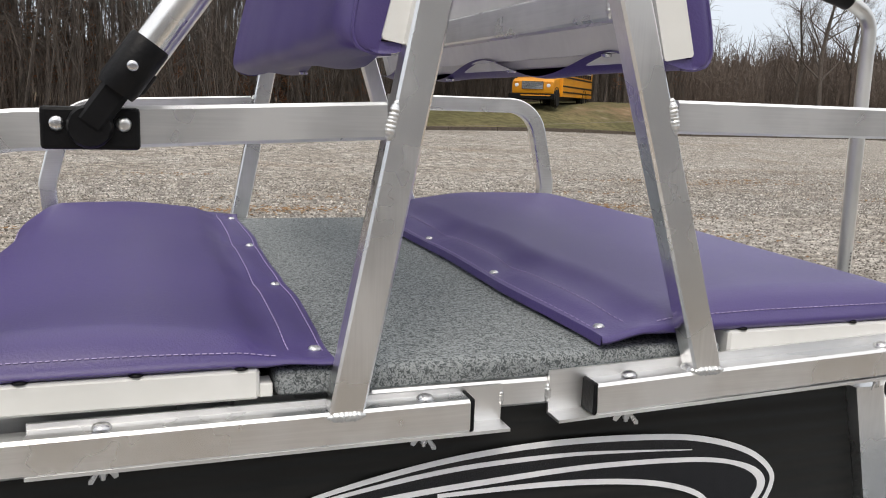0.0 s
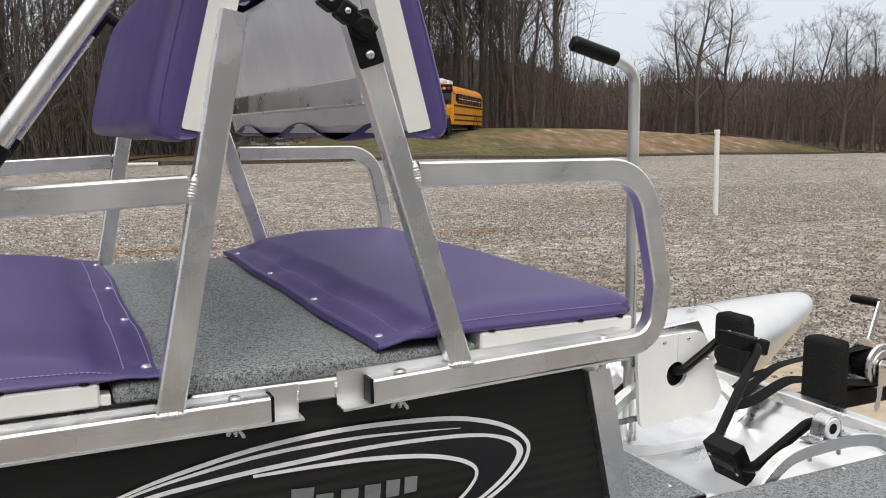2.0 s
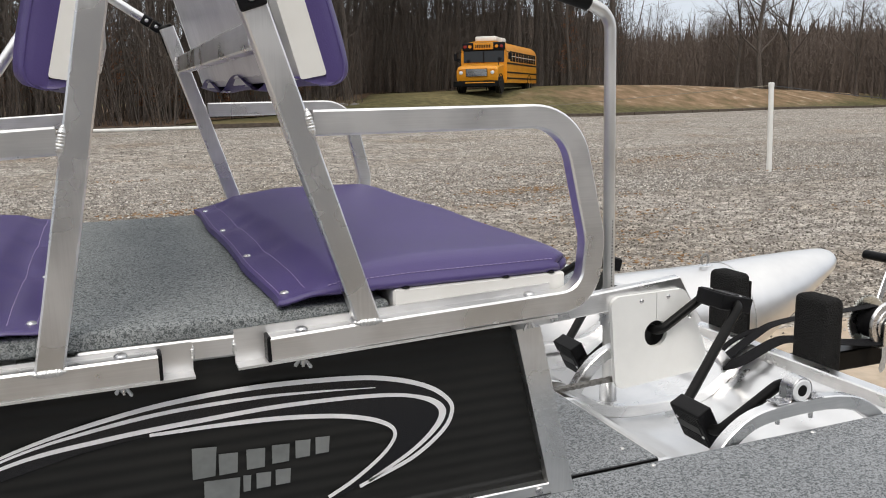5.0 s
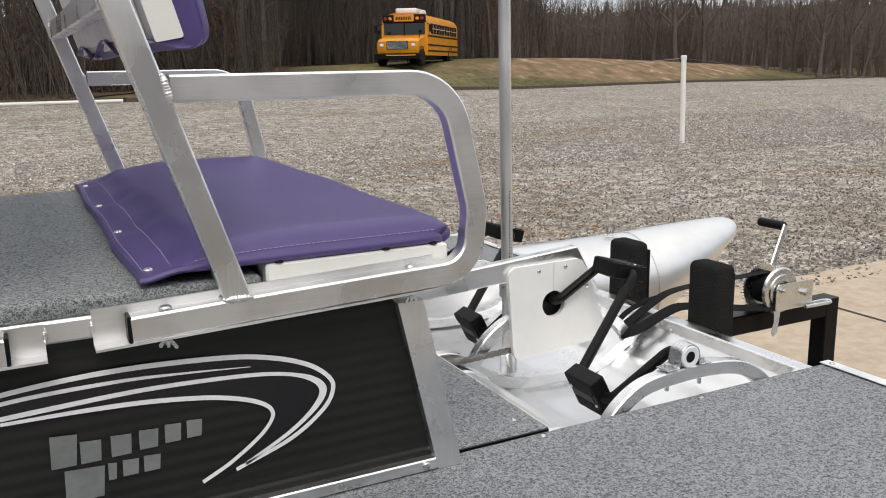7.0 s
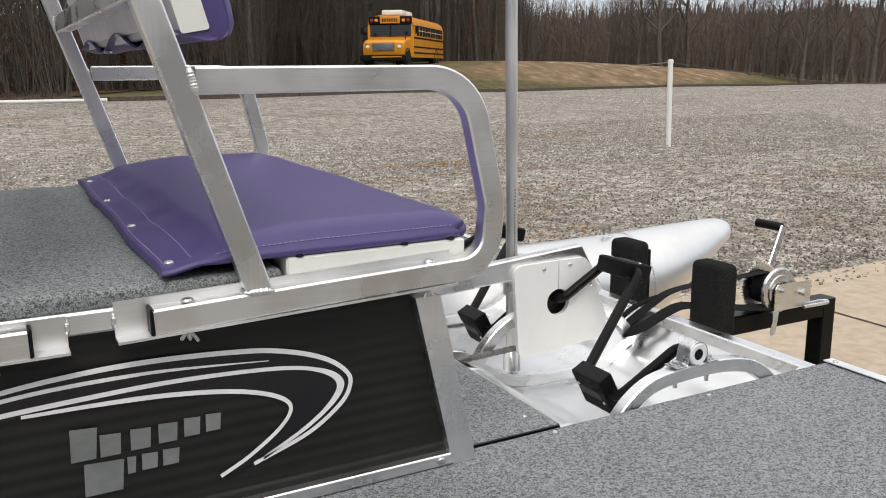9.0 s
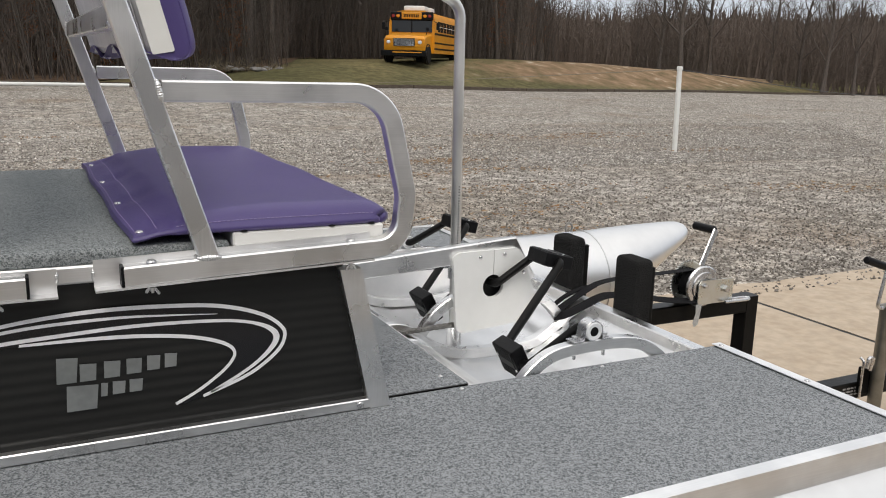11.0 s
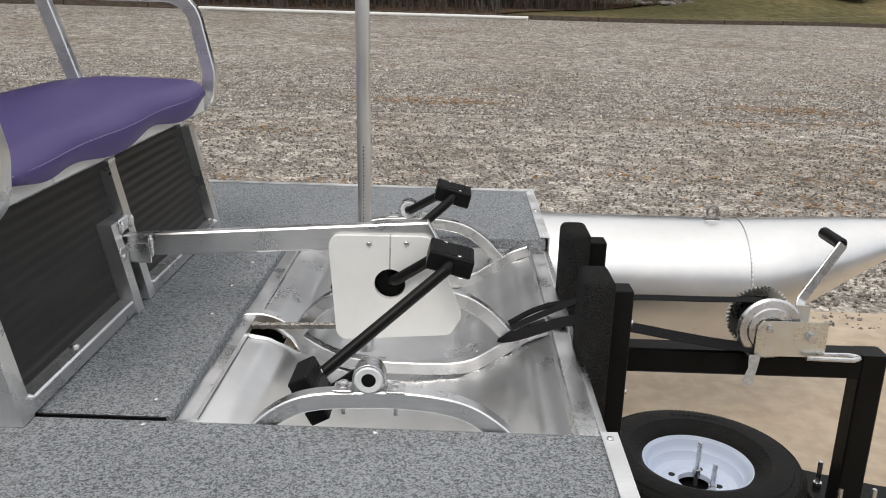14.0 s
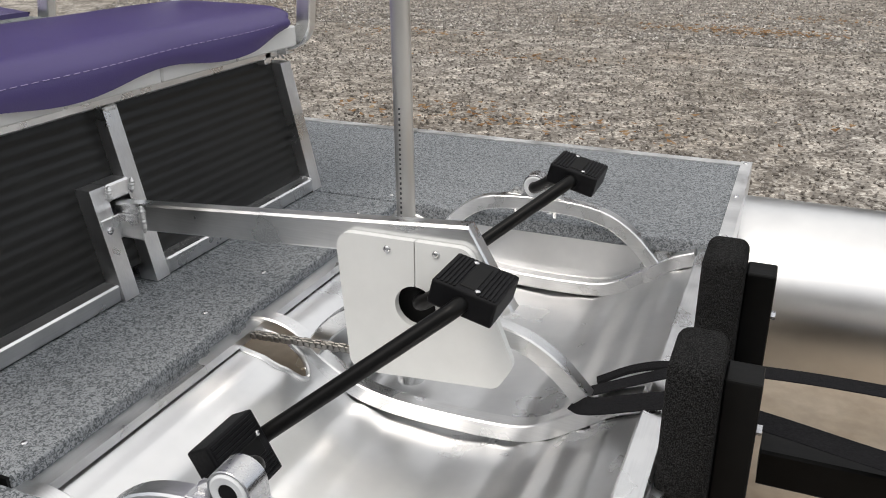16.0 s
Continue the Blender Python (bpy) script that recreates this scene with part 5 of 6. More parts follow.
# ---- canopy frame: folded tubes in black swivel fittings ----
canopy = thing("canopy_frame", "folding canopy tubes in black swivel fittings on the armrests", "canopy frame", (-0.036, 1.307, 1.25))
cinv = Matrix.Translation(-canopy.location)
for y, s in ((0.7695, -1), (1.8635, 1)):
    y_f = y + s * 0.001
    f = part("mount_plate", box((-0.070, min(y, y + s * 0.006), 1.238), (0.002, max(y, y + s * 0.006), 1.271), 0.003, 2), BLACK_PLASTIC, canopy, "black plastic mounting plate", False)
    f.matrix_parent_inverse = cinv
    for x in (-0.058, -0.010):
        o = pan_head((x, y - 0.006 if s < 0 else y + 0.001, 1.258), 0.006, f, "-y")
    part("swivel_disc", lathe([(0, -0.014), (0.015, -0.014), (0.017, -0.010), (0.017, 0.0)], "y", (-0.034, y - 0.002, 1.256), 20), BLACK_PLASTIC, f, smooth=True)
    a, b = Vector((-0.034, y + s * 0.010, 1.258)), Vector((0.196, y + s * 0.010, 1.578))
    u = (b - a).normalized()
    j = part("jaw", sweep([a, a + u * 0.050], rect_profile(0.016, 0.022, 0.005, 3), side=(0, 1, 0)), BLACK_PLASTIC, canopy, smooth=True)
    j.matrix_parent_inverse = cinv
    o = part("tube_socket", sweep([a + u * 0.032, a + u * 0.038, a + u * 0.076, a + u * 0.078], round_profile(0.0165, 18), taper=[0.9, 1, 1, 0.94]), BLACK_PLASTIC, canopy, "black plastic tube end", True)
    o.matrix_parent_inverse = cinv
    pan_head((a + u * 0.055) + Vector((0, -0.0165, 0)), 0.0045, o, "-y")
    part("canopy_tube", sweep([a + u * 0.078, b], round_profile(0.0125, 18)), ALU_V, canopy, "round aluminium canopy tube", True).matrix_parent_inverse = cinv
    # upper end of the tube, and the brace that runs down to the front leg
    top = part("tube_socket", sweep([b - u * 0.034, b - u * 0.030, b + u * 0.020, b + u * 0.024], round_profile(0.0165, 18), taper=[0.94, 1, 1, 0.9]), BLACK_PLASTIC, canopy, "black plastic tube end", True)
    top.matrix_parent_inverse = cinv
    foot, head = Vector((0.4165, y + s * 0.012, 1.4585)), b + u * 0.022 + Vector((0.0, s * 0.004, 0.0))
    w = (head - foot).normalized()
    k = part("knuckle", sweep([foot - w * 0.014, foot + w * 0.020], rect_profile(0.014, 0.020, 0.006, 3), side=(0, 1, 0)), BLACK_PLASTIC, canopy, "black plastic hinge knuckle", True)
    k.matrix_parent_inverse = cinv
    for q, l_ in ((0.018, 0.0), (0.042, 0.0)):
        k = part("clamp", sweep([foot + w * q, foot + w * (q + 0.003), foot + w * (q + 0.019), foot + w * (q + 0.022)], rect_profile(0.022, 0.024, 0.006, 3), side=(0, 1, 0), taper=[0.86, 1, 1, 0.86]), BLACK_PLASTIC, canopy, "black plastic tube clamp", True)
        k.matrix_parent_inverse = cinv
        pan_head(foot + w * (q + 0.011) + Vector((0, -0.011, 0)), 0.0042, k, "-y")
    part("brace_tube", sweep([foot + w * 0.064, head - w * 0.030], round_profile(0.0105, 14)), ALU_V, canopy, "round aluminium canopy tube", True).matrix_parent_inverse = cinv
    part("jaw", sweep([head - w * 0.050, head], round_profile(0.0135, 14)), BLACK_PLASTIC, canopy, smooth=True).matrix_parent_inverse = cinv
    # upper fitting on the front leg
    g_ = part("mount_plate", box((-0.017, min(y, y + s * 0.006), -0.034), (0.017, max(y, y + s * 0.006), 0.034), 0.003, 2), BLACK_PLASTIC, canopy, "black plastic mounting plate")
    g_.matrix_parent_inverse = cinv
    g_.matrix_basis = Matrix.Translation((0.4200, 0, 1.4450)) @ Matrix.Rotation(radians(-18), 4, "Y")
    pan_head((0.0, y - 0.006 if s < 0 else y + 0.001, -0.020), 0.006, g_, "-y")
    part("swivel_disc", lathe([(0, -0.020), (0.009, -0.020), (0.0125, -0.016), (0.0125, -0.010), (0.0165, -0.008), (0.0165, 0.0)], "y", (0.0, y - 0.002, 0.014), 24), BLACK_PLASTIC, g_, smooth=True)

# ---- trailer ----
trailer = thing("boat_trailer", "black painted steel boat trailer with winch post and bow stops", "trailer", (2.0, 1.30, 0.0))
tinv = Matrix.Translation(-trailer.location)


def trailer_part(name, bm, mat, label="", smooth=False, off=(0.0, 0.0, 0.0)):
    ob = part(name, bm, mat, trailer, label, smooth)
    ob.matrix_parent_inverse = tinv
    ob.location = off
    return ob


NOSE = (0.030, 0.0, -0.035)    # the welded nose of the trailer sits ahead of and below its frame
POST = (0.030, 0.045, -0.026)


TY = 1.340
trailer_part("tongue", sweep([(2.40, TY, 0.268), (3.75, TY, 0.268)], rect_profile(0.064, 0.064, 0.006, 3), side=(0, 1, 0)), BLACK_PAINT, "black square tongue tube", True, off=NOSE)
for s in (-1, 1):
    arm = [(2.56, TY + s * 0.045, 0.266), (2.42, TY + s * 0.075, 0.266), (1.80, TY + s * 0.34, 0.266), (1.55, TY + s * 0.40, 0.266), (-1.6, TY + s * 0.40, 0.266)]
    trailer_part("side_frame", sweep(fillet(arm, 0.06, 4), rect_profile(0.050, 0.070, 0.006, 3), side=(0, 0, 1)), BLACK_PAINT, smooth=True, off=NOSE)
    yb = 2.212 if s > 0 else 0.382
    for k in (-1, 1):
        trailer_part("bunk", box((-1.3, yb + k * 0.09 - 0.02, 0.235), (1.62, yb + k * 0.09 + 0.02, 0.320), 0.006, 2), BLACK_CARPET, "carpeted bunk board")
    w = trailer_part("road_wheel", lathe([(0.09, -0.05), (0.12, -0.06), (0.19, -0.058), (0.203, -0.045), (0.205, 0.0), (0.203, 0.045), (0.19, 0.058), (0.12, 0.06), (0.09, 0.05)], "y", (-0.25, TY + s * 1.02, 0.205), 40), TYRE, "small black trailer tyre", True)
    part("wheel_disc", lathe([(0, -0.02), (0.09, -0.03), (0.118, -0.056), (0.118, 0.056), (0.09, 0.03), (0, 0.02)], "y", (-0.25, TY + s * 1.02, 0.205), 28), RIM_WHITE, w, smooth=True)
trailer_part("axle", sweep([(-0.25, TY - 1.0, 0.205), (-0.25, TY + 1.0, 0.205)], rect_profile(0.045, 0.045, 0.005), side=(1, 0, 0)), BLACK_PAINT, smooth=True)
for x in (1.45, -1.0):
    trailer_part("cross_member", sweep([(x, 0.50, 0.220), (x, 2.20, 0.220)], rect_profile(0.05, 0.05, 0.005), side=(1, 0, 0)), BLACK_PAINT, smooth=True)
# winch post: upright, arm towards the boat, bow stop upright
trailer_part("winch_post", sweep([(2.313, 1.285, 0.300), (2.313, 1.285, 0.662)], rect_profile(0.052, 0.052, 0.004, 3), side=(0, 1, 0)), BLACK_PAINT, "black square upright", True, off=POST)
trailer_part("winch_arm", sweep([(1.80, 1.285, 0.6365), (2.287, 1.285, 0.6365)], rect_profile(0.052, 0.052, 0.004, 3), side=(0, 1, 0)), BLACK_PAINT, "black square arm", True, off=POST)
trailer_part("stop_cross_tube", sweep([(1.799, 1.214, 0.585), (1.799, 1.468, 0.585)], rect_profile(0.038, 0.05, 0.004), side=(1, 0, 0)), BLACK_PAINT, smooth=True)
for y in (1.186, 1.488):
    trailer_part("stop_bracket", box((1.779, y - 0.020, 0.515), (1.819, y + 0.028, 0.806), 0.003, 2), BLACK_PAINT, "black steel stop bracket")
    pad = trailer_part("bow_stop", box((1.7215, y - 0.062, 0.515), (1.779, y + 0.038, 0.838), 0.015, 4), BLACK_CARPET, "bow stop board wrapped in black carpet", True)
    bm = bmesh.new()
    rng = random.Random(int(y * 1000))
    for k in range(2):
        p = Vector((1.76 + rng.uniform(-0.01, 0.012), y - 0.0445, 0.82 - rng.uniform(0, 0.1)))
        pts = [p]
        for i in range(7):
            pts.append(pts[-1] + Vector((rng.uniform(-0.006, 0.008), rng.uniform(-0.002, 0.001), -rng.uniform(0.002, 0.012))))
        sweep(smooth_path(pts, 3), round_profile(0.0002, 4), bm=bm)
    part("loose_thread", bm, STITCH, pad, "pale loose carpet threads")
    for z in (0.60, 0.74):
        part("bracket_bolt", lathe([(0.006, 0), (0.006, 0.006), (0, 0.006)], "x", (1.819, y, z), 6), ZINC, pad)
for x in (2.285, 2.355):
    for y in (TY - 0.052, TY + 0.052):
        o = trailer_part("u_bolt", lathe([(0.0055, 0.18), (0.0055, 0.375), (0.0045, 0.378), (0, 0.378)], "z", (x, y, 0), 10), ZINC, smooth=True, off=NOSE)
        part("nut", lathe([(0.010, 0), (0.010, 0.009), (0, 0.009)], "z", (x, y, 0.318), 6), ZINC, o)
trailer_part("clamp_plate", box((2.255, TY - 0.075, 0.301), (2.385, TY + 0.075, 0.315), 0.002, 1), BLACK_PAINT, off=NOSE)
trailer_part("tongue_gusset", plate(round_outline([(2.28, TY - 0.14), (2.44, TY - 0.085), (2.66, TY - 0.036), (2.66, TY + 0.036), (2.44, TY + 0.085), (2.28, TY + 0.14)], 0.01), 0.296, 0.302, axis="z"), BLACK_PAINT, off=NOSE)
trailer_part("amber_reflector", box((2.424, TY - 0.114, 0.246), (2.458, TY - 0.104, 0.282), 0.003, 1), AMBER, "amber side reflector", off=NOSE)
trailer_part("crayon_mark", plate(round_outline([(2.452, TY - 0.018), (2.470, TY - 0.024), (2.520, TY - 0.021), (2.548, TY - 0.016), (2.546, TY + 0.004), (2.536, TY + 0.010), (2.500, TY + 0.006), (2.478, TY + 0.004)], 0.004, 3), 0.3022, 0.3028, axis="z"), BLUE_CHALK, "blue crayon scribble", off=NOSE)
bm = bmesh.new()
for i in range(3):
    for k in range(5):
        add_box(bm, (2.80 + k * 0.020, TY - 0.0335, 0.278 - i * 0.012), (2.80 + k * 0.020 + 0.013 + 0.004 * (k % 2), TY - 0.0325, 0.284 - i * 0.012))
trailer_part("maker_print", bm, PALE_MARK, "small pale printed bars", off=NOSE)
trailer_part("coupler", box((3.72, TY - 0.045, 0.235), (3.93, TY + 0.045, 0.315), 0.02, 3), ZINC, smooth=True, off=NOSE)

# ---- hand winch on the arm ----
winch = thing("hand_winch", "zinc-plated hand winch with a crank on the winch post", "winch", (2.12, 1.285, 0.664))
winv = Matrix.Translation(-winch.location)


def winch_part(name, bm, mat, label="", smooth=False, parent=None):
    ob = part(name, bm, mat, parent or winch, label, smooth)
    if ob.parent == winch:
        ob.matrix_parent_inverse = winv
    return ob


AX = Vector((2.092, 1.285, 0.716))
for y, x1 in ((1.238, 2.200), (1.332, 2.200)):
    winch_part("side_plate", plate(round_outline([(2.062, 0.6645), (x1, 0.6645), (x1, 0.738), (2.072, 0.738), (2.062, 0.725)], 0.006, 3), y, y + 0.003), WINCH_ZINC, "stamped zinc side plate")
winch_part("base_plate", box((2.05, 1.2412, 0.6632), (2.200, 1.3318, 0.6658)), WINCH_ZINC)
winch_part("drum", lathe([(0.016, -0.03), (0.016, 0.03)], "y", AX, 20), ZINC, smooth=True)
winch_part("drum_flange", lathe([(0.005, -0.044), (0.013, -0.044), (0.014, -0.038), (0.026, -0.0375), (0.028, -0.0405), (0.044, -0.0395), (0.046, -0.036), (0.060, -0.035), (0.064, -0.031), (0.064, -0.028), (0.030, -0.032), (0.005, -0.030)], "y", AX, 36), ZINC, "dished drum flange", True)
teeth = []
for i in range(48 * 4):
    a = 2 * math.pi * i / (48 * 4)
    r = 0.066 if i % 4 in (1, 2) else 0.061
    teeth.append((AX.x + r * math.cos(a), AX.z + r * math.sin(a)))
winch_part("gear_wheel", plate(teeth, 1.318, 1.325), WINCH_ZINC, "toothed gear wheel")
winch_part("strap_roll", lathe([(0.016, -0.027), (0.044, -0.027), (0.044, 0.027), (0.016, 0.027)], "y", AX, 28, cap=False), STRAP, "strap wound on the drum", True)
winch_part("drum_bolt", lathe([(0.009, 0), (0.009, -0.0015), (0.006, -0.0016), (0.006, -0.010), (0, -0.010)], "y", (2.085, 1.238, 0.722), 6), ZINC, "hex bolt with washer")
winch_part("pinion_bolt", lathe([(0.010, 0), (0.010, -0.012), (0, -0.012)], "y", (2.168, 1.238, 0.707), 6), ZINC, "hex bolt")
crank = winch_part("crank", sweep(fillet([(2.185, 1.345, 0.700), (2.200, 1.385, 0.730), (2.283, 1.415, 0.848)], 0.02, 4), rect_profile(0.006, 0.022, 0.002), side=(0, 1, 0)), ZINC, "flat steel crank arm", True)
part("handle", sweep([(2.283, 1.418, 0.846), (2.283, 1.424, 0.846), (2.281, 1.508, 0.846), (2.281, 1.512, 0.846)], round_profile(0.0135, 14), taper=[0.7, 1, 1, 0.7]), BLACK_PLASTIC, crank, "black plastic handle", True)
winch_part("warning_tag", plate([(2.050, 0.668), (2.073, 0.668), (2.070, 0.640), (2.064, 0.606), (2.050, 0.599), (2.043, 0.612), (2.052, 0.640)], 1.231, 1.2318), TAG, "hanging clear tag")
winch_part("hook", sweep(fillet([(2.16, 1.225, 0.668), (2.25, 1.222, 0.668), (2.275, 1.235, 0.668), (2.25, 1.246, 0.668), (2.20, 1.244, 0.668)], 0.01, 4), round_profile(0.005, 8)), ZINC, "steel snap hook", True)

winch.location += Vector(POST)

strap = thing("winch_strap", "black webbing strap from the winch to the bow", "strap", (1.9, 1.28, 0.70))
stinv = Matrix.Translation(-strap.location)
wide = rect_profile(0.030, 0.0018, 0.0005, 1)
part("webbing", sweep(smooth_path([(2.115, 1.345, 0.734), (2.00, 1.340, 0.733), (1.87, 1.333, 0.735), (1.76, 1.325, 0.730), (1.70, 1.320, 0.710), (1.60, 1.318, 0.660)], 5), wide, side=(0, 1, 0)), STRAP, strap, smooth=True).matrix_parent_inverse = stinv
part("webbing", sweep(smooth_path([(2.23, 1.300, 0.646), (2.07, 1.298, 0.651), (1.95, 1.290, 0.670), (1.85, 1.282, 0.690), (1.76, 1.272, 0.706), (1.71, 1.270, 0.702), (1.62, 1.275, 0.668), (1.59, 1.30, 0.655)], 5), wide, side=(0, 1, 0.35)), STRAP, strap, smooth=True).matrix_parent_inverse = stinv
part("twisted_end", sweep(smooth_path([(1.745, 1.325, 0.722), (1.70, 1.342, 0.711), (1.655, 1.352, 0.690), (1.61, 1.348, 0.664)], 5), rect_profile(0.014, 0.006, 0.002), side=(0, 1, 0.5)), STRAP, strap, smooth=True).matrix_parent_inverse = stinv

# ---- spare wheel lying on the frame ----
SX_, SY_ = 2.036, 1.365
spare = thing("spare_wheel", "spare trailer wheel with pale painted rim lying flat", "wheel", (SX_, SY_, 0.30))
wi = Matrix.Translation(-spare.location)
tyre = part("tyre", lathe([(0.100, 0.312), (0.118, 0.304), (0.160, 0.302), (0.196, 0.308), (0.216, 0.322), (0.223, 0.345), (0.223, 0.372), (0.217, 0.392), (0.207, 0.402), (0.196, 0.4045), (0.193, 0.4085), (0.172, 0.413), (0.150, 0.411),
                           (0.147, 0.4085), (0.132, 0.402), (0.120, 0.390), (0.112, 0.378)], "z", (SX_, SY_, 0), 72, cap=False), TYRE, spare, "black rubber tyre", True)
tyre.matrix_parent_inverse = wi
bm = bmesh.new()
for i in range(130):
    a = 2 * math.pi * i / 130
    m = Matrix.Translation((SX_, SY_, 0)) @ Matrix.Rotation(a, 4, "Z")
    for z0, z1, r0, r1, lean in ((0.385, 0.401, 0.2195, 0.2105, 1), (0.366, 0.384, 0.2245, 0.2215, -1), (0.340, 0.362, 0.2245, 0.2245, 1), (0.318, 0.337, 0.2165, 0.2240, -1)):
        w, k = 0.0036, 0.0028 * lean
        lo = [bm.verts.new(m @ Vector((r, y - k, z0))) for r, y in ((r0 - 0.006, -w), (r0 + 0.002, -w), (r0 + 0.002, w), (r0 - 0.006, w))]
        hi = [bm.verts.new(m @ Vector((r, y + k, z1))) for r, y in ((r1 - 0.006, -w), (r1 + 0.002, -w), (r1 + 0.002, w), (r1 - 0.006, w))]
        for j in range(4):
            bm.faces.new((lo[j], lo[(j + 1) % 4], hi[(j + 1) % 4], hi[j]))
        bm.faces.new(lo[::-1])
        bm.faces.new(hi)
part("tread_blocks", bm, TYRE, tyre)
bm = bmesh.new()
for k in range(9):
    m = Matrix.Translation((SX_, SY_, 0)) @ Matrix.Rotation(radians(62 + k * 4.2), 4, "Z")
    got = bmesh.ops.create_cube(bm, size=1)
    for v in got["verts"]:
        v.co = m @ Vector((0.170 + v.co.x * 0.011, v.co.y * 0.008, 0.4128 + v.co.z * 0.0012))
part("raised_lettering_bars", bm, TYRE, tyre, "raised black sidewall bars")
rim_ob = part("rim", lathe([(0.110, 0.310), (0.110, 0.374), (0.117, 0.380), (0.121, 0.383), (0.1225, 0.3805), (0.1235, 0.3835), (0.121, 0.387), (0.116, 0.3865), (0.110, 0.380), (0.107, 0.368), (0.103, 0.360), (0.099, 0.357),
                            (0.096, 0.345), (0.090, 0.338), (0.072, 0.336), (0.062, 0.341), (0.040, 0.342), (0.036, 0.340), (0.0355, 0.328)], "z", (SX_, SY_, 0), 56, cap=False), RIM_WHITE, spare, "pale blue-white painted steel rim", True)
rim_ob.matrix_parent_inverse = wi
for i in range(4):
    a = radians(-25 + 90 * i)
    part("lug_hole", lathe([(0.0075, 0), (0.0075, 0.001), (0, 0.001)], "z", (SX_ + 0.051 * math.cos(a), SY_ + 0.051 * math.sin(a), 0.3415), 12), BLACK_RUBBER, rim_ob)
for x, y, top in ((2.047, 1.395, 0.418), (2.064, 1.332, 0.402)):
    part("stud", lathe([(0.0055, 0.30), (0.0055, top - 0.004), (0.0045, top), (0, top)], "z", (x, y, 0), 10), ZINC, spare, smooth=True).matrix_parent_inverse = wi
    part("nut", lathe([(0.0095, 0.342), (0.0095, 0.352), (0, 0.352)], "z", (x, y, 0), 6), ZINC, spare).matrix_parent_inverse = wi
part("hub_backing", lathe([(0.060, 0.306), (0.060, 0.312), (0, 0.312)], "z", (SX_, SY_, 0), 24), BLACK_RUBBER, spare, "black carrier plate under the rim").matrix_parent_inverse = wi
part("carrier_bar", box((1.918, 1.285, 0.275), (2.158, 1.445, 0.3055), 0.003, 1), BLACK_PAINT, spare).matrix_parent_inverse = wi
spare.location.z -= 0.040

# ---- tongue jack ----
jack = thing("tongue_jack", "swivel trailer jack with a cranked handle on the tongue", "jack", (3.0, 1.25, 0.02))
ji = Matrix.Translation(-jack.location)
JX, JY = 2.945, TY - 0.075
part("outer_tube", lathe([(0.023, 0.10), (0.023, 0.535), (0.025, 0.535), (0.025, 0.553), (0.010, 0.560), (0, 0.560)], "z", (JX, JY, 0), 24), material("dull_zinc", (0.17, 0.165, 0.145), 0.36, 0.85, color2=(0.28, 0.27, 0.24), scale=10), jack, "zinc jack tube", True).matrix_parent_inverse = ji
part("inner_tube", lathe([(0.018, 0.0), (0.018, 0.11)], "z", (JX, JY, 0), 20), ZINC, jack, smooth=True).matrix_parent_inverse = ji
part("foot", lathe([(0.06, 0.001), (0.06, 0.012), (0.02, 0.03)], "z", (JX, JY, 0), 20), ZINC, jack, smooth=True).matrix_parent_inverse = ji
jc = part("crank", sweep(fillet([(JX - 0.028, JY - 0.004, 0.548), (JX - 0.060, JY - 0.004, 0.552), (JX - 0.035, JY - 0.004, 0.690), (JX - 0.045, JY - 0.004, 0.700)], 0.018, 5), round_profile(0.0065, 10)), ZINC, jack, "bent steel crank", True)
jc.matrix_parent_inverse = ji
part("handle", sweep([(JX - 0.036, JY - 0.002, 0.694), (JX - 0.042, JY, 0.695), (JX - 0.125, JY + 0.01, 0.722), (JX - 0.130, JY + 0.01, 0.723)], round_profile(0.0135, 14), taper=[0.8, 1, 1, 0.8]), BLACK_PLASTIC, jc, "black grip", True)
part("swivel_bracket", box((JX - 0.05, JY + 0.02, 0.225), (JX + 0.05, JY + 0.043, 0.325), 0.004, 2), BLACK_PAINT, jack).matrix_parent_inverse = ji
part("swivel_pin", sweep(fillet([(JX - 0.06, JY - 0.01, 0.33), (JX - 0.062, JY - 0.02, 0.375), (JX - 0.085, JY - 0.02, 0.385), (JX - 0.092, JY - 0.02, 0.345)], 0.012, 5), round_profile(0.0065, 10)), ZINC, jack, smooth=True).matrix_parent_inverse = ji
for x in (JX - 0.055, JX + 0.05):
    part("clamp_bolt", sweep(fillet([(x, JY + 0.035, 0.36), (x, JY + 0.02, 0.35), (x, JY + 0.02, 0.22)], 0.01, 3), round_profile(0.005, 8)), ZINC, jack, smooth=True).matrix_parent_inverse = ji

# ---- lot edging, pipe, post and rope ----
edging = thing("timber_edging", "weathered landscape timbers edging the gravel lot", "edging", (10.0, 32.0, 0.4), kind="structure")
einv = Matrix.Translation(-edging.location)
ex = [-40.0]
while ex[-1] < 80:
    ex.append(ex[-1] + 2.44)
for i, (x0, x1) in enumerate(zip(ex, ex[1:])):
    y0, y1 = lot_edge(x0), lot_edge(x1)
    a, b = Vector((x0, y0, height(x0, y0) + 0.055)), Vector((x1 - 0.05, y1, height(x1, y1) + 0.055))
    part("timber", sweep([a, b], rect_profile(0.13, 0.15, 0.02, 1), side=(0, 1, 0)), WOOD_TIMBER, edging).matrix_parent_inverse = einv
pipe = thing("white_pipe", "long white plastic pipe lying on the gravel", "pipe", (-1.3, 28.0, 0.4))
pa, pb = Vector((-6.6, 26.9, 0)), Vector((3.75, 29.4, 0))
pts = [pa.lerp(pb, k / 8) for k in range(9)]
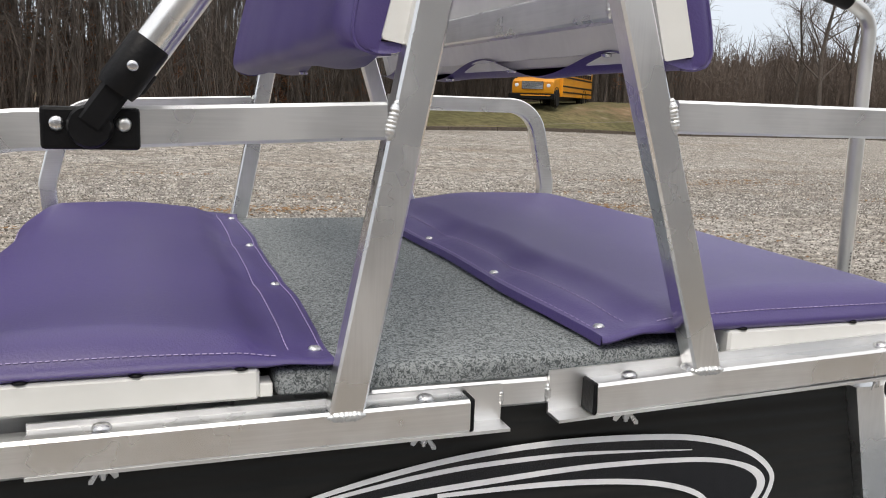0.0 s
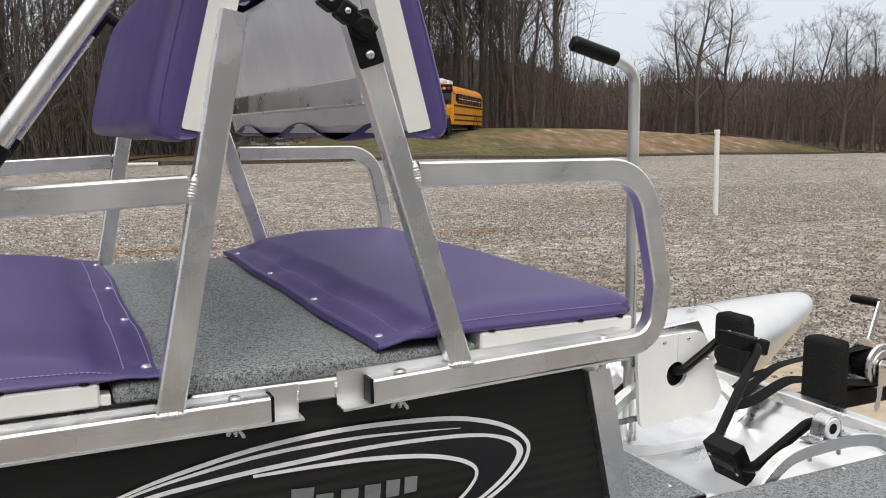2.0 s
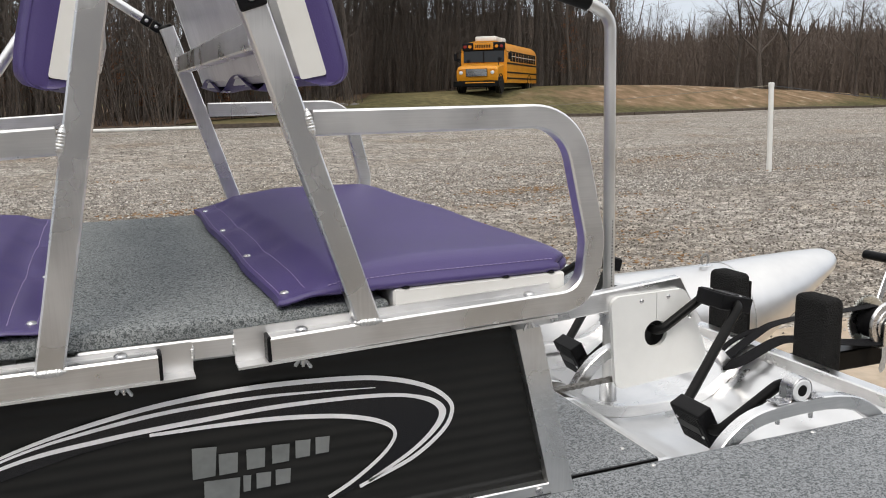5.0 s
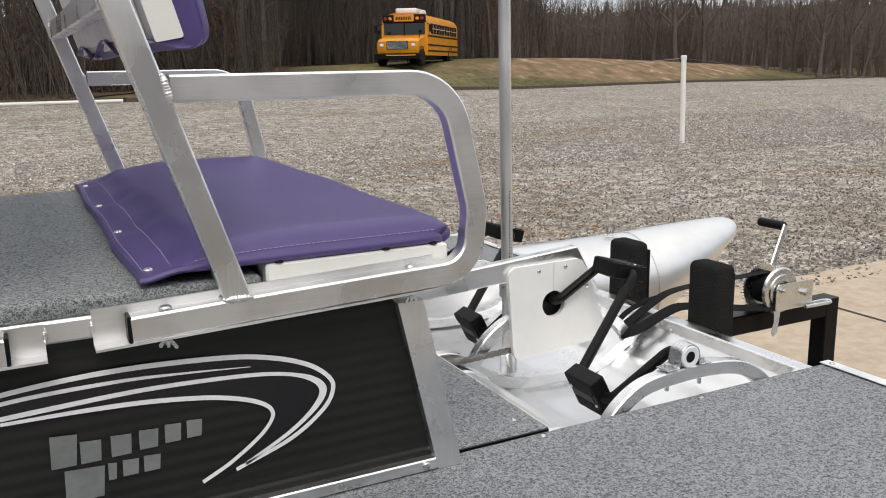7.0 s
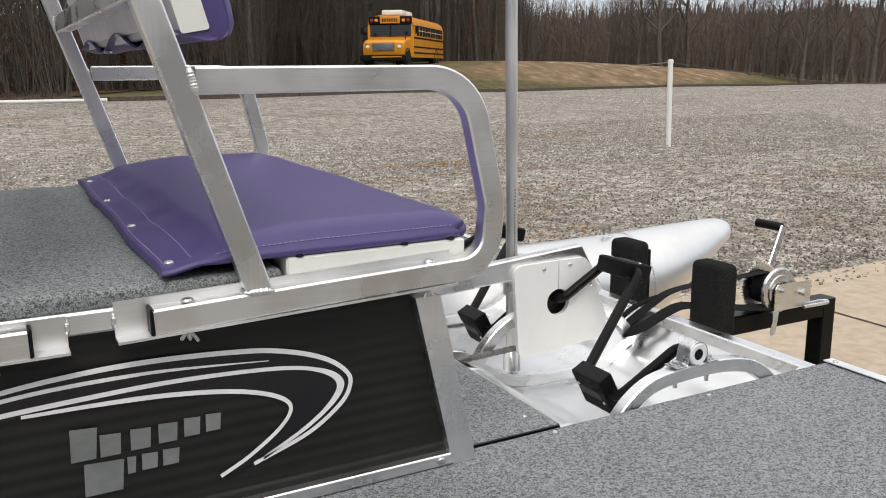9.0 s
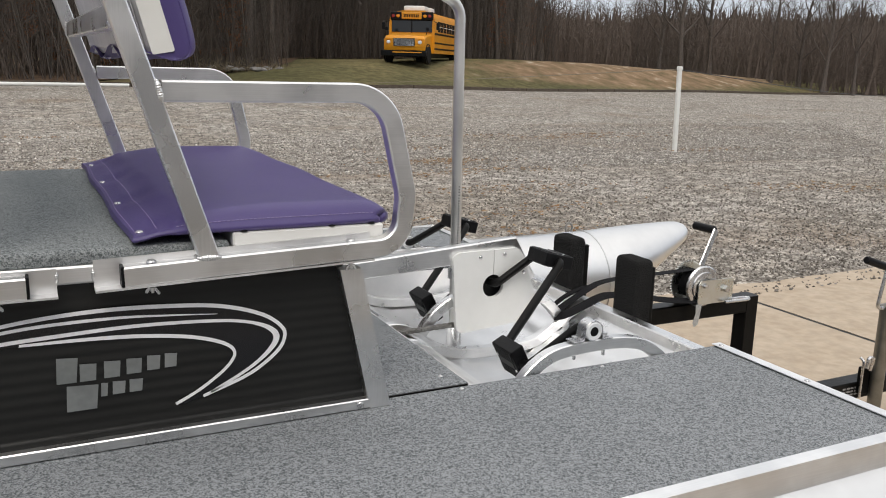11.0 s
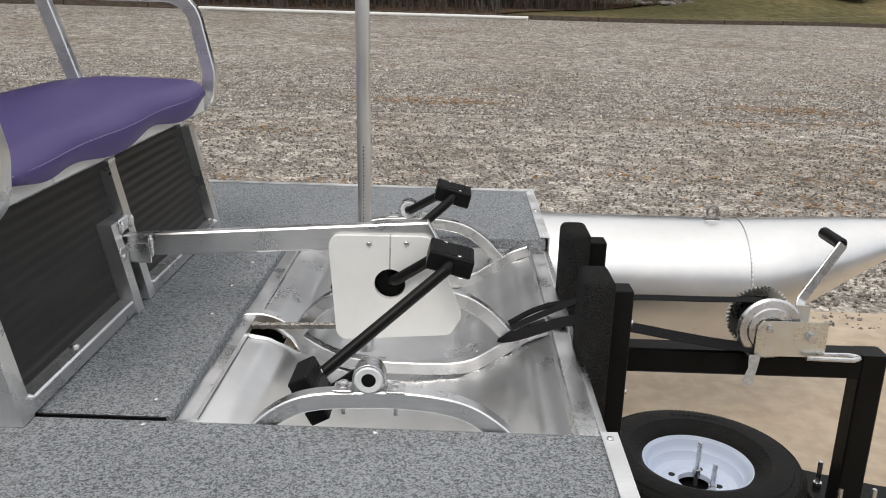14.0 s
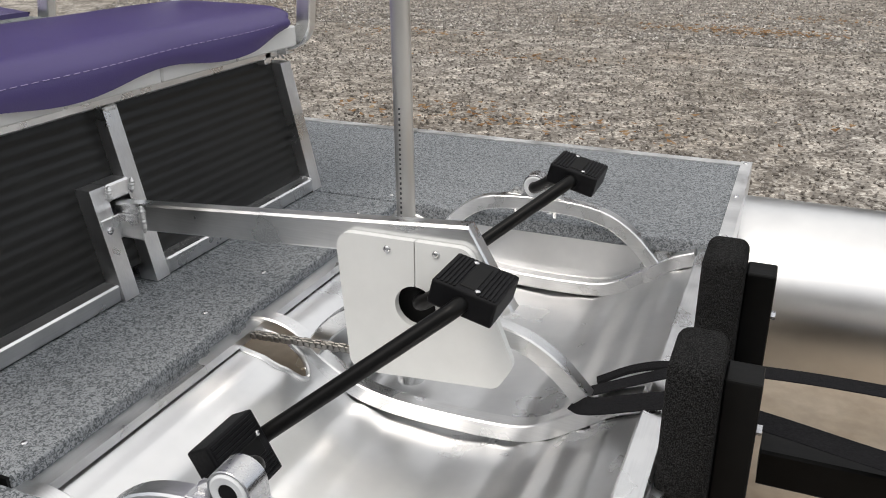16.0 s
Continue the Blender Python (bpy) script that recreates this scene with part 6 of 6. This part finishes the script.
part("pipe_run", sweep([(p.x, p.y, height(p.x, p.y) + 0.05) for p in pts], round_profile(0.055, 12)), WHITE_PVC, pipe, smooth=True).matrix_parent_inverse = Matrix.Translation(-pipe.location)
PX_, PY_ = 10.05, 10.36
post = thing("marker_post", "white plastic pipe post standing in the gravel", "post", (PX_, PY_, 0.0))
part("post_tube", lathe([(0.041, -0.05), (0.041, 1.305)], "z", (0, 0, 0), 20), WHITE_PVC, post, smooth=True).rotation_euler = (0, radians(-1.5), 0)
part("post_cap", lathe([(0.046, 1.305), (0.046, 1.358), (0.036, 1.368), (0, 1.369)], "z", (0, 0, 0), 20), WHITE_PVC, post, smooth=True).rotation_euler = (0, radians(-1.5), 0)
rope = thing("boundary_rope", "dark rope slung from the post across the grass", "rope", (24.0, 17.0, 1.2))
ra, rb = Vector((PX_ - 0.036, PY_, 1.32)), Vector((40.0, 24.0, 1.05))
part("rope_run", sweep([ra.lerp(rb, k / 20) - Vector((0, 0, 0.5 * math.sin(math.pi * k / 20))) for k in range(21)], round_profile(0.008, 6)), BLACK_RUBBER, rope).matrix_parent_inverse = Matrix.Translation(-rope.location)

rope = thing("boundary_rope", "pale rope slung from the post to the edge of the lot", "rope", (10.1, 21.0, 0.9))
ra, rb = Vector((PX_ - 0.036, PY_ + 0.05, 1.32)), Vector((10.2, 32.3, height(10.2, 32.3) + 0.12))
part("rope_run", sweep([ra.lerp(rb, k / 20) - Vector((0, 0, 0.04 * math.sin(math.pi * k / 20))) for k in range(21)], round_profile(0.007, 6)), ROPE, rope).matrix_parent_inverse = Matrix.Translation(-rope.location)

# ---- school bus on the mound ----
def school_bus(at, turn):
    """Conventional school bus; nose towards -y of its own frame."""
    bus = thing("school_bus", "yellow school bus with black rub rails and two white roof units", "bus", (0, 0, 0))
    W, ZF, ZR = 1.20, 0.95, 3.05
    sec = []
    for x, z in [(-W, 0.62), (-W, 2.35), (-W + 0.03, 2.60), (-W + 0.14, 2.82), (-W + 0.36, 2.98), (-0.5, 3.06), (0.5, 3.06), (W - 0.36, 2.98), (W - 0.14, 2.82), (W - 0.03, 2.60), (W, 2.35), (W, 0.62)]:
        sec.append((x, z))
    bm = plate(sec, 0.0, 8.2)
    body = part("body", bm, BUS_YELLOW, bus, "yellow riveted body", True)
    hood = [(0.0, 0.75), (-1.45, 0.75), (-1.52, 1.05), (-1.50, 1.42), (-1.30, 1.58), (0.0, 1.78)]
    bm = bmesh.new()
    rings = []
    for x, s in ((-1.04, 0.88), (-0.98, 0.97), (-0.6, 1.0), (0.6, 1.0), (0.98, 0.97), (1.04, 0.88)):
        rings.append([bm.verts.new((x, y * (1 if s == 1 else 0.97), 0.75 + (z - 0.75) * s)) for y, z in hood])
    for a, b in zip(rings, rings[1:]):
        for i in range(len(hood)):
            bm.faces.new((a[i], a[(i + 1) % len(hood)], b[(i + 1) % len(hood)], b[i]))
    bm.faces.new(rings[0])
    bm.faces.new(rings[-1][::-1])
    bonnet = part("bonnet", bm, BUS_YELLOW, bus, "sloping yellow bonnet", True)
    g = part("grille", box((-0.55, -1.555, 0.98), (0.55, -1.50, 1.42), 0.02, 1), BLACK_PLASTIC, bonnet)
    for i in range(7):
        part("grille_bar", box((-0.53, -1.565, 1.01 + i * 0.058), (0.53, -1.553, 1.03 + i * 0.058)), ZINC, bonnet)
    for s in (-1, 1):
        part("headlight", lathe([(0.10, 0), (0.10, -0.03), (0.06, -0.045), (0, -0.05)], "y", (s * 0.80, -1.50, 1.20), 16), NYLON, bonnet, smooth=True)
        part("marker_lamp", box((s * 0.80 - 0.12, -1.53, 1.34), (s * 0.80 + 0.12, -1.49, 1.42), 0.01, 1), AMBER, bonnet)
    part("bumper", box((-1.16, -1.68, 0.42), (1.16, -1.50, 0.72), 0.02, 1), BLACK_PAINT, bus)
    part("bumper_strip", box((-0.55, -1.70, 0.60), (0.95, -1.675, 0.66), 0.005, 1), BUS_YELLOW, bus)
    part("windscreen", box((-1.06, -0.035, 1.82), (1.06, 0.02, 2.50), 0.02, 1), BUS_GLASS, bus, "dark windscreen")
    part("screen_pillar", box((-0.03, -0.045, 1.80), (0.03, -0.03, 2.52)), BLACK_PLASTIC, bus)
    part("front_cap", box((-1.12, -0.10, 2.50), (1.12, 0.05, 2.98), 0.06, 2), BLACK_PLASTIC, bus, "black warning-lamp panel")
    part("destination_sign", box((-0.52, -0.15, 2.56), (0.52, -0.08, 2.96), 0.03, 1), BUS_YELLOW, bus, "yellow sign housing")
    bm = bmesh.new()
    for i in range(9):
        add_box(bm, (-0.40 + i * 0.09, -0.157, 2.66), (-0.345 + i * 0.09, -0.149, 2.84))
    part("sign_bars", bm, BLACK_PLASTIC, bus)
    for x in (-0.95, -0.70, 0.70, 0.95):
        part("warning_lamp", lathe([(0.09, 0), (0.09, -0.04), (0, -0.05)], "y", (x, -0.10, 2.74), 14), material("red_lens", (0.25, 0.02, 0.015), 0.2) if abs(x) > 0.9 else AMBER, bus, smooth=True)
    for s in (-1, 1):
        for z, h_ in ((1.70, 0.10), (1.18, 0.09), (0.84, 0.09)):
            part("rub_rail", box((s * W - 0.02, 0.02, z), (s * W + 0.02, 8.18, z + h_), 0.008, 1), BLACK_PLASTIC, bus)
        for i in range(10):
            y = 0.75 + i * 0.72
            w = part("side_window", box((s * W - 0.02, y, 1.88), (s * W + 0.012, y + 0.60, 2.48), 0.01, 1), BUS_GLASS, bus, "dark side window")
            part("window_sash", box((s * W - 0.01, y, 2.17), (s * W + 0.018, y + 0.60, 2.20)), WHITE_PVC, w)
        part("mirror", box((s * 1.42 - 0.08, -0.30, 1.95), (s * 1.42 + 0.08, -0.22, 2.35), 0.02, 1), BLACK_PLASTIC, bus)
        part("mirror_arm", sweep([(s * 1.15, -0.05, 2.45), (s * 1.42, -0.26, 2.35)], round_profile(0.02, 8)), BLACK_PLASTIC, bus)
        part("fender_mirror", lathe([(0.10, 0.0), (0.09, 0.06), (0.04, 0.1), (0, 0.105)], "y", (s * 1.05, -1.0, 1.95), 14), BLACK_PLASTIC, bus, smooth=True)
        part("mirror_arm", sweep([(s * 0.95, -0.95, 1.55), (s * 1.05, -0.95, 1.95)], round_profile(0.02, 8)), BLACK_PLASTIC, bus)
        for y in (-0.75, 5.9):
            w = part("wheel", lathe([(0.20, -0.13), (0.46, -0.14), (0.50, -0.10), (0.50, 0.10), (0.46, 0.14), (0.20, 0.13)], "x", (s * 0.98, y, 0.50), 28), TYRE, bus, "black bus tyre", True)
            part("hub", lathe([(0.24, -0.10), (0.20, -0.06), (0, -0.04)] if s < 0 else [(0.24, 0.10), (0.20, 0.06), (0, 0.04)], "x", (s * 0.98, y, 0.50), 18), ZINC, w, smooth=True)
            part("wheel_arch", lathe([(0.56, -0.03), (0.60, -0.03), (0.60, 0.03), (0.56, 0.03), (0.56, -0.03)], "x", (s * (1.04 if y < 0 else 1.19), y, 0.55), 28, cap=False), BLACK_RUBBER, bus)
    part("door", box((-W - 0.02, 0.10, 0.50), (-W + 0.01, 0.68, 2.48), 0.01, 1), BUS_GLASS, bus, "dark folding door")
    part("chassis", box((-0.8, -1.4, 0.40), (0.8, 8.0, 0.66)), BLACK_PAINT, bus)
    for y in (0.35, 1.75):
        part("roof_unit", box((-0.55, y, 3.05), (0.55, y + 1.0, 3.36), 0.08, 3), WHITE_PVC, bus, "white roof air unit", True)
    place(bus, Matrix.Translation(at) @ Matrix.Rotation(radians(turn), 4, "Z") @ Matrix.Diagonal((1.02, 1.06, 0.88, 1)))
    return bus


BX, BY = 19.2, 41.2
school_bus((BX, BY, height(BX, BY) - 0.06), -38)


# ---- bare woods ----
def tube_into(vs, fs, pts, radii, sides):
    base = len(vs)
    for i, (p, r) in enumerate(zip(pts, radii)):
        a, b = pts[max(0, i - 1)], pts[min(len(pts) - 1, i + 1)]
        t = (b - a).normalized()
        ref = Vector((0, 0, 1)) if abs(t.z) < 0.9 else Vector((1, 0, 0))
        s = ref.cross(t).normalized()
        u = t.cross(s)
        for k in range(sides):
            an = 2 * math.pi * k / sides
            vs.append(tuple(p + s * (r * math.cos(an)) + u * (r * math.sin(an))))
    for i in range(len(pts) - 1):
        for k in range(sides):
            a0, a1 = base + i * sides + k, base + i * sides + (k + 1) % sides
            fs.append((a0, a1, a1 + sides, a0 + sides))


def tree_mesh(seed, tall, girth, clear, spread, fork):
    """A leafless tree: tapered trunk with limbs, and a crown of fine twigs."""
    rng = random.Random(seed)
    tv, tf, cv, cf = [], [], [], []

    def limb(p, d, length, r, level):
        n = (9, 6, 4, 2)[level]
        pts, rad = [p.copy()], [r]
        for i in range(n):
            wob = (0.05, 0.16, 0.25, 0.3)[level]
            d = (d + Vector((rng.gauss(0, wob), rng.gauss(0, wob), rng.gauss(0.06 if level else 0.0, wob * 0.6)))).normalized()
            pts.append(pts[-1] + d * (length / n))
            k = (i + 1) / n
            rad.append(r * (1 - 0.82 * k) if level else r * (1 - 0.78 * k ** 1.2))
        if level == 0:
            rad[0] = r * 1.35
        tube_into(tv if level < 2 else cv, tf if level < 2 else cf, pts, rad, (8, 5, 3, 3)[level])
        if level == 3:
            return
        count = (fork, 8, 8)[level]
        for c in range(count):
            k = (clear + (1 - clear) * (c + rng.random()) / count) if level == 0 else 0.2 + 0.8 * rng.random()
            i = min(n - 1, int(k * n))
            q = pts[i].lerp(pts[i + 1], k * n - i)
            rr = rad[i] + (rad[i + 1] - rad[i]) * (k * n - i)
            axis = (pts[i + 1] - pts[i]).normalized()
            an = rng.uniform(0, 6.283)
            side = Vector((math.cos(an), math.sin(an), 0))
            side = (side - axis * side.dot(axis)).normalized()
            up = rng.uniform(0.5, 1.1) if level == 0 else rng.uniform(0.4, 0.9)
            nd = (side * spread + axis * up + Vector((0, 0, 0.25))).normalized()
            ln = length * ((0.55 - 0.30 * k) if level == 0 else rng.uniform(0.32, 0.55))
            limb(q, nd, ln, max(0.009, rr * (0.5 if level == 0 else 0.55)), level + 1)

    limb(Vector((0, 0, -0.2)), Vector((rng.gauss(0, 0.03), rng.gauss(0, 0.03), 1)), tall, girth, 0)
    out = []
    for nm, v, f, m in (("trunk", tv, tf, BARK), ("crown", cv, cf, TWIG)):
        me = bpy.data.meshes.new(nm)
        me.from_pydata(v, [], f)
        me.materials.append(m)
        for p in me.polygons:
            p.use_smooth = True
        out.append(me)
    return out


def plant(meshes, at, scale, turn, label, group, proto=None):
    ob = thing("tree", label, "tree", (0, 0, 0), group=group)
    for me in meshes:
        new(me.name.split(".")[0], me).parent = ob
    place(ob, Matrix.Translation(at) @ Matrix.Rotation(turn, 4, "Z") @ Matrix.Scale(scale, 4))
    return ob


forest = [tree_mesh(11, 19, 0.20, 0.30, 0.75, 14), tree_mesh(12, 17, 0.15, 0.35, 0.7, 13), tree_mesh(13, 21, 0.26, 0.28, 0.8, 15), tree_mesh(14, 15, 0.10, 0.25, 0.65, 12), tree_mesh(15, 18, 0.17, 0.45, 0.7, 12), tree_mesh(19, 13, 0.08, 0.2, 0.7, 12)]
open_grown = [tree_mesh(16, 13, 0.24, 0.22, 1.0, 17), tree_mesh(17, 12, 0.20, 0.25, 0.9, 16), tree_mesh(18, 11, 0.17, 0.2, 0.95, 15)]
rng = random.Random(21)
made = 0
tries = 0
taken = []
while made < 185 and tries < 4000:
    tries += 1
    x = rng.uniform(-48, 33)
    back = 2.0 + 24 * rng.random() ** 1.5
    y = lot_edge(x) + back + (7.5 if x > 3 else 0) + (9.5 if 13 < x < 29 else 0)
    if any((x - a) ** 2 + (y - b) ** 2 < 1.1 for a, b in taken) or (x > 26 and back > 16):
        continue
    taken.append((x, y))
    plant(rng.choice(forest), (x, y, height(x, y) - 0.05), rng.uniform(0.85, 1.2), rng.uniform(0, 6.28), "tall bare hardwood at the edge of the woods", "bare trees of the near woods")
    made += 1
# deeper trees behind the bus, up to where the woods break off
for i in range(46):
    a = radians(rng.uniform(17, 32.3))
    d = rng.uniform(60, 84)
    x, y = d * math.sin(a), d * math.cos(a)
    plant(rng.choice(forest), (x, y, height(x, y) - 0.05), rng.uniform(0.68, 0.95) * (0.62 if a > radians(31.3) else 1.0), rng.uniform(0, 6.28), "tall bare hardwood deep in the woods", "bare trees of the near woods")
# farther trees past the gap in the woods
for i in range(80):
    a = radians(rng.uniform(34.5, 72))
    d = rng.uniform(80, 115)
    x, y = d * math.sin(a), d * math.cos(a)
    plant(rng.choice(forest), (x, y, height(x, y) - 0.05), rng.uniform(0.26, 0.40), rng.uniform(0, 6.28), "small bare hardwood in the far woods", "bare trees of the far woods")
for a, d, s, k in ((40.8, 74, 0.80, 1), (42.2, 72, 0.85, 0), (43.9, 75, 0.88, 1), (47.6, 74, 0.76, 2), (49.2, 76, 0.70, 0), (50.6, 72, 0.80, 1), (52.3, 73, 0.84, 2), (54.5, 74, 0.88, 0), (58, 75, 0.85, 1), (62, 76, 0.85, 2)):
    x, y = d * math.sin(radians(a)), d * math.cos(radians(a))
    plant(open_grown[k], (x, y, height(x, y) - 0.05), s, a * 7.0, "spreading bare tree standing before the far woods", "spreading trees past the mound")


def undergrowth(name, count, area, tall, mat, seed, label, twigs=9, fine=0.005):
    """Thin stems with a few twigs each, joined: nobody could count them."""
    rng = random.Random(seed)
    vs, fs = [], []
    for i in range(count):
        x, y = area(rng)
        z = height(x, y) - 0.05
        h_ = tall * rng.uniform(0.45, 1.25)
        top = Vector((x + rng.gauss(0, 0.12 * h_), y + rng.gauss(0, 0.12 * h_), z + h_))
        p = Vector((x, y, z))
        mid = p.lerp(top, 0.5) + Vector((rng.gauss(0, 0.05 * h_), rng.gauss(0, 0.05 * h_), 0))
        r = fine * rng.uniform(1.5, 5)
        tube_into(vs, fs, [p, mid, top], [r, r * 0.7, r * 0.25], 3)
        for k in range(twigs):
            q = p.lerp(top, rng.uniform(0.15, 0.95))
            d = Vector((rng.gauss(0, 1), rng.gauss(0, 1), rng.uniform(0.1, 1.3))).normalized() * h_ * rng.uniform(0.12, 0.32)
            tube_into(vs, fs, [q, q + d * 0.5 + Vector((0, 0, 0.03 * h_)), q + d], [fine * 1.3, fine, fine * 0.4], 3)
    me = bpy.data.meshes.new(name)
    me.from_pydata(vs, [], fs)
    me.materials.append(mat)
    return tagged(new(name, me), label, "undergrowth", kind="stuff")


def near_woods(r):
    x = r.uniform(-50, 34)
    return x, lot_edge(x) + 1.2 + 24 * r.random() ** 1.3 + (7 if x > 3 else 0) + (9.0 if 13 < x < 29 else 0)


def far_woods(r):
    a, d = radians(r.uniform(33, 80)), r.uniform(74, 120)
    return d * math.sin(a), d * math.cos(a)


undergrowth("undergrowth", 4200, near_woods, 3.8, TWIG, 31, "tangle of bare saplings and brush in the near woods")
undergrowth("pole_saplings", 2300, near_woods, 11.0, BARK, 33, "slender bare poles among the near woods", 14, 0.010)
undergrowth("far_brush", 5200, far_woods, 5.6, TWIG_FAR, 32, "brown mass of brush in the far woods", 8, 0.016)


def leafy_sapling(at, tall, seed):
    """A small tree that still holds its dry rust-coloured leaves."""
    rng = random.Random(seed)
    ob = thing("beech_sapling", "sapling with clinging rust-brown dry leaves", "tree", (0, 0, 0), group="leafy saplings in the woods")
    vs, fs, lv, lf = [], [], [], []
    tube_into(vs, fs, [Vector((0, 0, -0.1)), Vector((0.05, 0, tall * 0.5)), Vector((0, 0.08, tall))], [0.05, 0.035, 0.01], 6)
    for i in range(46):
        z = tall * (0.18 + 0.8 * i / 46)
        a = rng.uniform(0, 6.28)
        ln = (1.1 - 0.7 * i / 46) * tall * 0.22 * rng.uniform(0.6, 1.2)
        p = Vector((0, 0, z))
        q = p + Vector((math.cos(a) * ln, math.sin(a) * ln, ln * 0.25))
        tube_into(vs, fs, [p, p.lerp(q, 0.5), q], [0.012, 0.008, 0.003], 3)
        for k in range(26):
            c = p.lerp(q, rng.uniform(0.25, 1.0)) + Vector((rng.gauss(0, 0.09), rng.gauss(0, 0.09), rng.gauss(-0.03, 0.07)))
            s = rng.uniform(0.03, 0.07)
            u = Vector((rng.gauss(0, 1), rng.gauss(0, 1), rng.gauss(0, 1))).normalized()
            w = u.cross(Vector((rng.gauss(0, 1), rng.gauss(0, 1), rng.gauss(0, 1)))).normalized()
            b = len(lv)
            lv += [tuple(c - u * s), tuple(c + w * s * 0.5), tuple(c + u * s), tuple(c - w * s * 0.5 + Vector((0, 0, 0.01)))]
            lf += [(b, b + 1, b + 2), (b, b + 2, b + 3)]
    for nm, v, f, m in (("stem", vs, fs, BARK), ("dry_leaves", lv, lf, DRY_LEAF)):
        me = bpy.data.meshes.new(nm)
        me.from_pydata(v, [], f)
        me.materials.append(m)
        new(nm, me).parent = ob
    place(ob, Matrix.Translation(at))


for i, (a, d, t_) in enumerate(((-3.5, 38, 4.6), (-6.0, 36, 5.6), (-4.6, 40, 6.2), (-1.2, 42, 5.2), (5.6, 40, 3.0), (3.0, 41, 3.2), (8.2, 42, 3.6), (10.2, 44, 4.2), (-8, 40, 4.4), (1.2, 37, 5.6), (6.8, 41, 5.0), (13.5, 43, 4.6), (-11.5, 36, 6.5), (30.5, 58, 5.0), (33.0, 60, 5.5))):
    x, y = d * math.sin(radians(a)), d * math.cos(radians(a))
    y = max(y, lot_edge(x) + 2.5)
    leafy_sapling((x, y, height(x, y) - 0.05), t_, 50 + i)

# brown leaf litter under the trees
bm = bmesh.new()
rows = []
for o in (0.9, 1.6, 3, 5, 8, 12, 17, 24, 34, 50, 75):
    row = []
    for x in np.arange(-62, 62.1, 2.0):
        far = o + 8.0 * step((x - 1) / 6) + 9.0 * step((x - 12) / 5) + 0.8 * noise.noise((x * 0.3, o * 0.1, 9.0))
        y = lot_edge(x) + far
        row.append(bm.verts.new((x, y, height(x, y) + 0.03)))
    rows.append(row)
for r0, r1 in zip(rows, rows[1:]):
    for i in range(len(r0) - 1):
        bm.faces.new((r0[i], r0[i + 1], r1[i + 1], r1[i]))
tagged(part("forest_floor", bm, LITTER, smooth=True), "brown leaf litter on the ground under the trees", "ground", kind="structure")

# brush and rubble heap at the wood's edge
def heap(x, y, seed):
    rng = random.Random(seed)
    ob = thing("brush_heap", "heap of pale rubble and dead brush by the woods", "heap", (0, 0, 0))
    bm = bmesh.new()
    for i in range(14):
        s = rng.uniform(0.10, 0.24)
        got = bmesh.ops.create_icosphere(bm, subdivisions=2, radius=s, matrix=Matrix.Translation((rng.gauss(0, 1.0), rng.gauss(0, 0.5), s * 0.5)) @ Matrix.Diagonal((1.3, 1, 0.65, 1)))
        for v in got["verts"]:
            v.co += Vector(noise.noise_vector(v.co * 4)) * s * 0.35
    tagged(part("rubble", bm, ROCK, ob), kind="stuff")
    vs, fs = [], []
    for i in range(320):
        p = Vector((rng.gauss(-1.6, 1.5), rng.gauss(0.2, 0.6), 0))
        d = Vector((rng.gauss(0, 0.5), rng.gauss(0, 0.5), rng.uniform(0.2, 1.0))) * rng.uniform(0.4, 1.0)
        tube_into(vs, fs, [p, p + d * 0.6, p + d + Vector((rng.gauss(0, 0.15), 0, -0.1))], [0.012, 0.009, 0.004], 3)
    me = bpy.data.meshes.new("dead_brush")
    me.from_pydata(vs, [], fs)
    me.materials.append(BRUSH)
    tagged(new("dead_brush", me), kind="stuff").parent = ob
    place(ob, Matrix.Translation((x, y, height(x, y) - 0.05)))


heap(11.0, 40.6, 3)

# wooded rise in the far distance
RIDGE = material("far_wooded_rise", (0.080, 0.066, 0.057), rough=1.0, spec=0.0, color2=(0.150, 0.124, 0.107), scale=0.35, detail=10, stretch=(1, 1, 0.35))
bm = bmesh.new()
prev = None
rng = random.Random(41)
for i in range(0, 700 * 3):
    i /= 3
    a = radians(-75 + 160 * i / 700)
    d = 150 + 12 * noise.noise((i * 0.01, 0, 0))
    top = (9.0 + 5.0 * step((math.degrees(a) - 4) / 5) - 4.5 * step((math.degrees(a) - 31) / 4)) + 2.2 * noise.noise((i * 0.02, 1, 0)) + 1.5 * noise.noise((i * 0.17, 2, 0)) + 1.0 * noise.noise((i * 0.63, 3, 0)) + 2.6 * rng.random() ** 2.5
    row = [bm.verts.new((d * math.sin(a) * k, d * math.cos(a) * k, z)) for z, k in ((-1, 1), (top * 0.6, 1.01), (top, 1.03))]
    if prev:
        for j in range(2):
            bm.faces.new((prev[j], row[j], row[j + 1], prev[j + 1]))
    prev = row
tagged(part("backdrop", bm, RIDGE), "distant brown wooded rise", "backdrop", kind="structure")
